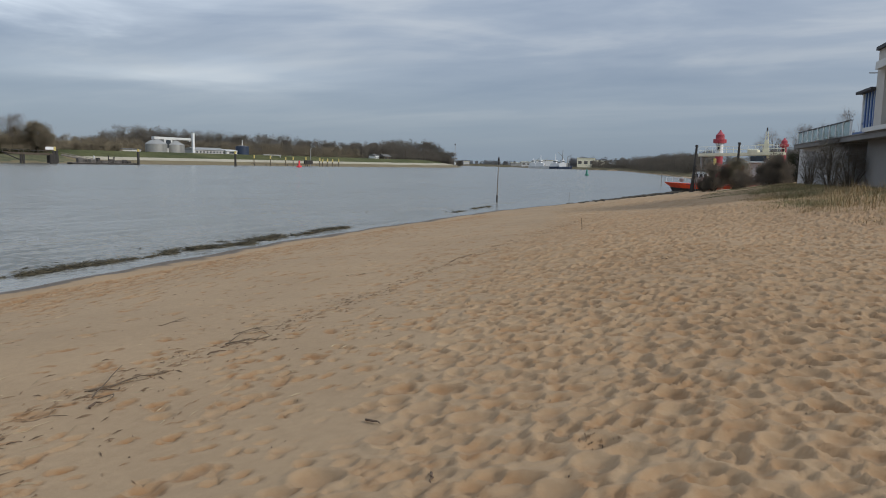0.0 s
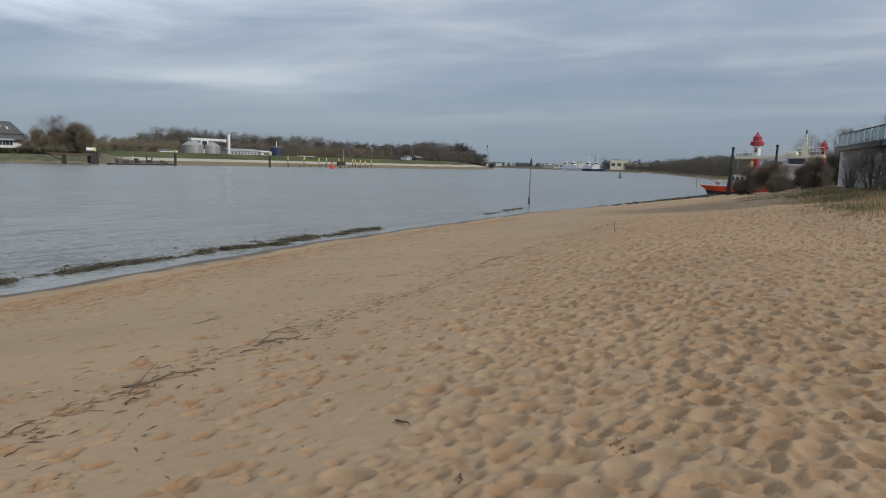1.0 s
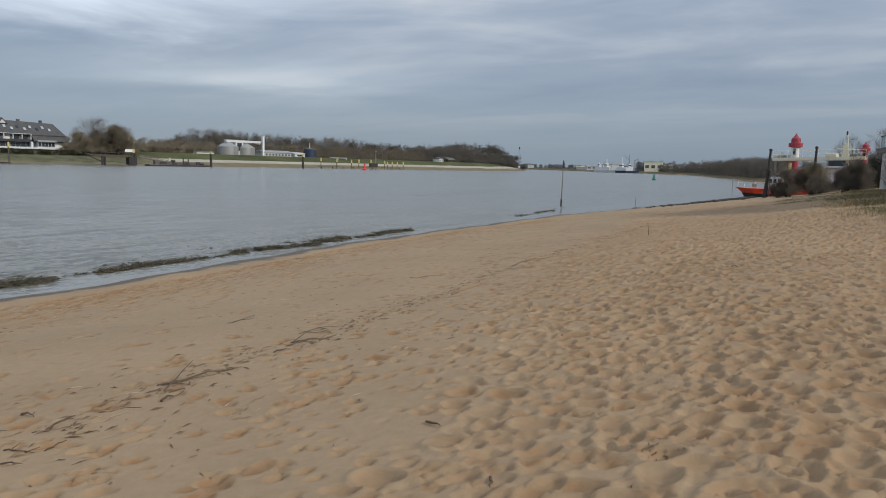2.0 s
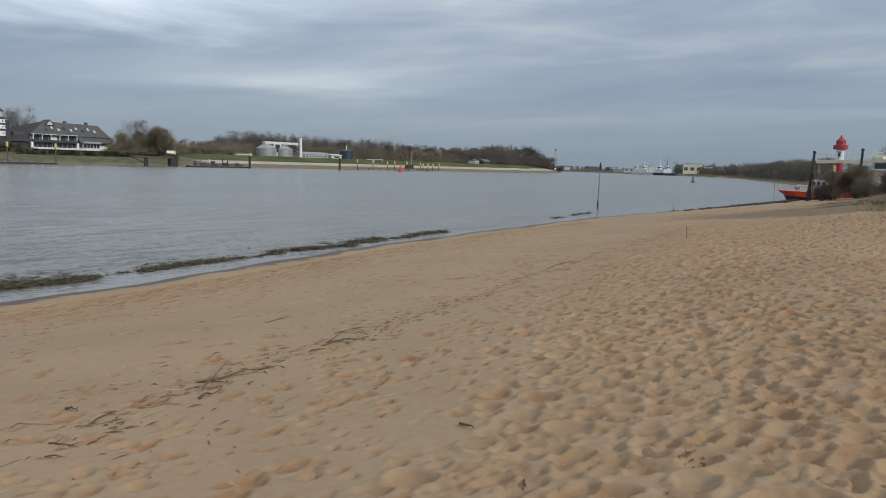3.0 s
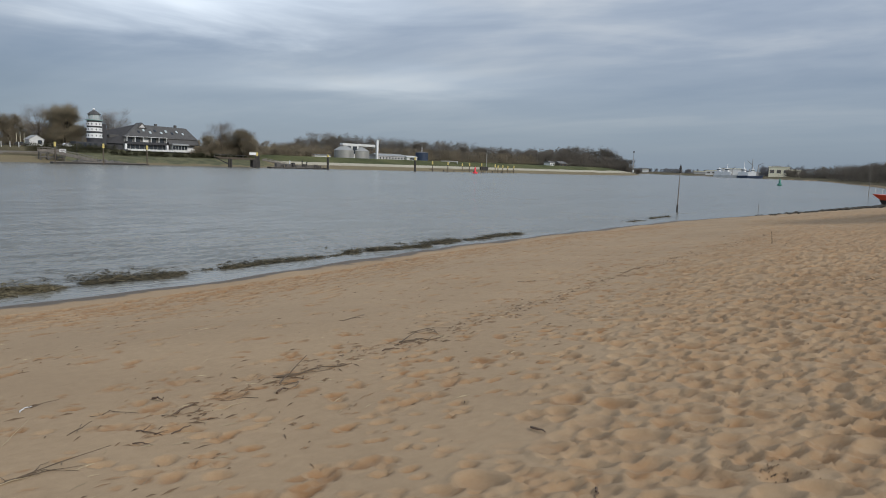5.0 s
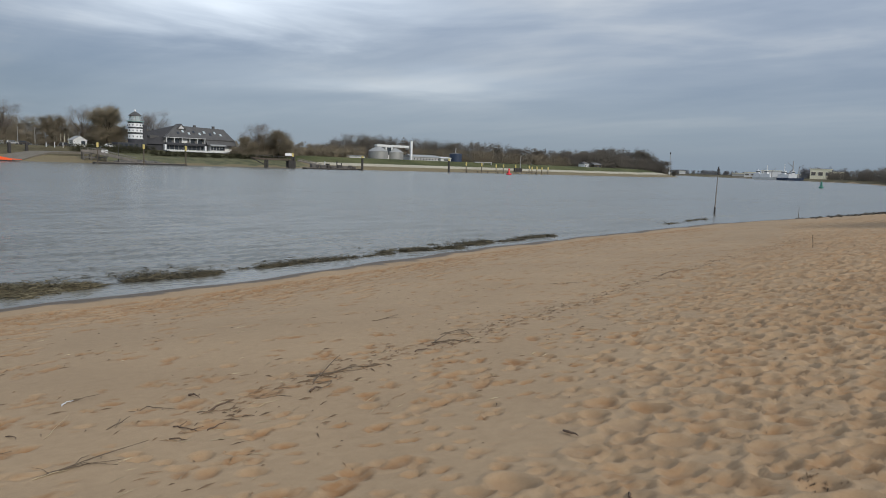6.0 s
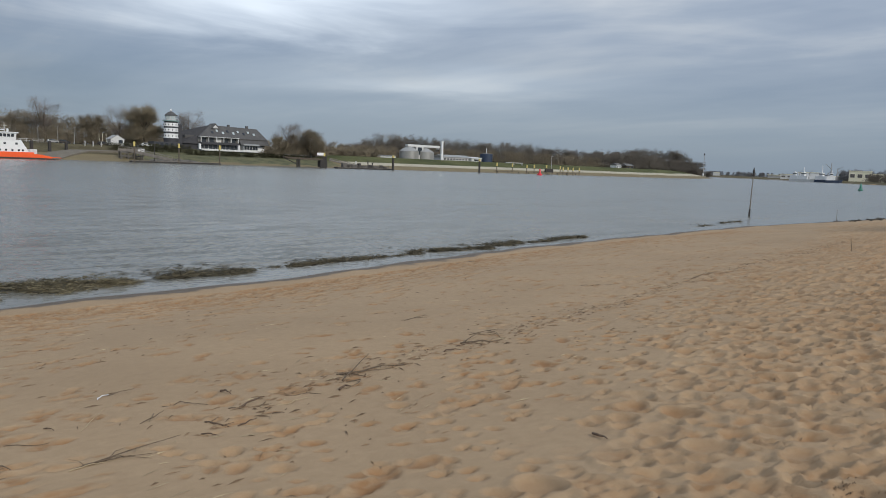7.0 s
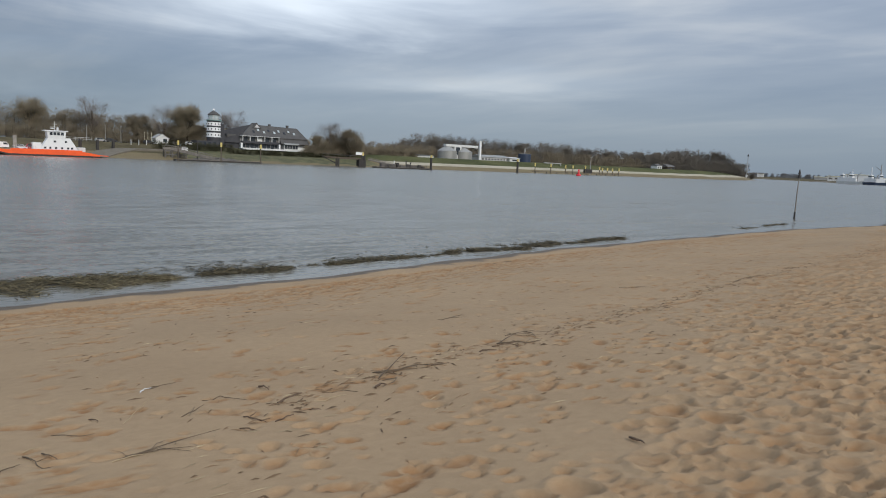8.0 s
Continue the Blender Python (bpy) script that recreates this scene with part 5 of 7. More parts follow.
# ---------- silos and the works behind the dyke ----------
def silo(x, y, r, h, label):
    ob = thing("silo", pose(x, y, 5.4), label, "silo", "grain silos")
    rows = []
    for k in range(10):
        rows += [(k * h / 10, r), (k * h / 10 + h / 20, r * 1.012)]
    shell = part("shell", Geo().lathe(0, 0, rows + [(h, r)], 28), GALV, ob, "ribbed galvanised shell", True)
    part("roof", Geo().lathe(0, 0, [(h, r * 1.03), (h + r * 0.30, r * 0.55), (h + r * 0.54, r * 0.12), (h + r * 0.58, r * 0.1)], 28), GALV, ob, "shallow conical roof")
    g = Geo()
    for s in (-0.25, 0.25):
        g.tube([(r * 1.03, s, 0), (r * 1.03, s, h)], 0.05, 4)
    part("ladder", g, GALV, shell)
    return ob


silo(-330, 263.0, 5.6, 5.0, "round galvanised grain silo with conical roof")
silo(-330, 275.0, 5.3, 4.8, "slightly smaller galvanised grain silo")
ob = thing("conveyor_bridge", pose(-330, 261, 5.4), "white conveyor bridge over the silos", "conveyor")
part("gallery", Geo().box(-1.2, 1.2, 0, 24.5, 7.6, 8.9, c=0.08), OFFWHITE, ob)
part("tower", Geo().box(-1.4, 1.4, 6.2, 11.6, -0.5, 8.0, c=0.08), OFFWHITE, ob)
part("opening", Geo().box(1.35, 1.5, 7.2, 10.4, 3.0, 7.4), WINDOW, ob)
for y in (1.2, 23.5):
    part("leg", Geo().box(-1, 1, y, y + 0.6, 6.8, 7.7), OFFWHITE, ob)
ob = thing("elevator_tower", pose(-330, 288, 5.4), "slender white elevator tower", "tower")
part("shaft", Geo().box(-0.6, 0.6, -0.65, 0.65, -0.3, 11.6, c=0.06), WHITE, ob)
part("cap", Geo().box(-0.7, 0.7, -0.75, 0.75, 11.6, 12.0, c=0.06), OFFWHITE, ob)


def shed(x, y0, y1, z, h, wall_mat, roof_mat, label, windows=0, depth=10, rise=1.6):
    ob = thing("shed", pose(x, y0, z), label, "shed")
    L = y1 - y0
    wall = part("wall", Geo().box(-depth, 0, 0, L, -0.6, h), wall_mat, ob)
    part("roof", Geo().prism([(0.5, h - 0.1), (-depth / 2, h + rise), (-depth - 0.5, h - 0.1), (-depth - 0.5, h - 0.25), (0.5, h - 0.25)], "y", -0.4, L + 0.4), roof_mat, ob)
    for k in range(windows):
        y = (k + 0.5) * L / windows
        part("window", Geo().box(0.0, 0.08, y - 0.24 * L / windows, y + 0.24 * L / windows, h * 0.40, h * 0.72), WINDOW, wall)
    return ob


shed(-330, 289.5, 312, 5.2, 3.0, LIGHTPLASTER, GALV, "long pale shed with a grey roof", 9, 10, 1.3)
shed(-328, 311, 319.5, 5.2, 3.0, OFFWHITE, OFFWHITE, "small white annex of the long shed", 1, 8, 0.6)
shed(-332, 231, 255, 5.6, 1.7, OFFWHITE, BROWNROOF, "low white wall shed on the dyke", 0, 4, 0.3)
shed(-334, 214, 222, 5.8, 1.4, OFFWHITE, BROWNROOF, "low pale shed roof behind the dyke", 0, 4, 0.4)
shed(-338, 476.5, 482.5, 4.9, 3.6, WHITE, BROWNROOF, "small white house far along the dyke", 2, 6, 1.1)
shed(-345, 500, 510, 5.0, 3.2, PILEWOOD, BROWNROOF, "red-brown house among the trees", 2, 7, 1.8)
ob = thing("storage_tank", pose(-331, 326.6, 5.2), "dark blue round storage tank", "tank")
part("shell", Geo().lathe(0, 0, [(-0.3, 4.0), (5.6, 4.0), (5.7, 4.1), (5.9, 4.0)], 24), NAVY, ob)
part("roof", Geo().lathe(0, 0, [(5.9, 3.9), (6.4, 1.2), (6.5, 0.5)], 24), BROWNROOF, ob)
part("vent_pipe", Geo().tube([(0, 0, 6.3), (0, 0, 9.6)], 0.2, 6), WHITE, ob)
ob = thing("loading_frame", pose(-306, 325.5, 3.4), "pale steel loading frame by the quay", "frame")
for y in (0, 7.5):
    part("leg", Geo().box(-0.3, 0.3, y - 0.25, y + 0.25, -0.6, 2.6), GREY, ob)
part("beam", Geo().box(-0.4, 0.4, -7, 7.9, 2.45, 2.95, c=0.05), GREY, ob)


# ---------- shipyard and bank downstream ----------
def hall(x, y, rz, L, depth, h, m, label, bays):
    ob = thing("hall", pose(x, y, 1.6, 0, 0, rz), label, "hall", "shipyard halls")
    wall = part("wall", Geo().box(0, L, 0, depth, -2, h, c=0.1), m, ob)
    part("roof", Geo().box(-0.4, L + 0.4, -0.4, depth + 0.4, h, h + 0.7, c=0.1), CREAM, ob)
    for k in range(bays):
        u = (k + 0.18) * L / bays
        # window colour is lifted to a dull grey-brown to stand for haze
        part("window", Geo().box(u, u + 0.60 * L / bays, -0.12, 0.05, h * 0.42, h * 0.74), GREYTIMBER, wall, "window dulled to grey-brown for haze")
    return ob


def ship(x, y, rz, L, hull_mat, label, top=13):
    ob = thing("ship", pose(x, y, 0, 0, 0, rz), label, "ship")
    h = L / 2
    part("hull", Geo().loft([[(h * 1.05, 0, 3.6), (h * 0.6, L * 0.08, 2.8), (-h, L * 0.08, 2.4), (-h, -L * 0.08, 2.4), (h * 0.6, -L * 0.08, 2.8)][::-1], [(h * 0.95, 0, -1), (h * 0.55, L * 0.06, -1), (-h * 0.95, L * 0.07, -1), (-h * 0.95, -L * 0.07, -1), (h * 0.55, -L * 0.06, -1)][::-1]]), hull_mat, ob)
    part("superstructure", Geo().box(-h * 0.9, h * 0.15, -L * 0.06, L * 0.06, 2.4, 6.4, c=0.2), WHITE, ob)
    bridge = part("bridge", Geo().box(-h * 0.5, -h * 0.15, -L * 0.07, L * 0.07, 6.4, 9.6, c=0.2), WHITE, ob)
    part("window_band", Geo().box(-h * 0.51, -h * 0.14, -L * 0.072, L * 0.072, 7.9, 8.8), WINDOW, bridge)
    part("mast", Geo().tube([(-h * 0.3, 0, 9.4), (-h * 0.3, 0, top + 3)], [0.4, 0.2]), WHITE, ob)
    part("crane", Geo().tube([(h * 0.3, 0, 2.6), (h * 0.3, 0, 9), (h * 0.7, 0, 12)], [0.6, 0.5, 0.25]), GREY, ob)
    return ob


ship(-317, 777, -20, 22, OFFWHITE, "white ship lying at the shipyard", 12)
ship(-329, 783, -14, 17, OFFWHITE, "second white ship at the shipyard quay", 8)
ship(-294, 764, -18, 22, NAVY, "dark-hulled ship lying at the shipyard", 14)
ship(-283, 758, 30, 15, NAVY, "dark tug lying at the shipyard", 9)
hall(-372, 887, 20, 26, 10, 8.5, WHITE, "white shipyard hall behind the ships", 0)
ob = thing("crane", pose(-358, 948, 2), "tall slender grey shipyard crane", "crane")
part("mast", Geo().tube([(0, 0, 0), (0, 0, 22)], [0.8, 0.4]), GREY, ob)
part("jib", Geo().tube([(0, 0, 14), (-7, 0, 20)], [0.4, 0.2]), GREY, ob)
ob = thing("crane", pose(-352, 952, 2), "smaller grey shipyard crane", "crane")
part("mast", Geo().tube([(0, 0, 0), (0, 0, 15)], [0.7, 0.4]), GREY, ob)
part("jib", Geo().tube([(0, 0, 14), (6, 0, 17)], [0.4, 0.2]), GREY, ob)


hall(-285, 801, 18, 20, 20, 10.8, HALL_YELLOW, "pale yellow shipyard hall with dark windows", 3)
hall(-266, 812, 18, 10, 14, 8.2, HALL_YELLOW, "lower pale hall beside the yellow one", 0)
hall(-420, 950, 22, 14, 12, 6, OFFWHITE, "white low shed at the shipyard", 2)
hall(-372, 985, 20, 60, 12, 5.5, GREY, "long grey shed behind the ships", 0)
hall(-322, 935, 20, 22, 12, 3.0, WHITE, "low white shed on the shipyard quay", 0)
hall(-455, 990, 25, 30, 12, 4.5, GREY, "distant grey shed on the quay", 0)
hall(-640, 1185, 25, 10, 10, 6, OFFWHITE, "distant pale house at the river's end", 0)
ob = thing("motorboat", pose(-340, 800, 0, 0, 0, 160), "small white motorboat far out on the river", "boat")
part("hull", Geo().loft([[(-3, -1.1, 0.9), (2, -1.1, 1.0), (3.6, 0, 1.2), (2, 1.1, 1.0), (-3, 1.1, 0.9)], [(-2.8, -0.8, -0.3), (1.8, -0.8, -0.3), (2.8, 0, -0.3), (1.8, 0.8, -0.3), (-2.8, 0.8, -0.3)]]), WHITE, ob)
part("cabin", Geo().box(-1.6, 1.0, -0.8, 0.8, 0.9, 2.2, top=(0.3, 0.1)), WHITE, ob)


# ---------- landing stage beside the beach ----------
def build_red_boat():
    ob = thing("boat", pose(-20.5, 110, 0, 0, 0, 0), "orange-red steel workboat moored behind the bushes", "boat")
    # bow towards -x (out on the river)
    def ring(z, bow, wid, stern):
        return [(-bow, 0, z + 0.10), (-bow * 0.55, -wid * 0.8, z + 0.03), (0, -wid, z), (stern, -wid, z), (stern, wid, z), (0, wid, z), (-bow * 0.55, wid * 0.8, z + 0.03)]
    part("hull", Geo().loft([ring(-0.4, 3.4, 1.2, 7.5), ring(0.35, 3.7, 1.5, 7.8), ring(1.28, 5.0, 1.8, 8.0)]), BOAT_RED, ob, "orange-red hull with flared bow")
    # dark band round the lower hull, up to 0.55 m
    part("boot_top", Geo().loft([ring(-0.45, 3.45, 1.25, 7.55), ring(0.55, 4.1, 1.62, 7.9)]), STEEL_DARK, ob, "dark band at the waterline")
    part("rubbing_strake", Geo().box(-1.5, 8.05, -1.9, -1.78, 1.12, 1.29), RED, ob)
    cabin = part("wheelhouse", Geo().box(-0.6, 1.3, -1.0, 1.0, 1.5, 3.0, c=0.08, top=(0.15, 0.1)), OFFWHITE, ob)
    for x in (-0.4, 0.2, 0.8):
        part("window", Geo().box(x, x + 0.38, -1.0, -0.9, 2.15, 2.7), WINDOW, cabin)
    g = Geo()
    for k in range(7):
        g.tube([(-4.4 + k * 0.9, -1.2 - 0.06 * k, 1.5), (-4.4 + k * 0.9, -1.2 - 0.06 * k, 2.1)], 0.014, 4)
    g.tube([(-4.4, -1.2, 2.1), (1.0, -1.56, 2.1)], 0.014, 4)
    part("railing", g, OFFWHITE, ob)
    part("winch", Geo().lathe(-2.4, -0.3, [(1.5, 0.3), (1.9, 0.35), (2.2, 0.15)], 10), GREY, ob)


build_red_boat()


def tall_pile(x, y, top, lean, label):
    ob = thing("dolphin", pose(x, y, 0), label, "dolphin", "black dolphins of the landing stage")
    part("pile", Geo().tube([(0, 0, -2), (lean * 0.5, 0, top / 2), (lean, 0, top)], [0.21, 0.18, 0.14], 10), STEEL_DARK, ob)
    part("brace", Geo().tube([(-0.5, 0.3, -2), (lean * 0.7, 0.1, top * 0.72)], [0.14, 0.10], 8), STEEL_DARK, ob)
    part("ladder", Geo().box(lean * 0.5 + 0.25, lean * 0.5 + 0.32, -0.25, 0.25, 0.4, top * 0.6), STEEL_DARK, ob)
    part("head", Geo().lathe(lean, 0, [(top - 0.1, 0.2), (top + 0.12, 0.2), (top + 0.2, 0.13)], 10), STEEL_DARK, ob)
    return ob


tall_pile(-20.1, 103.1, 6.45, 0.3, "tall black leaning dolphin pile by the boat")
tall_pile(-15.1, 107.0, 6.95, 0.15, "tall black dolphin pile beside the gangway")


def build_gantry():
    ob = thing("landing_bridge", pose(-22.5, 119, 0), "cream steel landing bridge with railings", "bridge")
    # runs from the water towards the land
    L = 12.2
    part("girder", Geo().prism([(0, 5.35), (L, 5.75), (L, 6.2), (0, 5.8)], "y", -0.25, 0.25), CREAM, ob, "cream painted girder")
    part("girder", Geo().prism([(0, 5.35), (L, 5.75), (L, 6.2), (0, 5.8)], "y", 1.9, 2.3), CREAM, ob)
    part("deck", Geo().prism([(0, 5.72), (L, 6.12), (L, 6.2), (0, 5.8)], "y", 0.25, 1.9), TIMBER, ob)
    for k in range(13):
        x = k * L / 12
        z = 5.8 + 0.4 * x / L
        part("baluster", Geo().tube([(x, 0, z), (x, 0, z + 1.0)], 0.024, 5), CREAM, ob)
    for s in (0.5, 1.0):
        part("rail", Geo().tube([(0, 0, 5.8 + s), (L, 0, 6.2 + s)], 0.028, 5), CREAM, ob)
    part("step", Geo().box(L * 0.58, L * 0.70, -0.3, 2.3, 6.0, 6.5, c=0.05), CREAM, ob)
    for x in (0.3, 7.5, 11.8):
        part("leg", Geo().box(x - 0.15, x + 0.15, 0.6, 1.4, -1, 5.5), GREY, ob)
    part("panel", Geo().box(7.6, 9.6, -0.28, -0.2, 4.6, 5.5), WINDOW, ob)


build_gantry()


def light_tower(x, y, base, label, s=1.0, white=True):
    ob = thing("light_tower", pose(x, y, base), label, "light tower", "red light towers of the landing")
    part("foot", Geo().lathe(0, 0, [(-2.5, 0.62 * s), (1.9 * s, 0.58 * s)], 16), RED, ob, "red lower shaft")
    part("shaft", Geo().lathe(0, 0, [(1.9 * s, 0.58 * s), (3.7 * s, 0.55 * s)], 16), WHITE if white else RED, ob, "white middle shaft" if white else "")
    part("gallery", Geo().lathe(0, 0, [(3.6 * s, 0.62 * s), (3.7 * s, 1.0 * s), (4.25 * s, 1.04 * s), (4.3 * s, 0.85 * s)], 16), RED, ob, "red gallery")
    part("lantern", Geo().lathe(0, 0, [(4.3 * s, 0.70 * s), (4.95 * s, 0.62 * s)], 12), RED, ob)
    part("roof", Geo().lathe(0, 0, [(4.95 * s, 0.68 * s), (5.3 * s, 0.34 * s), (5.6 * s, 0.14 * s), (5.75 * s, 0.12 * s)], 12), RED, ob)
    for k in range(6):
        a = 2 * math.pi * k / 6
        q = part("pane", Geo().box(0.56 * s, 0.66 * s, -0.16 * s, 0.16 * s, 4.42 * s, 4.85 * s), RED, ob)
        q.rotation_euler = (0, 0, a)
    part("number_bar", Geo().box(-0.2, 0.2, -0.62 * s, -0.5 * s, 2.5 * s, 3.3 * s), STEEL_DARK, ob, "dark vertical marking")
    return ob


light_tower(-20.2, 123.4, 3.9, "red and white light tower with a red gallery")
light_tower(-10.9, 124.6, 4.7, "smaller red light tower behind the bridge", 0.66, False)
ob = thing("platform", pose(-20.2, 123.4, 0), "grey platform under the light tower", "platform")
part("deck", Geo().box(-2.2, 2.2, -1.6, 1.6, 3.2, 3.6, c=0.05), GREY, ob)
for sx in (-1.9, 1.9):
    for sy in (-1.3, 1.3):
        part("leg", Geo().tube([(sx, sy, -2), (sx, sy, 3.3)], 0.18, 6), STEEL_DARK, ob)


def build_white_mast():
    ob = thing("signal_mast", pose(-12.9, 119.5, 2), "white lattice A-frame mast with a dark top", "mast")
    for s in (-1, 1):
        part("leg", Geo().tube([(s * 0.75, 0, 0), (s * 0.1, 0, 7.2)], [0.09, 0.06], 6), CREAM, ob)
    for k in range(6):
        z = 1.0 + k * 1.05
        w = 0.75 - 0.65 * z / 7.2
        part("rung", Geo().tube([(-w, 0, z), (w, 0, z + 0.5)], 0.04, 4), CREAM, ob)
    part("panel", Geo().prism([(-0.5, 3.2), (0.5, 3.2), (0.18, 6.0), (-0.18, 6.0)], "y", -0.05, 0.05), CREAM, ob)
    part("crossarm", Geo().box(-1.2, 1.0, -0.06, 0.06, 5.2, 5.32), CREAM, ob)
    part("light", Geo().lathe(0, 0, [(7.2, 0.1), (7.6, 0.12), (7.8, 0.05)], 8), STEEL_DARK, ob)


build_white_mast()


def build_hut():
    ob = thing("landing_hut", pose(-12.6, 110, 1.9), "pale grey hut with a flat roof on the landing", "hut")
    part("wall", Geo().box(-1.5, 1.7, 0, 3, -0.3, 2.5, c=0.05), LIGHTPLASTER, ob)
    part("roof", Geo().box(-1.8, 2.0, -0.4, 3.3, 2.5, 2.72, c=0.05), OFFWHITE, ob)
    part("window", Geo().box(-0.2, 0.6, -0.06, 0.05, 1.0, 1.8), WINDOW, ob)
    part("door", Geo().box(0.9, 1.5, -0.06, 0.05, 0, 1.9), GREY, ob)
    part("roof_box", Geo().box(-0.6, 0.7, 0.5, 1.5, 2.72, 3.5, c=0.05), WINDOW, ob)


build_hut()
ob = thing("container", pose(-16.6, 111, 1.5), "rust-red steel container behind the bushes", "container")
part("body", Geo().box(-0.9, 1.7, 0, 2.4, 0, 2.6, c=0.04), mat("rust_red", (0.26, 0.055, 0.03), 0.7), ob)
for k in range(5):
    part("rib", Geo().box(-0.7 + k * 0.5, -0.5 + k * 0.5, -0.06, 0.02, 0.15, 2.45), mat("rust_red", (0.26, 0.055, 0.03), 0.7), ob)
ob = thing("mooring_pile", pose(-19.2, 114, 0), "slim pile with yellow head by the boat", "mooring pile")
part("shaft", Geo().lathe(0, 0, [(-2, 0.22), (3.6, 0.2)], 8), STEEL_DARK, ob)
part("cap", Geo().lathe(0, 0, [(3.6, 0.21), (5.0, 0.2)], 8), YELLOW, ob)

for k, (x, y, h, s, m, lab) in enumerate((
        (-17.4, 97, 2.6, 1.5, BUSH_BROWN, "low brown bare bush by the boat"),
        (-16.0, 95, 3.6, 2.0, BUSH_BROWN, "brown bare bush beside the dolphins"),
        (-13.6, 96, 3.8, 2.0, BUSH_OLIVE, "olive-brown bare bush beside the landing"),
        (-12.0, 91, 2.0, 1.6, BUSH_BROWN, "low bramble bush on the bank"),
        (-8.4, 79, 2.5, 1.5, BUSH_BROWN, "dense brown bush beside the retaining wall"),
        (-6.8, 77, 3.1, 1.6, BUSH_BROWN, "tall dense brown bush beside the retaining wall"),
        (-5.9, 80, 3.2, 1.3, HEDGE, "dark evergreen bush beside the retaining wall"),
        (-3.3, 59, 2.7, 1.5, BUSH_GREY, "grey twiggy bush against the pale wall"),
        (-1.7, 52.0, 3.4, 1.7, BUSH_BROWN, "tangled brown bush against the retaining wall"),
        (-0.6, 48.5, 2.3, 1.4, BUSH_BROWN, "low tangled bush under the terrace"),
        (-3.6, 63, 1.6, 1.0, BUSH_GREY, "low twiggy shrub at the wall's foot"))):
    bush(40 + k, x, y, h, s, m, lab, (2200 if m is BUSH_GREY else 4600) if y < 70 else 9000, 0.016 if y < 70 else 0.034)
for k, (x, y, h, s) in enumerate(((-1.6, 100, 8.6, 2.2), (-7.4, 110, 7.4, 2.0), (-5.7, 105, 7.2, 2.2), (-13.9, 139, 8.0, 2.6))):
    bare_tree("tree", 60 + k, h, s, 700, BUSH_GREY, "small bare tree behind the landing bridge", at=(x, y, 2.2), width=0.05)


# ---------- riverside building with its terrace ----------
def build_building():
    ob = thing("riverside_building", pose(0, 0, 0), "modern riverside building with terrace, glass railing and blue-framed bay", "building")
    # the terrace front runs from (-5, 68) towards (1.6, 40)
    a, b_ = Vector((-5.0, 68.0, 0)), Vector((1.75, 40.5, 0))
    d = (b_ - a).normalized()
    nrm = Vector((d.y, -d.x, 0))          # towards the beach
    if nrm.x > 0:
        nrm = -nrm
    L = (b_ - a).length

    def slab(g, u0, u1, w0, w1, z0, z1, c=0.0):
        """A block along the front: u along it, w behind it, z up."""
        c8 = []
        for z in (z0, z1):
            for u, w in ((u0, w0), (u1, w0), (u1, w1), (u0, w1)):
                p = a + d * u - nrm * w
                c8.append((p.x, p.y, z))
        return g.add(c8, [(3, 2, 1, 0), (4, 5, 6, 7), (0, 1, 5, 4), (1, 2, 6, 5), (2, 3, 7, 6), (3, 0, 4, 7)])

    TOP = 5.56
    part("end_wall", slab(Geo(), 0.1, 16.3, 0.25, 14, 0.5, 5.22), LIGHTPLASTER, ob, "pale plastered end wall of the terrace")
    # undercroft shade is put into a plaster darker than the end wall's
    part("undercroft", slab(Geo(), 16.3, 20.0, 5.0, 14, 0.5, 5.22), PLASTER, ob, "undercroft back wall, shade put into darker plaster")
    part("retaining_wall", slab(Geo(), 20.0, L + 3, 0.35, 14, 0.5, 5.22), PLASTER, ob, "grey plastered retaining wall")
    part("terrace_slab", slab(Geo(), 1.6, L + 3, -0.45, 14, 5.22, 5.50), DARKCONC, ob, "concrete terrace slab edge")
    part("slab_cap", slab(Geo(), 1.55, L + 3, -0.5, 1.0, 5.50, TOP), DARKCONC, ob)
    n, first, run = 9, 2.2, 16.4
    for k in range(n + 1):
        u = first + k * run / n
        part("railing_post", slab(Geo(), u - 0.10, u + 0.10, -0.31, -0.22, TOP, 6.50), WHITE, ob, "white railing post")
    for k in range(n):
        u = first + k * run / n
        part("railing_pane", slab(Geo(), u + 0.10, u + run / n - 0.10, -0.27, -0.25, TOP + 0.05, 6.44), RAILGLASS, ob, "pale green translucent glass pane")
    part("handrail", slab(Geo(), first - 0.1, first + run + 0.1, -0.32, -0.20, 6.45, 6.51), DARKWALL, ob)
    # blue framed bay
    bay = part("bay", slab(Geo(), 19.4, 22.3, 0.1, 3.0, 5.5, 7.9), BAYGLASS, ob, "pale glazed bay")
    for u in (19.46, 20.05, 20.65, 21.25, 21.8, 22.24):
        part("bay_frame", slab(Geo(), u - 0.09, u + 0.09, 0.04, 0.1, 5.5, 7.9), BLUE if u > 19.6 else WHITE, bay, "blue window frame" if u > 19.6 else "white corner frame")
    part("bay_frame", slab(Geo(), 19.4, 22.3, 0.06, 0.1, 6.15, 6.27), BLUE, bay)
    part("bay_sill", slab(Geo(), 19.1, 22.5, -0.3, 0.1, 5.57, 5.70), BLUE, bay, "blue sill")
    part("bay_roof", slab(Geo(), 19.15, 22.3, -0.3, 3.2, 7.9, 8.04), DARKWALL, bay, "dark bay roof edge")
    # upper storeys
    part("corner_pier", slab(Geo(), 22.3, 23.7, -0.05, 4.0, 5.5, 9.95), BEIGE, ob, "pale beige plastered corner pier")
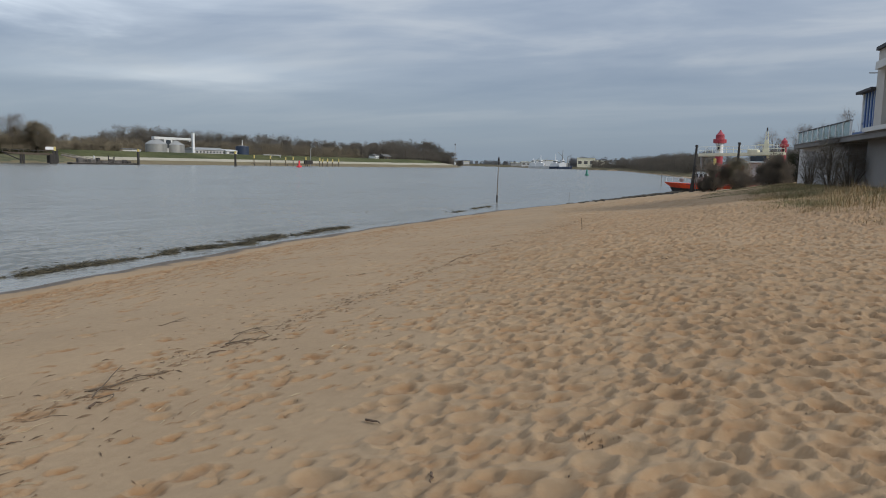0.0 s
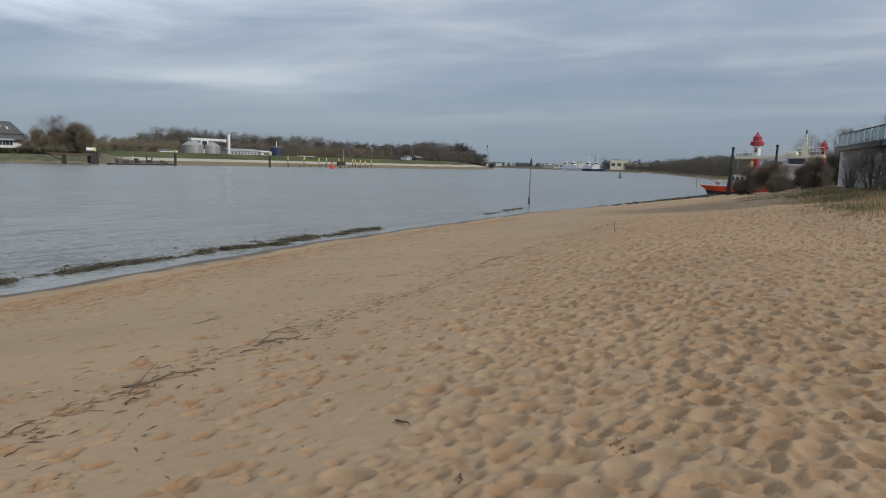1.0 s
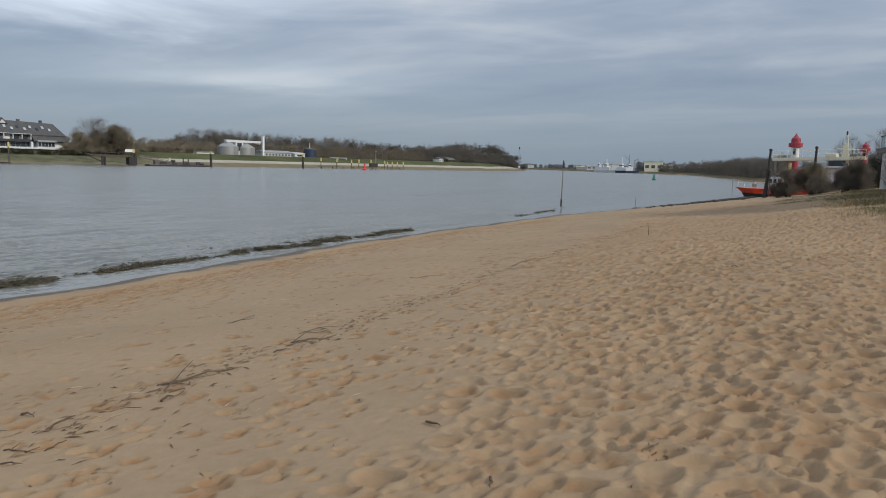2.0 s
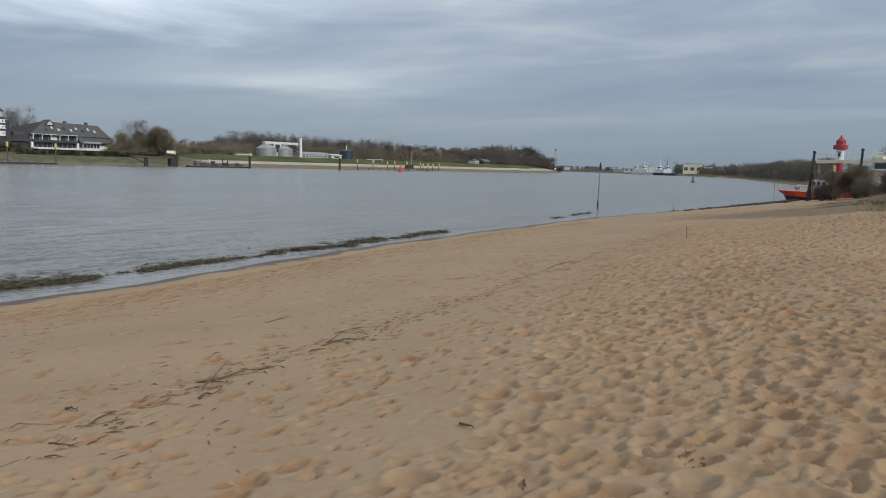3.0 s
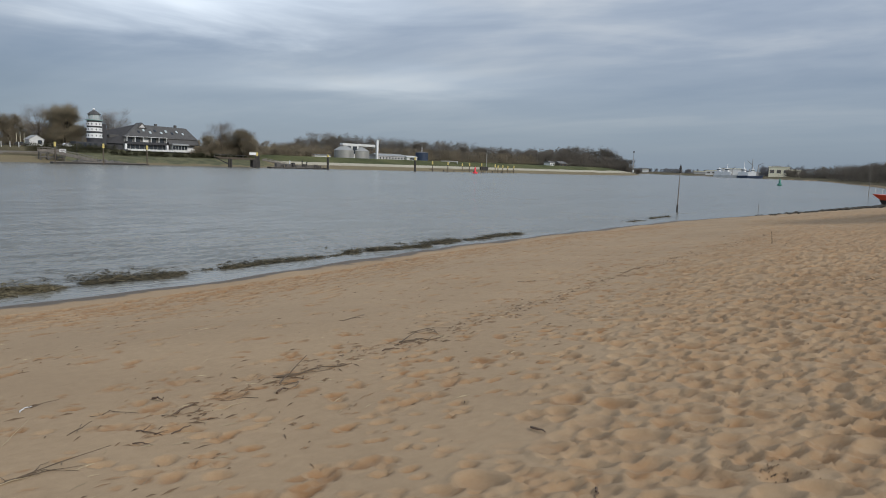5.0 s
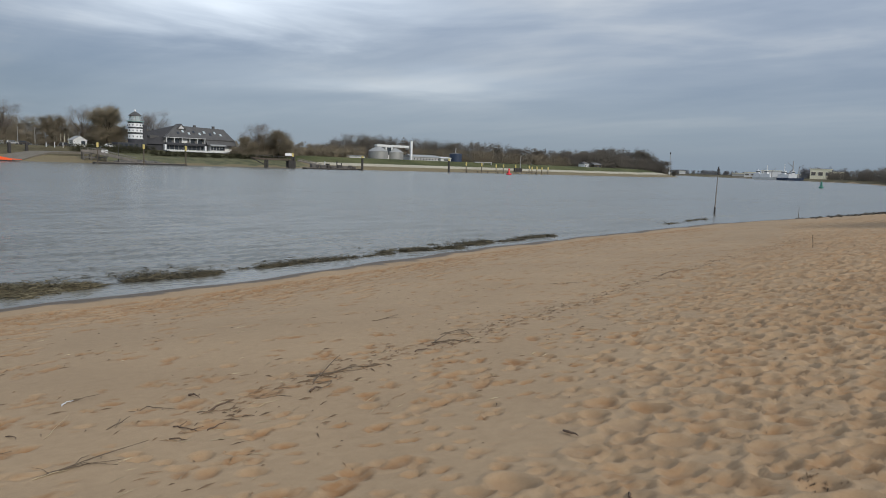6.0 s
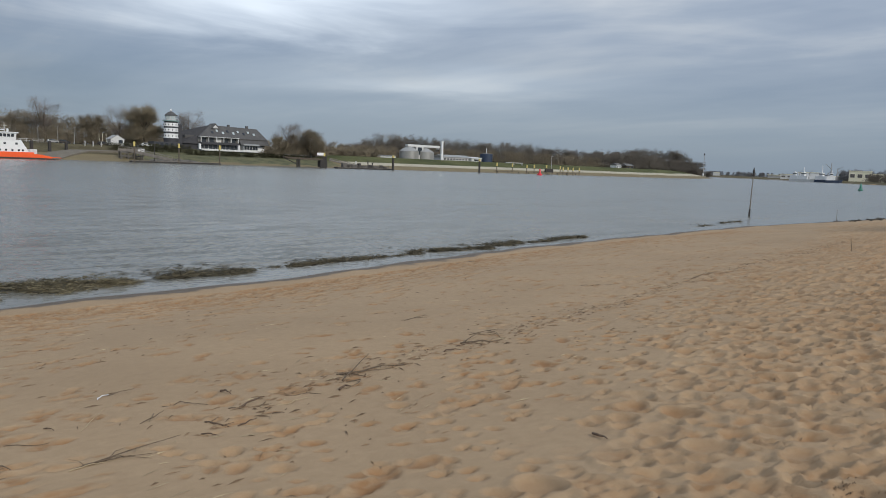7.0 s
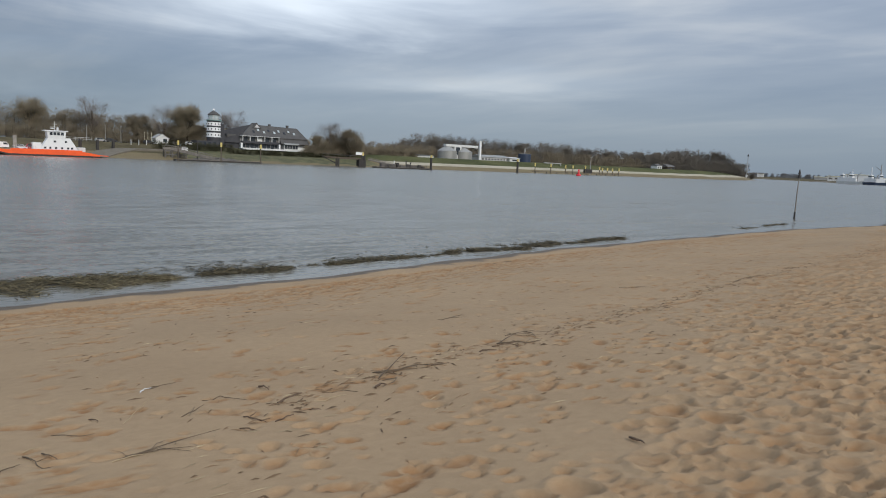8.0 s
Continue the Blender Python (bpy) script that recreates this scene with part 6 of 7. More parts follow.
    part("upper_wall", slab(Geo(), 23.2, 31.0, 0.15, 8.0, 9.25, 9.95), DARKWALL, ob, "dark upper storey")
    part("roof_edge", slab(Geo(), 22.25, 31.0, -0.2, 8.0, 9.95, 10.13), DARKWALL, ob, "dark roof edge")
    part("canopy", slab(Geo(), 23.0, 31.0, -0.35, 3.0, 8.85, 9.25), OFFWHITE, ob, "white projecting canopy")
    wall = part("lower_wall", slab(Geo(), 23.7, 31.0, 0.3, 8.0, 5.5, 8.85), BEIGE, ob)
    part("window", slab(Geo(), 24.3, 28.4, 0.2, 0.32, 5.85, 7.8), WINDOW, wall, "dark picture window")
    for u in (24.3, 26.4, 28.4):
        part("window_frame", slab(Geo(), u - 0.08, u + 0.08, 0.1, 0.3, 5.8, 7.85), DARKWALL, wall)
    part("balcony_edge", slab(Geo(), 22.6, 31.0, -0.62, 0.2, 5.57, 5.80), OFFWHITE, ob, "white balcony edge")
    part("lamp_bracket", slab(Geo(), 22.24, 22.31, -0.45, 0.0, 8.75, 8.80), GREY, ob)


def milky(name, base):
    m = bpy.data.materials.new(name)
    m.use_nodes = True
    b = m.node_tree.nodes["Principled BSDF"]
    b.inputs["Base Color"].default_value = (*base, 1)
    b.inputs["Roughness"].default_value = 0.12
    b.inputs["Transmission Weight"].default_value = 0.55
    b.inputs["IOR"].default_value = 1.2
    return m


RAILGLASS = milky("railing_glass", (0.34, 0.46, 0.46))
BEIGE = mat("beige_plaster", (0.50, 0.475, 0.44), 0.85, vary=0.08, scale=0.3, grain=9, bump=0.15)
BAYGLASS = mat("bay_blinds", (0.46, 0.53, 0.58), 0.25, vary=0.08, scale=0.5, grain=4, bump=0)
build_building()


# ---------- dune grass, revetment ----------
def grass_patch(name, seed, count, place, length, width, material, label, lean=0.5):
    rng = np.random.default_rng(seed)
    xy = place(rng, count)
    z = land(xy[:, 0], xy[:, 1])
    base = np.column_stack([xy, z - 0.02])
    n = len(base)
    a = rng.uniform(0, 2 * math.pi, n)
    way = np.stack([np.cos(a) * lean * rng.random(n), np.sin(a) * lean * rng.random(n), np.ones(n)], 1)
    way /= np.linalg.norm(way, axis=1, keepdims=True)
    ln = length * rng.uniform(0.4, 1.25, n)[:, None]
    side = np.stack([np.cos(a + 1.3), np.sin(a + 1.3), np.zeros(n)], 1) * width
    bend = np.stack([np.cos(a), np.sin(a), -0.5 * np.ones(n)], 1) * ln * 0.22
    m = base + way * ln * 0.6
    v = np.stack([base - side, base + side, m + side * 0.7, m - side * 0.7, base + way * ln + bend], 1).reshape(-1, 3)
    k = np.arange(n)[:, None] * 5
    f = np.concatenate([k + np.array([[0, 1, 2]]), k + np.array([[0, 2, 3]]), k + np.array([[3, 2, 4]])])
    ob = big_mesh(name, v, f, material)
    return tagged(ob, label, "grass", kind="stuff")


def tufts(x0, x1, y0, y1, n_tufts, spread, edge):
    def place(rng, count):
        cx, cy = rng.uniform(x0, x1, n_tufts), rng.uniform(y0, y1, n_tufts)
        keep = cx > edge(cy) + rng.normal(0, 0.5, n_tufts)
        cx, cy = cx[keep], cy[keep]
        k = rng.integers(0, len(cx), count)
        return np.column_stack([cx[k] + rng.normal(0, spread, count), cy[k] + rng.normal(0, spread, count)])
    return place


def dry_edge(y):
    return grass_edge(y) + np.interp(y, [20, 30, 45, 60, 75], [0.0, 0.9, 2.6, 4.2, 5.0])


grass_patch("dune_grass", 5, 9000, tufts(-4, 3, 22, 46, 120, 0.30, dry_edge), 0.22, 0.0045, DRY_GRASS, "straw-coloured dune grass tufts at the top of the beach", 1.1)
grass_patch("dune_grass", 6, 19000, tufts(-6, 3, 36, 72, 210, 0.45, dry_edge), 0.26, 0.0055, DRY_GRASS, "dry dune grass below the retaining wall", 1.1)
grass_patch("short_grass", 7, 19000, tufts(-14, -2, 46, 96, 330, 0.5, grass_edge), 0.10, 0.009, GREEN_GRASS, "short olive grass on the upper bank", 1.0)
grass_patch("short_grass", 10, 26000, tufts(-6, 3, 30, 66, 260, 0.5, dry_edge), 0.24, 0.006, GREEN_GRASS, "olive green grass among the dry tufts", 1.0)
grass_patch("tall_grass", 8, 700, tufts(-1.5, 2.5, 25, 44, 50, 0.14, dry_edge), 0.70, 0.006, DRY_GRASS, "tall dry stalks by the terrace", 0.6)


def build_revetment():
    ob = thing("revetment", pose(0, 0, 0), "dark stone revetment along the water's edge", "revetment", kind="structure")
    rng = np.random.default_rng(9)
    shapes = []
    for k in range(6):
        g = Geo()
        n = 7
        rings = []
        for z, r in ((-0.5, 0.7), (-0.1, 1.0), (0.3, 0.9), (0.55, 0.45)):
            rings.append([(r * rng.uniform(0.75, 1.15) * math.cos(2 * math.pi * i / n), r * rng.uniform(0.75, 1.15) * math.sin(2 * math.pi * i / n), z + rng.normal(0, 0.06)) for i in range(n)])
        g.loft(rings)
        shapes.append(mesh_object("stone", g, ROCK))
    made = 0
    for k in range(290):
        y = 62.5 + 46 * (k + rng.random()) / 290
        s = rng.uniform(0.07, 0.17) * (0.45 + min(1, (y - 62) / 25) * 0.75)
        x = float(near_edge(y)) + rng.normal(0.5, 0.4)
        src = shapes[k % 6]
        q = src if k < 6 else new("stone", src.data)
        q.parent = ob
        q.matrix_basis = Matrix.LocRotScale((x, y, gz(x, y) + s * 0.25), Euler((rng.normal(0, 0.3), rng.normal(0, 0.3), rng.uniform(0, 6))), (s * 1.3, s * 1.3, s))


# ---------- wrack and driftwood ----------
def reed_bank(name, seed, rows, count, label, length=0.5, width=0.011, per_metre=2.6, material=None):
    """Matted broken reeds floating off the water's edge, along rows of (x, y, half width, height)."""
    rng = np.random.default_rng(seed)
    r = np.array(rows, float)
    seg = np.hypot(np.diff(r[:, 0]), np.diff(r[:, 1]))
    s = np.concatenate([[0], np.cumsum(seg)])
    lumps = rng.uniform(0, s[-1], max(6, int(s[-1] * per_metre)))
    lump_h, lump_w = rng.uniform(0.25, 1.0, len(lumps)) ** 1.5 * 1.6, rng.normal(0, 0.40, len(lumps))
    pick = (len(lumps) * rng.random(count) ** 1.4).astype(int)
    u = np.clip(lumps[pick] + rng.normal(0, 0.16, count), 0, s[-1])
    x, y, hw, hh = (np.interp(u, s, r[:, k]) for k in range(4))
    w = lump_w[pick] + rng.normal(0, 0.26, count)
    hh = hh * lump_h[pick] * (1.0 if material else 0.62)
    loose = rng.random(count) < (0.04 if material else 0.07)
    w = np.where(loose, w - rng.exponential(0.45, count) / np.maximum(hw, 0.3), w)
    hh = np.where(loose, 0.02, hh)
    base = np.stack([x + w * hw, y + rng.normal(0, 0.08, count), 0.01 + hh * np.exp(-w * w * 2.2) * rng.random(count)], 1)
    a = rng.normal(1.75, 0.75, count) + math.pi * rng.integers(0, 2, count)
    way = np.stack([np.cos(a), np.sin(a), rng.normal(0.03, 0.10, count)], 1)
    spiky = rng.random(count) < 0.14
    way[spiky, 2] += rng.uniform(0.15, 0.6, spiky.sum())
    way /= np.linalg.norm(way, axis=1, keepdims=True)
    ln = length * rng.uniform(0.3, 1.2, count)[:, None]
    side = np.cross(way, rng.normal(size=(count, 3)))
    side /= np.linalg.norm(side, axis=1, keepdims=True)
    side *= width * rng.uniform(0.5, 1.6, count)[:, None]
    tip = base + way * ln
    tip[:, 2] = np.maximum(tip[:, 2], 0.004)
    up = np.cross(side, way)
    v = np.stack([base - side, base + side, base + up * 0.7, tip], 1).reshape(-1, 3)
    k = np.arange(count)[:, None] * 4
    f = np.concatenate([k + np.array([t]) for t in ([0, 1, 3], [1, 2, 3], [2, 0, 3])])
    ob = big_mesh(name, v, f, material or REED)
    return tagged(ob, label, "reed wrack", kind="stuff")


reed_bank("reed_wrack", 1, [(-20.2, -3, 1.1, 0.13), (-19.9, 2.4, 1.0, 0.144), (-19.55, 3.8, 0.85, 0.16), (-19.56, 4.6, 0.75, 0.15), (-19.6, 5.3, 0.45, 0.11), (-19.45, 5.9, 0.36, 0.09), (-19.5, 6.35, 0.14, 0.04)], 13000, "thick mat of broken reeds floating off the beach", 0.34, per_metre=8, material=REED_PALE)
reed_bank("reed_wrack", 2, [(-19.8, 7.25, 0.26, 0.06), (-19.86, 8.0, 0.42, 0.12), (-19.89, 9.0, 0.36, 0.12), (-20.0, 9.9, 0.26, 0.09), (-20.05, 10.2, 0.14, 0.03)], 3400, "mat of broken reeds at the water's edge", 0.32, per_metre=5)
reed_bank("reed_wrack", 3, [(-20.25, 11.4, 0.14, 0.03), (-20.4, 12.2, 0.22, 0.06), (-20.62, 13.4, 0.26, 0.09), (-20.85, 14.75, 0.34, 0.11), (-20.8, 15.6, 0.22, 0.07)], 2500, "thin ragged string of broken reeds on the water", 0.3, per_metre=4)
reed_bank("reed_wrack", 4, [(-21.1, 16.8, 0.26, 0.05), (-21.28, 17.7, 0.46, 0.12), (-21.35, 19.0, 0.40, 0.12), (-21.4, 20.1, 0.36, 0.10), (-21.3, 21.4, 0.20, 0.06)], 2900, "ragged mat of broken reeds along the shallows", 0.3, per_metre=4.5)
reed_bank("reed_wrack", 12, [(-21.78, 22.0, 0.22, 0.06), (-21.9, 22.8, 0.34, 0.10), (-22.33, 24.3, 0.46, 0.13), (-22.3, 25.4, 0.30, 0.09), (-22.2, 26.6, 0.16, 0.05)], 2200, "dark ragged mat of reeds farther along", 0.32, per_metre=4)
reed_bank("reed_wrack", 5, [(-22.68, 27.3, 0.22, 0.05), (-22.75, 28.6, 0.34, 0.10), (-22.7, 29.9, 0.16, 0.05)], 1100, "small dark heap of reeds at the water's edge", 0.4, per_metre=3.6)
reed_bank("reed_wrack", 13, [(-20.2, 10.3, 0.12, 0.02), (-20.33, 11.1, 0.12, 0.02)], 60, "loose reed scraps between two mats", 0.2, per_metre=5)
reed_bank("reed_wrack", 14, [(-20.87, 15.9, 0.12, 0.03), (-20.97, 16.6, 0.12, 0.03)], 90, "small reed scraps between two longer mats", 0.24, per_metre=4)
reed_bank("reed_wrack", 9, [(-23.1, 20.4, 0.12, 0.03), (-22.6, 21.4, 0.12, 0.03), (-22.2, 23.3, 0.12, 0.03)], 170, "few dark reed scraps drifting farther out", 0.3, per_metre=2.2)
reed_bank("reed_wrack", 6, [(-24.42, 43.4, 0.10, 0.012), (-24.95, 46.4, 0.12, 0.012)], 90, "small string of reeds near the beacon", 0.5, 0.014)
reed_bank("reed_wrack", 7, [(-25.42, 48.6, 0.16, 0.03), (-25.72, 50.5, 0.18, 0.03), (-25.98, 52.8, 0.10, 0.02)], 200, "dark mat of reeds near the beacon", 0.5, 0.014)
reed_bank("reed_flotsam", 8, [(-21.32, 4, 0.63, 0.012), (-21.12, 9, 0.63, 0.012), (-21.12, 13, 0.49, 0.012), (-21.92, 18, 0.42, 0.012)], 260, "loose reed stalks floating on the water", 0.22, 0.008)



def beach_z(x, y):
    """Height of the trodden sand itself."""
    hit, place, *_ = ground.ray_cast((x, y, 6.0), (0, 0, -1))
    return place.z if hit else gz(x, y)


def wiggle(rng, pts, r, n=7):
    """Points along a bent line, with the small crooks that a real twig has."""
    p = np.array(pts, float)
    s = np.concatenate([[0], np.cumsum(np.linalg.norm(np.diff(p, axis=0), axis=1))])
    u = np.linspace(0, s[-1], n)
    q = np.stack([np.interp(u, s, p[:, k]) for k in range(3)], 1)
    q[1:-1, :2] += rng.normal(0, min(0.9 * r, 0.02 * s[-1] + 0.4 * r), (n - 2, 2))
    q[1:-1, 2] += np.abs(rng.normal(0, 0.25 * r, n - 2))
    return q


def stick(pts, r, material, label, category="stick", group="driftwood on the beach", side=()):
    """A crooked branch lying on the sand through points of (x, y, height over the sand), with side twigs."""
    r *= 0.46
    rng = np.random.default_rng(int(abs(pts[0][0]) * 1000 + abs(pts[0][1]) * 77))
    p0 = pts[0]
    z0 = beach_z(p0[0], p0[1])
    ob = thing("driftwood", pose(p0[0], p0[1], z0), label, category, group)

    rigid = math.hypot(pts[-1][0] - p0[0], pts[-1][1] - p0[1]) < 0.3
    z1 = beach_z(pts[-1][0], pts[-1][1])

    def lay(line, rad, n):
        q = wiggle(rng, line, rad, n)
        if rigid:
            return [(x - p0[0], y - p0[1], (z1 - z0) * k / (n - 1) + h + rad * 0.7) for k, (x, y, h) in enumerate(q)]
        return [(x - p0[0], y - p0[1], beach_z(x, y) - z0 + h + rad * 0.7) for x, y, h in q]

    n = 7
    part("branch", Geo().tube(lay(pts, r, n), [r * (0.7 if i == 0 else 1.05 - 0.7 * i / (n - 1)) * rng.uniform(0.8, 1.15) for i in range(n)], 7), material, ob)
    for sp in side:
        part("twig", Geo().tube(lay(sp, r * 0.5, 6), [r * (0.6 - 0.07 * i) for i in range(6)], 5), material, ob)
    length = math.hypot(pts[-1][0] - p0[0], pts[-1][1] - p0[1])
    if length > 0.35 and material is not STRAW:
        for k in range(2):
            u, a = rng.uniform(0.1, 0.95), rng.uniform(0, 6.28)
            bx, by = p0[0] + (pts[-1][0] - p0[0]) * u, p0[1] + (pts[-1][1] - p0[1]) * u
            ln = length * rng.uniform(0.12, 0.3)
            part("twig", Geo().tube(lay([(bx, by, 0.005), (bx + math.cos(a) * ln, by + math.sin(a) * ln, 0.02 * rng.random())], r * 0.35, 5), [r * (0.42 - 0.06 * i) for i in range(5)], 5), material, ob)
    return ob


stick([(-6.03, 4.03, 0.0), (-6.26, 4.35, 0.04), (-6.52, 4.71, 0.09)], 0.019, DRIFT, "straight dark stick leaning out of the sand")
stick([(-6.28, 4.12, 0.0), (-6.18, 4.36, 0.02), (-6.17, 4.64, 0.02), (-6.11, 4.92, 0.0)], 0.022, DRIFT, "matted brown branch beside the leaning stick", side=([(-6.22, 4.2, 0), (-6.10, 4.45, 0.02), (-6.09, 4.7, 0)], [(-6.26, 4.15, 0), (-6.12, 4.2, 0.02), (-6.0, 4.3, 0)]))
stick([(-5.94, 4.02, 0.0), (-5.87, 4.16, 0.02), (-5.78, 4.05, 0.02), (-5.73, 3.88, 0.0)], 0.014, DRIFT, "crooked thin twig curled on the sand")
stick([(-5.73, 3.80, 0), (-5.77, 3.87, 0.01), (-5.76, 3.95, 0)], 0.034, BARKBIT, "small dark knot of driftwood")
stick([(-6.51, 6.11, 0), (-6.36, 6.32, 0.02), (-6.27, 6.66, 0.01)], 0.026, DRIFT, "thick dark branch among matted twigs", side=([(-6.5, 6.12, 0), (-6.74, 6.63, 0.03), (-6.64, 6.92, 0.01)],))
stick([(-6.87, 6.60, 0), (-6.81, 6.95, 0.03), (-6.69, 7.30, 0.0)], 0.014, DRIFT, "thin bent twig in the matted heap")
stick([(-6.98, 7.06, 0), (-6.6, 6.85, 0.03), (-6.33, 6.68, 0.0)], 0.013, DRIFT, "crooked twig across the matted heap")
stick([(-6.29, 5.64, 0), (-6.25, 5.75, 0.02), (-6.23, 5.86, 0.0)], 0.026, BARKBIT, "dark strip of bark below the heap")
stick([(-6.42, 5.95, 0), (-6.36, 6.1, 0.02), (-6.30, 6.3, 0.0)], 0.018, BARKBIT, "short broken twig beside the heap")
stick([(-3.13, 4.33, 0.005), (-3.06, 4.31, 0.012), (-2.95, 4.26, 0.008)], 0.028, BARKBIT, "short thick dark stick on the sand")
stick([(-5.73, 3.13, 0), (-5.71, 3.3, 0.01), (-5.70, 3.47, 0.01)], 0.010, STRAW, "straight pale reed stalk")
stick([(-5.96, 3.40, 0), (-5.88, 3.52, 0.01), (-5.75, 3.61, 0.0)], 0.013, DRIFT, "thin bent brown twig", side=([(-5.88, 3.5, 0), (-5.95, 3.6, 0.02)],))
stick([(-5.51, 2.96, 0), (-5.48, 3.0, 0.01), (-5.45, 3.05, 0.0)], 0.013, BARKBIT, "small dark sliver of bark")
stick([(-5.22, 1.31, 0.0), (-5.27, 1.56, 0.02), (-5.32, 1.82, 0.03), (-5.39, 2.11, 0.03)], 0.012, DRIFT, "long thin dark stick", side=([(-5.27, 1.44, 0), (-5.26, 1.6, 0.02), (-5.09, 1.78, 0)], [(-5.29, 1.6, 0), (-5.2, 1.72, 0.01), (-5.18, 1.85, 0)], [(-5.26, 1.52, 0), (-5.38, 1.62, 0.02), (-5.45, 1.7, 0)]))
stick([(-5.24, 1.36, 0.0), (-5.24, 1.5, 0.01), (-5.25, 1.68, 0.0)], 0.014, DRIFT, "matted brown twig under the long stick")
stick([(-5.20, 1.26, 0.0), (-5.22, 1.4, 0.01), (-5.23, 1.5, 0.0)], 0.010, STRAW, "pale stalk beside the long stick")
stick([(-5.68, 2.43, 0.0), (-5.55, 2.47, 0.02), (-5.43, 2.54, 0.0)], 0.017, BARKBIT, "dark flake of bark with splinters", side=([(-5.62, 2.44, 0), (-5.66, 2.54, 0.03)], [(-5.52, 2.48, 0), (-5.48, 2.6, 0.02)]))
stick([(-5.38, 2.27, 0.0), (-5.31, 2.32, 0.01), (-5.24, 2.36, 0.0)], 0.016, BARKBIT, "dark crumbling strip of bark")
stick([(-5.37, 2.58, 0.0), (-5.41, 2.69, 0.01), (-5.44, 2.78, 0.01)], 0.016, BARKBIT, "small dark flake of bark")
stick([(-5.88, 2.84, 0.0), (-5.95, 2.99, 0.02), (-5.99, 3.14, 0.02)], 0.024, BARKBIT, "dark curved piece of bark")
stick([(-5.94, 2.76, 0.0), (-5.88, 2.80, 0.01), (-5.81, 2.84, 0.0)], 0.010, DRIFT, "thin splinter beside the bark")
stick([(-7.19, 2.10, 0.01), (-7.22, 2.22, 0.02), (-7.25, 2.37, 0.02)], 0.011, DRIFT, "thin stick with a bleached end")
stick([(-7.15, 2.00, 0.0), (-7.22, 2.07, 0.012), (-7.25, 2.13, 0.006)], 0.018, LIGHTPLASTER, "small off-white scrap on the sand", "litter", "litter on the beach")
stick([(-6.55, 2.96, 0.0), (-6.46, 2.98, 0.02), (-6.37, 2.98, 0.0)], 0.026, BARKBIT, "small dark lump of bark")
stick([(-6.03, 2.02, 0), (-6.08, 2.14, 0.02), (-6.18, 2.27, 0.03)], 0.012, DRIFT, "thin forked brown twig", side=([(-6.22, 2.2, 0), (-6.1, 2.14, 0.02), (-6.0, 2.07, 0)],))
stick([(-6.47, 2.36, 0), (-6.44, 2.52, 0.01), (-6.16, 2.67, 0.0)], 0.011, DRIFT, "long thin twig over a sand mound", side=([(-6.3, 2.6, 0), (-6.2, 2.56, 0.02)],))
stick([(-6.15, 1.58, 0), (-6.31, 1.72, 0.04), (-6.53, 1.90, 0.08)], 0.008, STRAW, "thin straw leaning on the sand")
stick([(-6.18, 1.05, 0), (-6.08, 1.19, 0.01), (-6.07, 1.34, 0.0)], 0.009, DRIFT, "thin brown stalk lying flat")
stick([(-6.48, 1.39, 0), (-6.42, 1.42, 0.01), (-6.34, 1.43, 0.0)], 0.014, BARKBIT, "tiny dark flake of bark")
stick([(-5.74, 0.79, 0), (-5.58, 0.84, 0.01), (-5.43, 0.85, 0.0), (-5.41, 0.93, 0.0)], 0.012, DRIFT, "curved thin brown twig", side=([(-5.55, 0.85, 0), (-5.5, 0.93, 0.02)],))
stick([(-5.73, 0.91, 0), (-5.6, 0.95, 0.01), (-5.49, 0.97, 0.0)], 0.012, DRIFT, "short dark twig beside the curved one")
stick([(-5.42, 0.58, 0), (-5.45, 0.66, 0.02), (-5.49, 0.74, 0.02)], 0.013, DRIFT, "thin dark stick lying flat")
stick([(-5.87, 0.81, 0), (-5.89, 0.86, 0.01), (-5.91, 0.92, 0.0)], 0.009, STRAW, "short straw on the sand")
stick([(-8.58, 6.85, 0), (-8.7, 7.2, 0.01), (-8.86, 7.55, 0.01)], 0.011, DRIFT, "thin dark stick near the water line", side=([(-8.7, 7.15, 0), (-8.5, 7.3, 0.02)],))
stick([(-9.75, 12.7, 0), (-9.5, 12.98, 0.02), (-9.22, 13.22, 0.0)], 0.011, DRIFT, "thin stick far along the beach")
stick([(-8.27, 14.59, 0), (-8.35, 15.4, 0.03), (-8.43, 16.2, 0.0)], 0.018, DRIFT, "dark branch far along the beach")
stick([(-3.32, 13.99, 0.0), (-3.2, 14.1, 0.03), (-3.11, 14.24, 0.0)], 0.03, BARKBIT, "dark lump of bark far up the beach")
stick([(-2.10, 3.57, 0.0), (-2.07, 3.53, 0.008), (-2.04, 3.47, 0.0)], 0.020, BARKBIT, "dark chip of wood in a footprint")


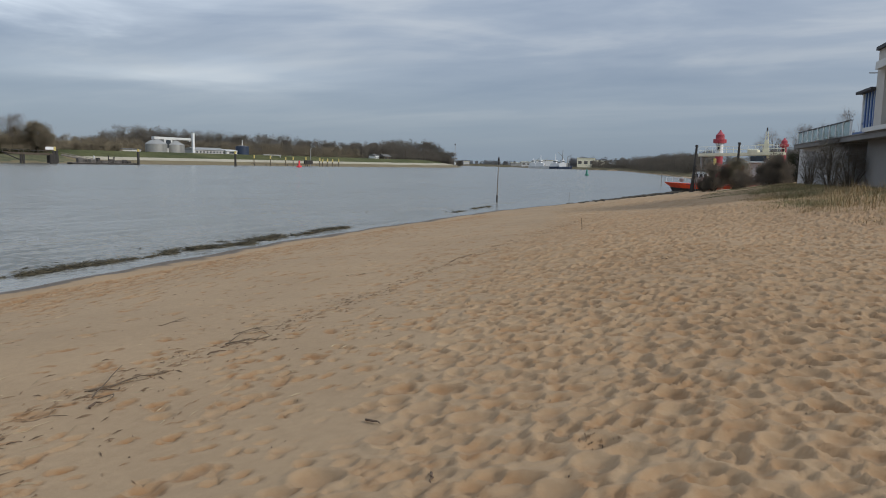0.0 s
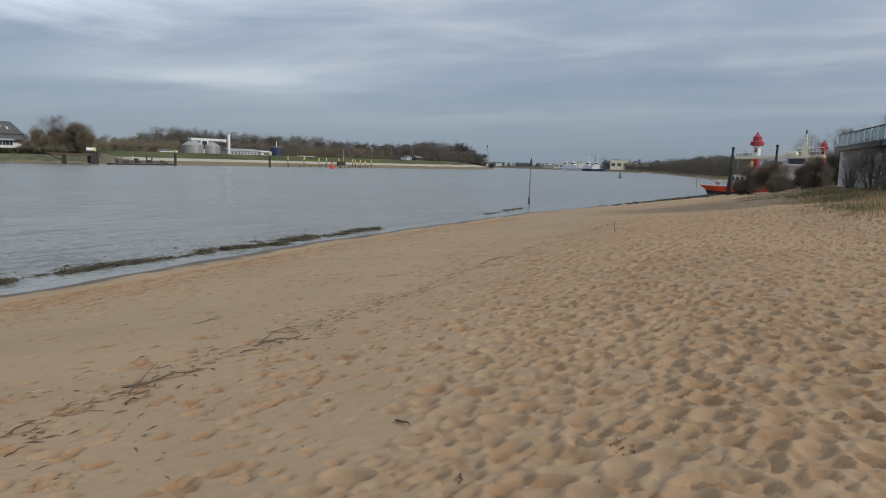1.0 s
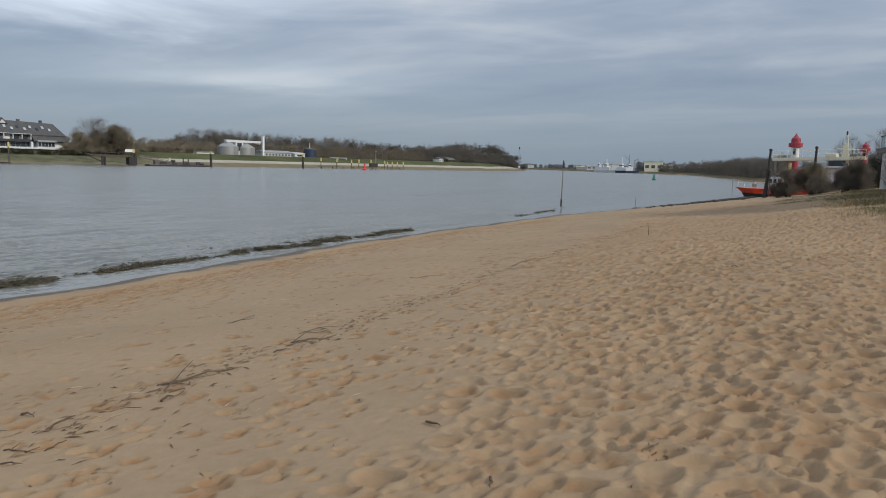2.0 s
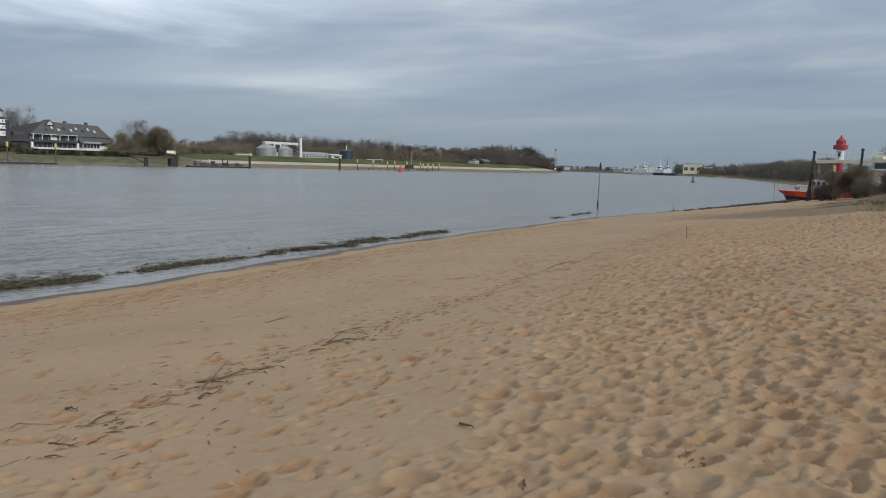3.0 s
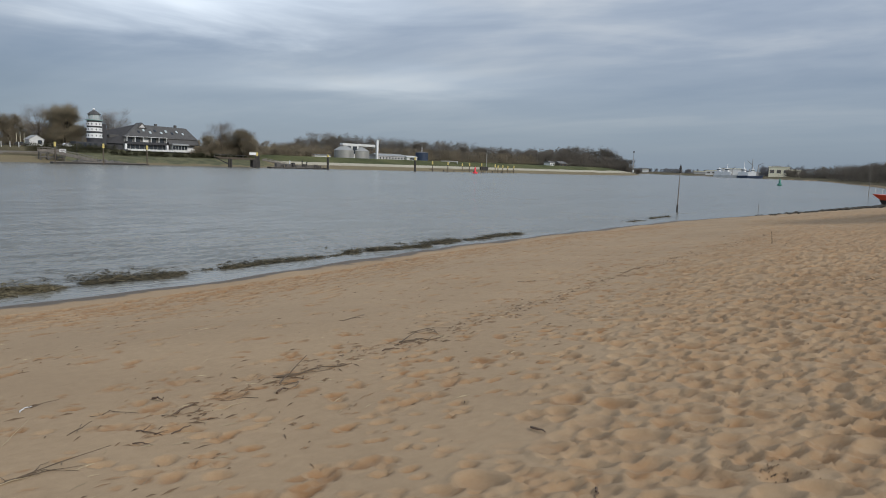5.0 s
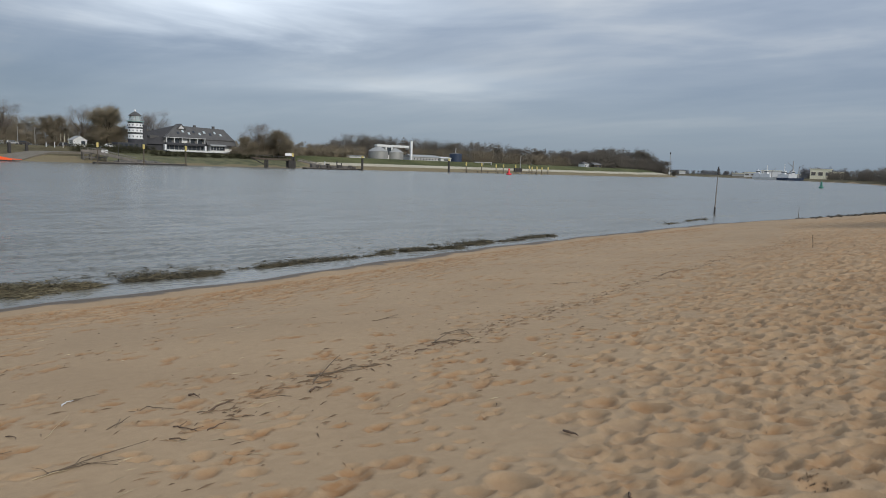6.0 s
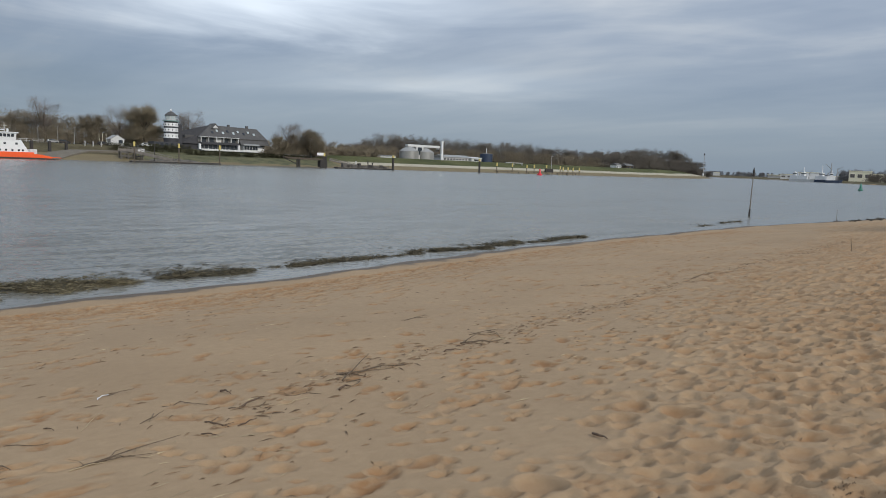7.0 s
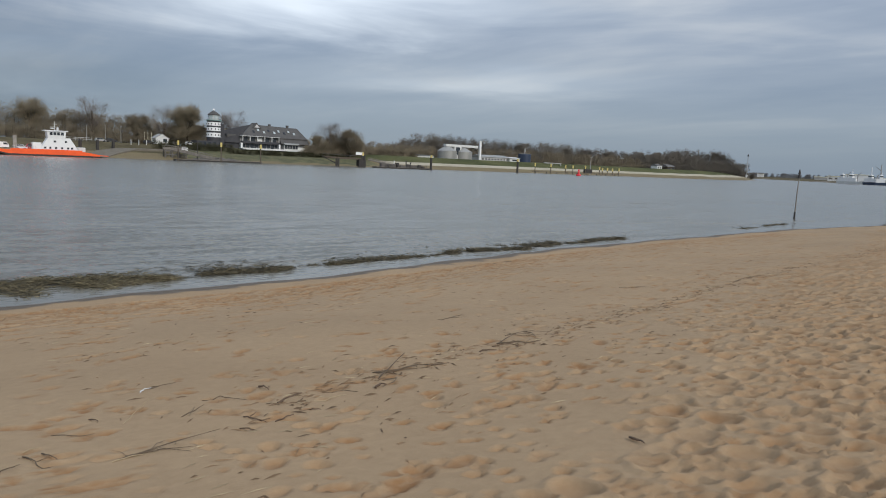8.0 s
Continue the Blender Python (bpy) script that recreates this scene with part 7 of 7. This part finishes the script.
def litter_of_bits(name, seed, count, place, length, width, material, label):
    """Loose bits of straw, bark and reed lying flat on the sand, past counting."""
    rng = np.random.default_rng(seed)
    V, F = [], []
    for k in range(count):
        x, y = place(rng)
        a = rng.normal(1.75, 0.5)
        ln, w = length * rng.uniform(0.3, 1.4), width * rng.uniform(0.6, 1.5)
        dx, dy = math.cos(a) * ln / 2, math.sin(a) * ln / 2
        z0, z1 = beach_z(x - dx, y - dy) + 0.004, beach_z(x + dx, y + dy) + 0.004
        zm = max((z0 + z1) / 2, beach_z(x, y) + 0.004) + 0.006
        sx, sy = -math.sin(a) * w, math.cos(a) * w
        b = len(V)
        V += [(x - dx, y - dy, z0), (x - sx, y - sy, zm - 0.004), (x + sx, y + sy, zm - 0.004), (x + dx, y + dy, z1), (x, y, zm + w)]
        F += [(b, b + 1, b + 4), (b + 1, b + 3, b + 4), (b + 3, b + 2, b + 4), (b + 2, b, b + 4)]
    ob = big_mesh(name, np.array(V), np.array(F), material)
    return tagged(ob, label, "flotsam", kind="stuff")


def strand(lo, hi, ymax):
    """Along old high-water lines between lo and hi metres from the edge."""
    lines = [2.6, 5.2, 8.0, 10.6, 12.0, 12.9]
    def place(rng):
        y = 1.6 + ymax * rng.random() ** 1.3
        c = lines[rng.integers(0, len(lines))]
        return float(near_edge(y)) + min(hi, max(lo, c + rng.normal(0, 0.5) + 0.25 * math.sin(y * 0.9 + c))), y
    return place


litter_of_bits("flotsam", 31, 850, strand(2, 15, 26), 0.13, 0.0048, WRACK, "brown bits of twig and bark along the old water lines")
litter_of_bits("flotsam", 32, 300, strand(2, 15, 24), 0.2, 0.003, STRAW, "pale straw bits along the old water lines")


def strandline(rng):
    """The wrack left by the last high water, at the foot of the trodden sand."""
    y = 2.8 + 25 * rng.random() ** 1.15
    x = np.interp(y, [0, 1.8, 3.2, 4.4, 5.7, 6.8, 8.6, 12.6, 17.6, 30], [-5.2, -5.4, -5.84, -6.2, -6.4, -6.4, -6.95, -7.95, -8.42, -10.0])
    return float(x) + rng.normal(0, 0.16) + 0.12 * math.sin(y * 3.1), y


litter_of_bits("strand_wrack", 35, 750, strandline, 0.13, 0.0062, WRACK, "brown twigs and reed bits along the strand line")
litter_of_bits("strand_wrack", 36, 150, strandline, 0.15, 0.003, STRAW, "pale reed stalks along the strand line")
litter_of_bits("flotsam", 33, 45, lambda rng: (-1.32 + rng.normal(0, 0.10), 4.33 + rng.normal(0, 0.07)), 0.024, 0.004, WRACK, "dark crumbs in a trodden hollow")
litter_of_bits("flotsam", 34, 160, lambda rng: (rng.uniform(-9, 0.5), 3 + 16 * rng.random()), 0.04, 0.004, BARKBIT, "scattered dark crumbs on the trodden sand")

build_revetment()
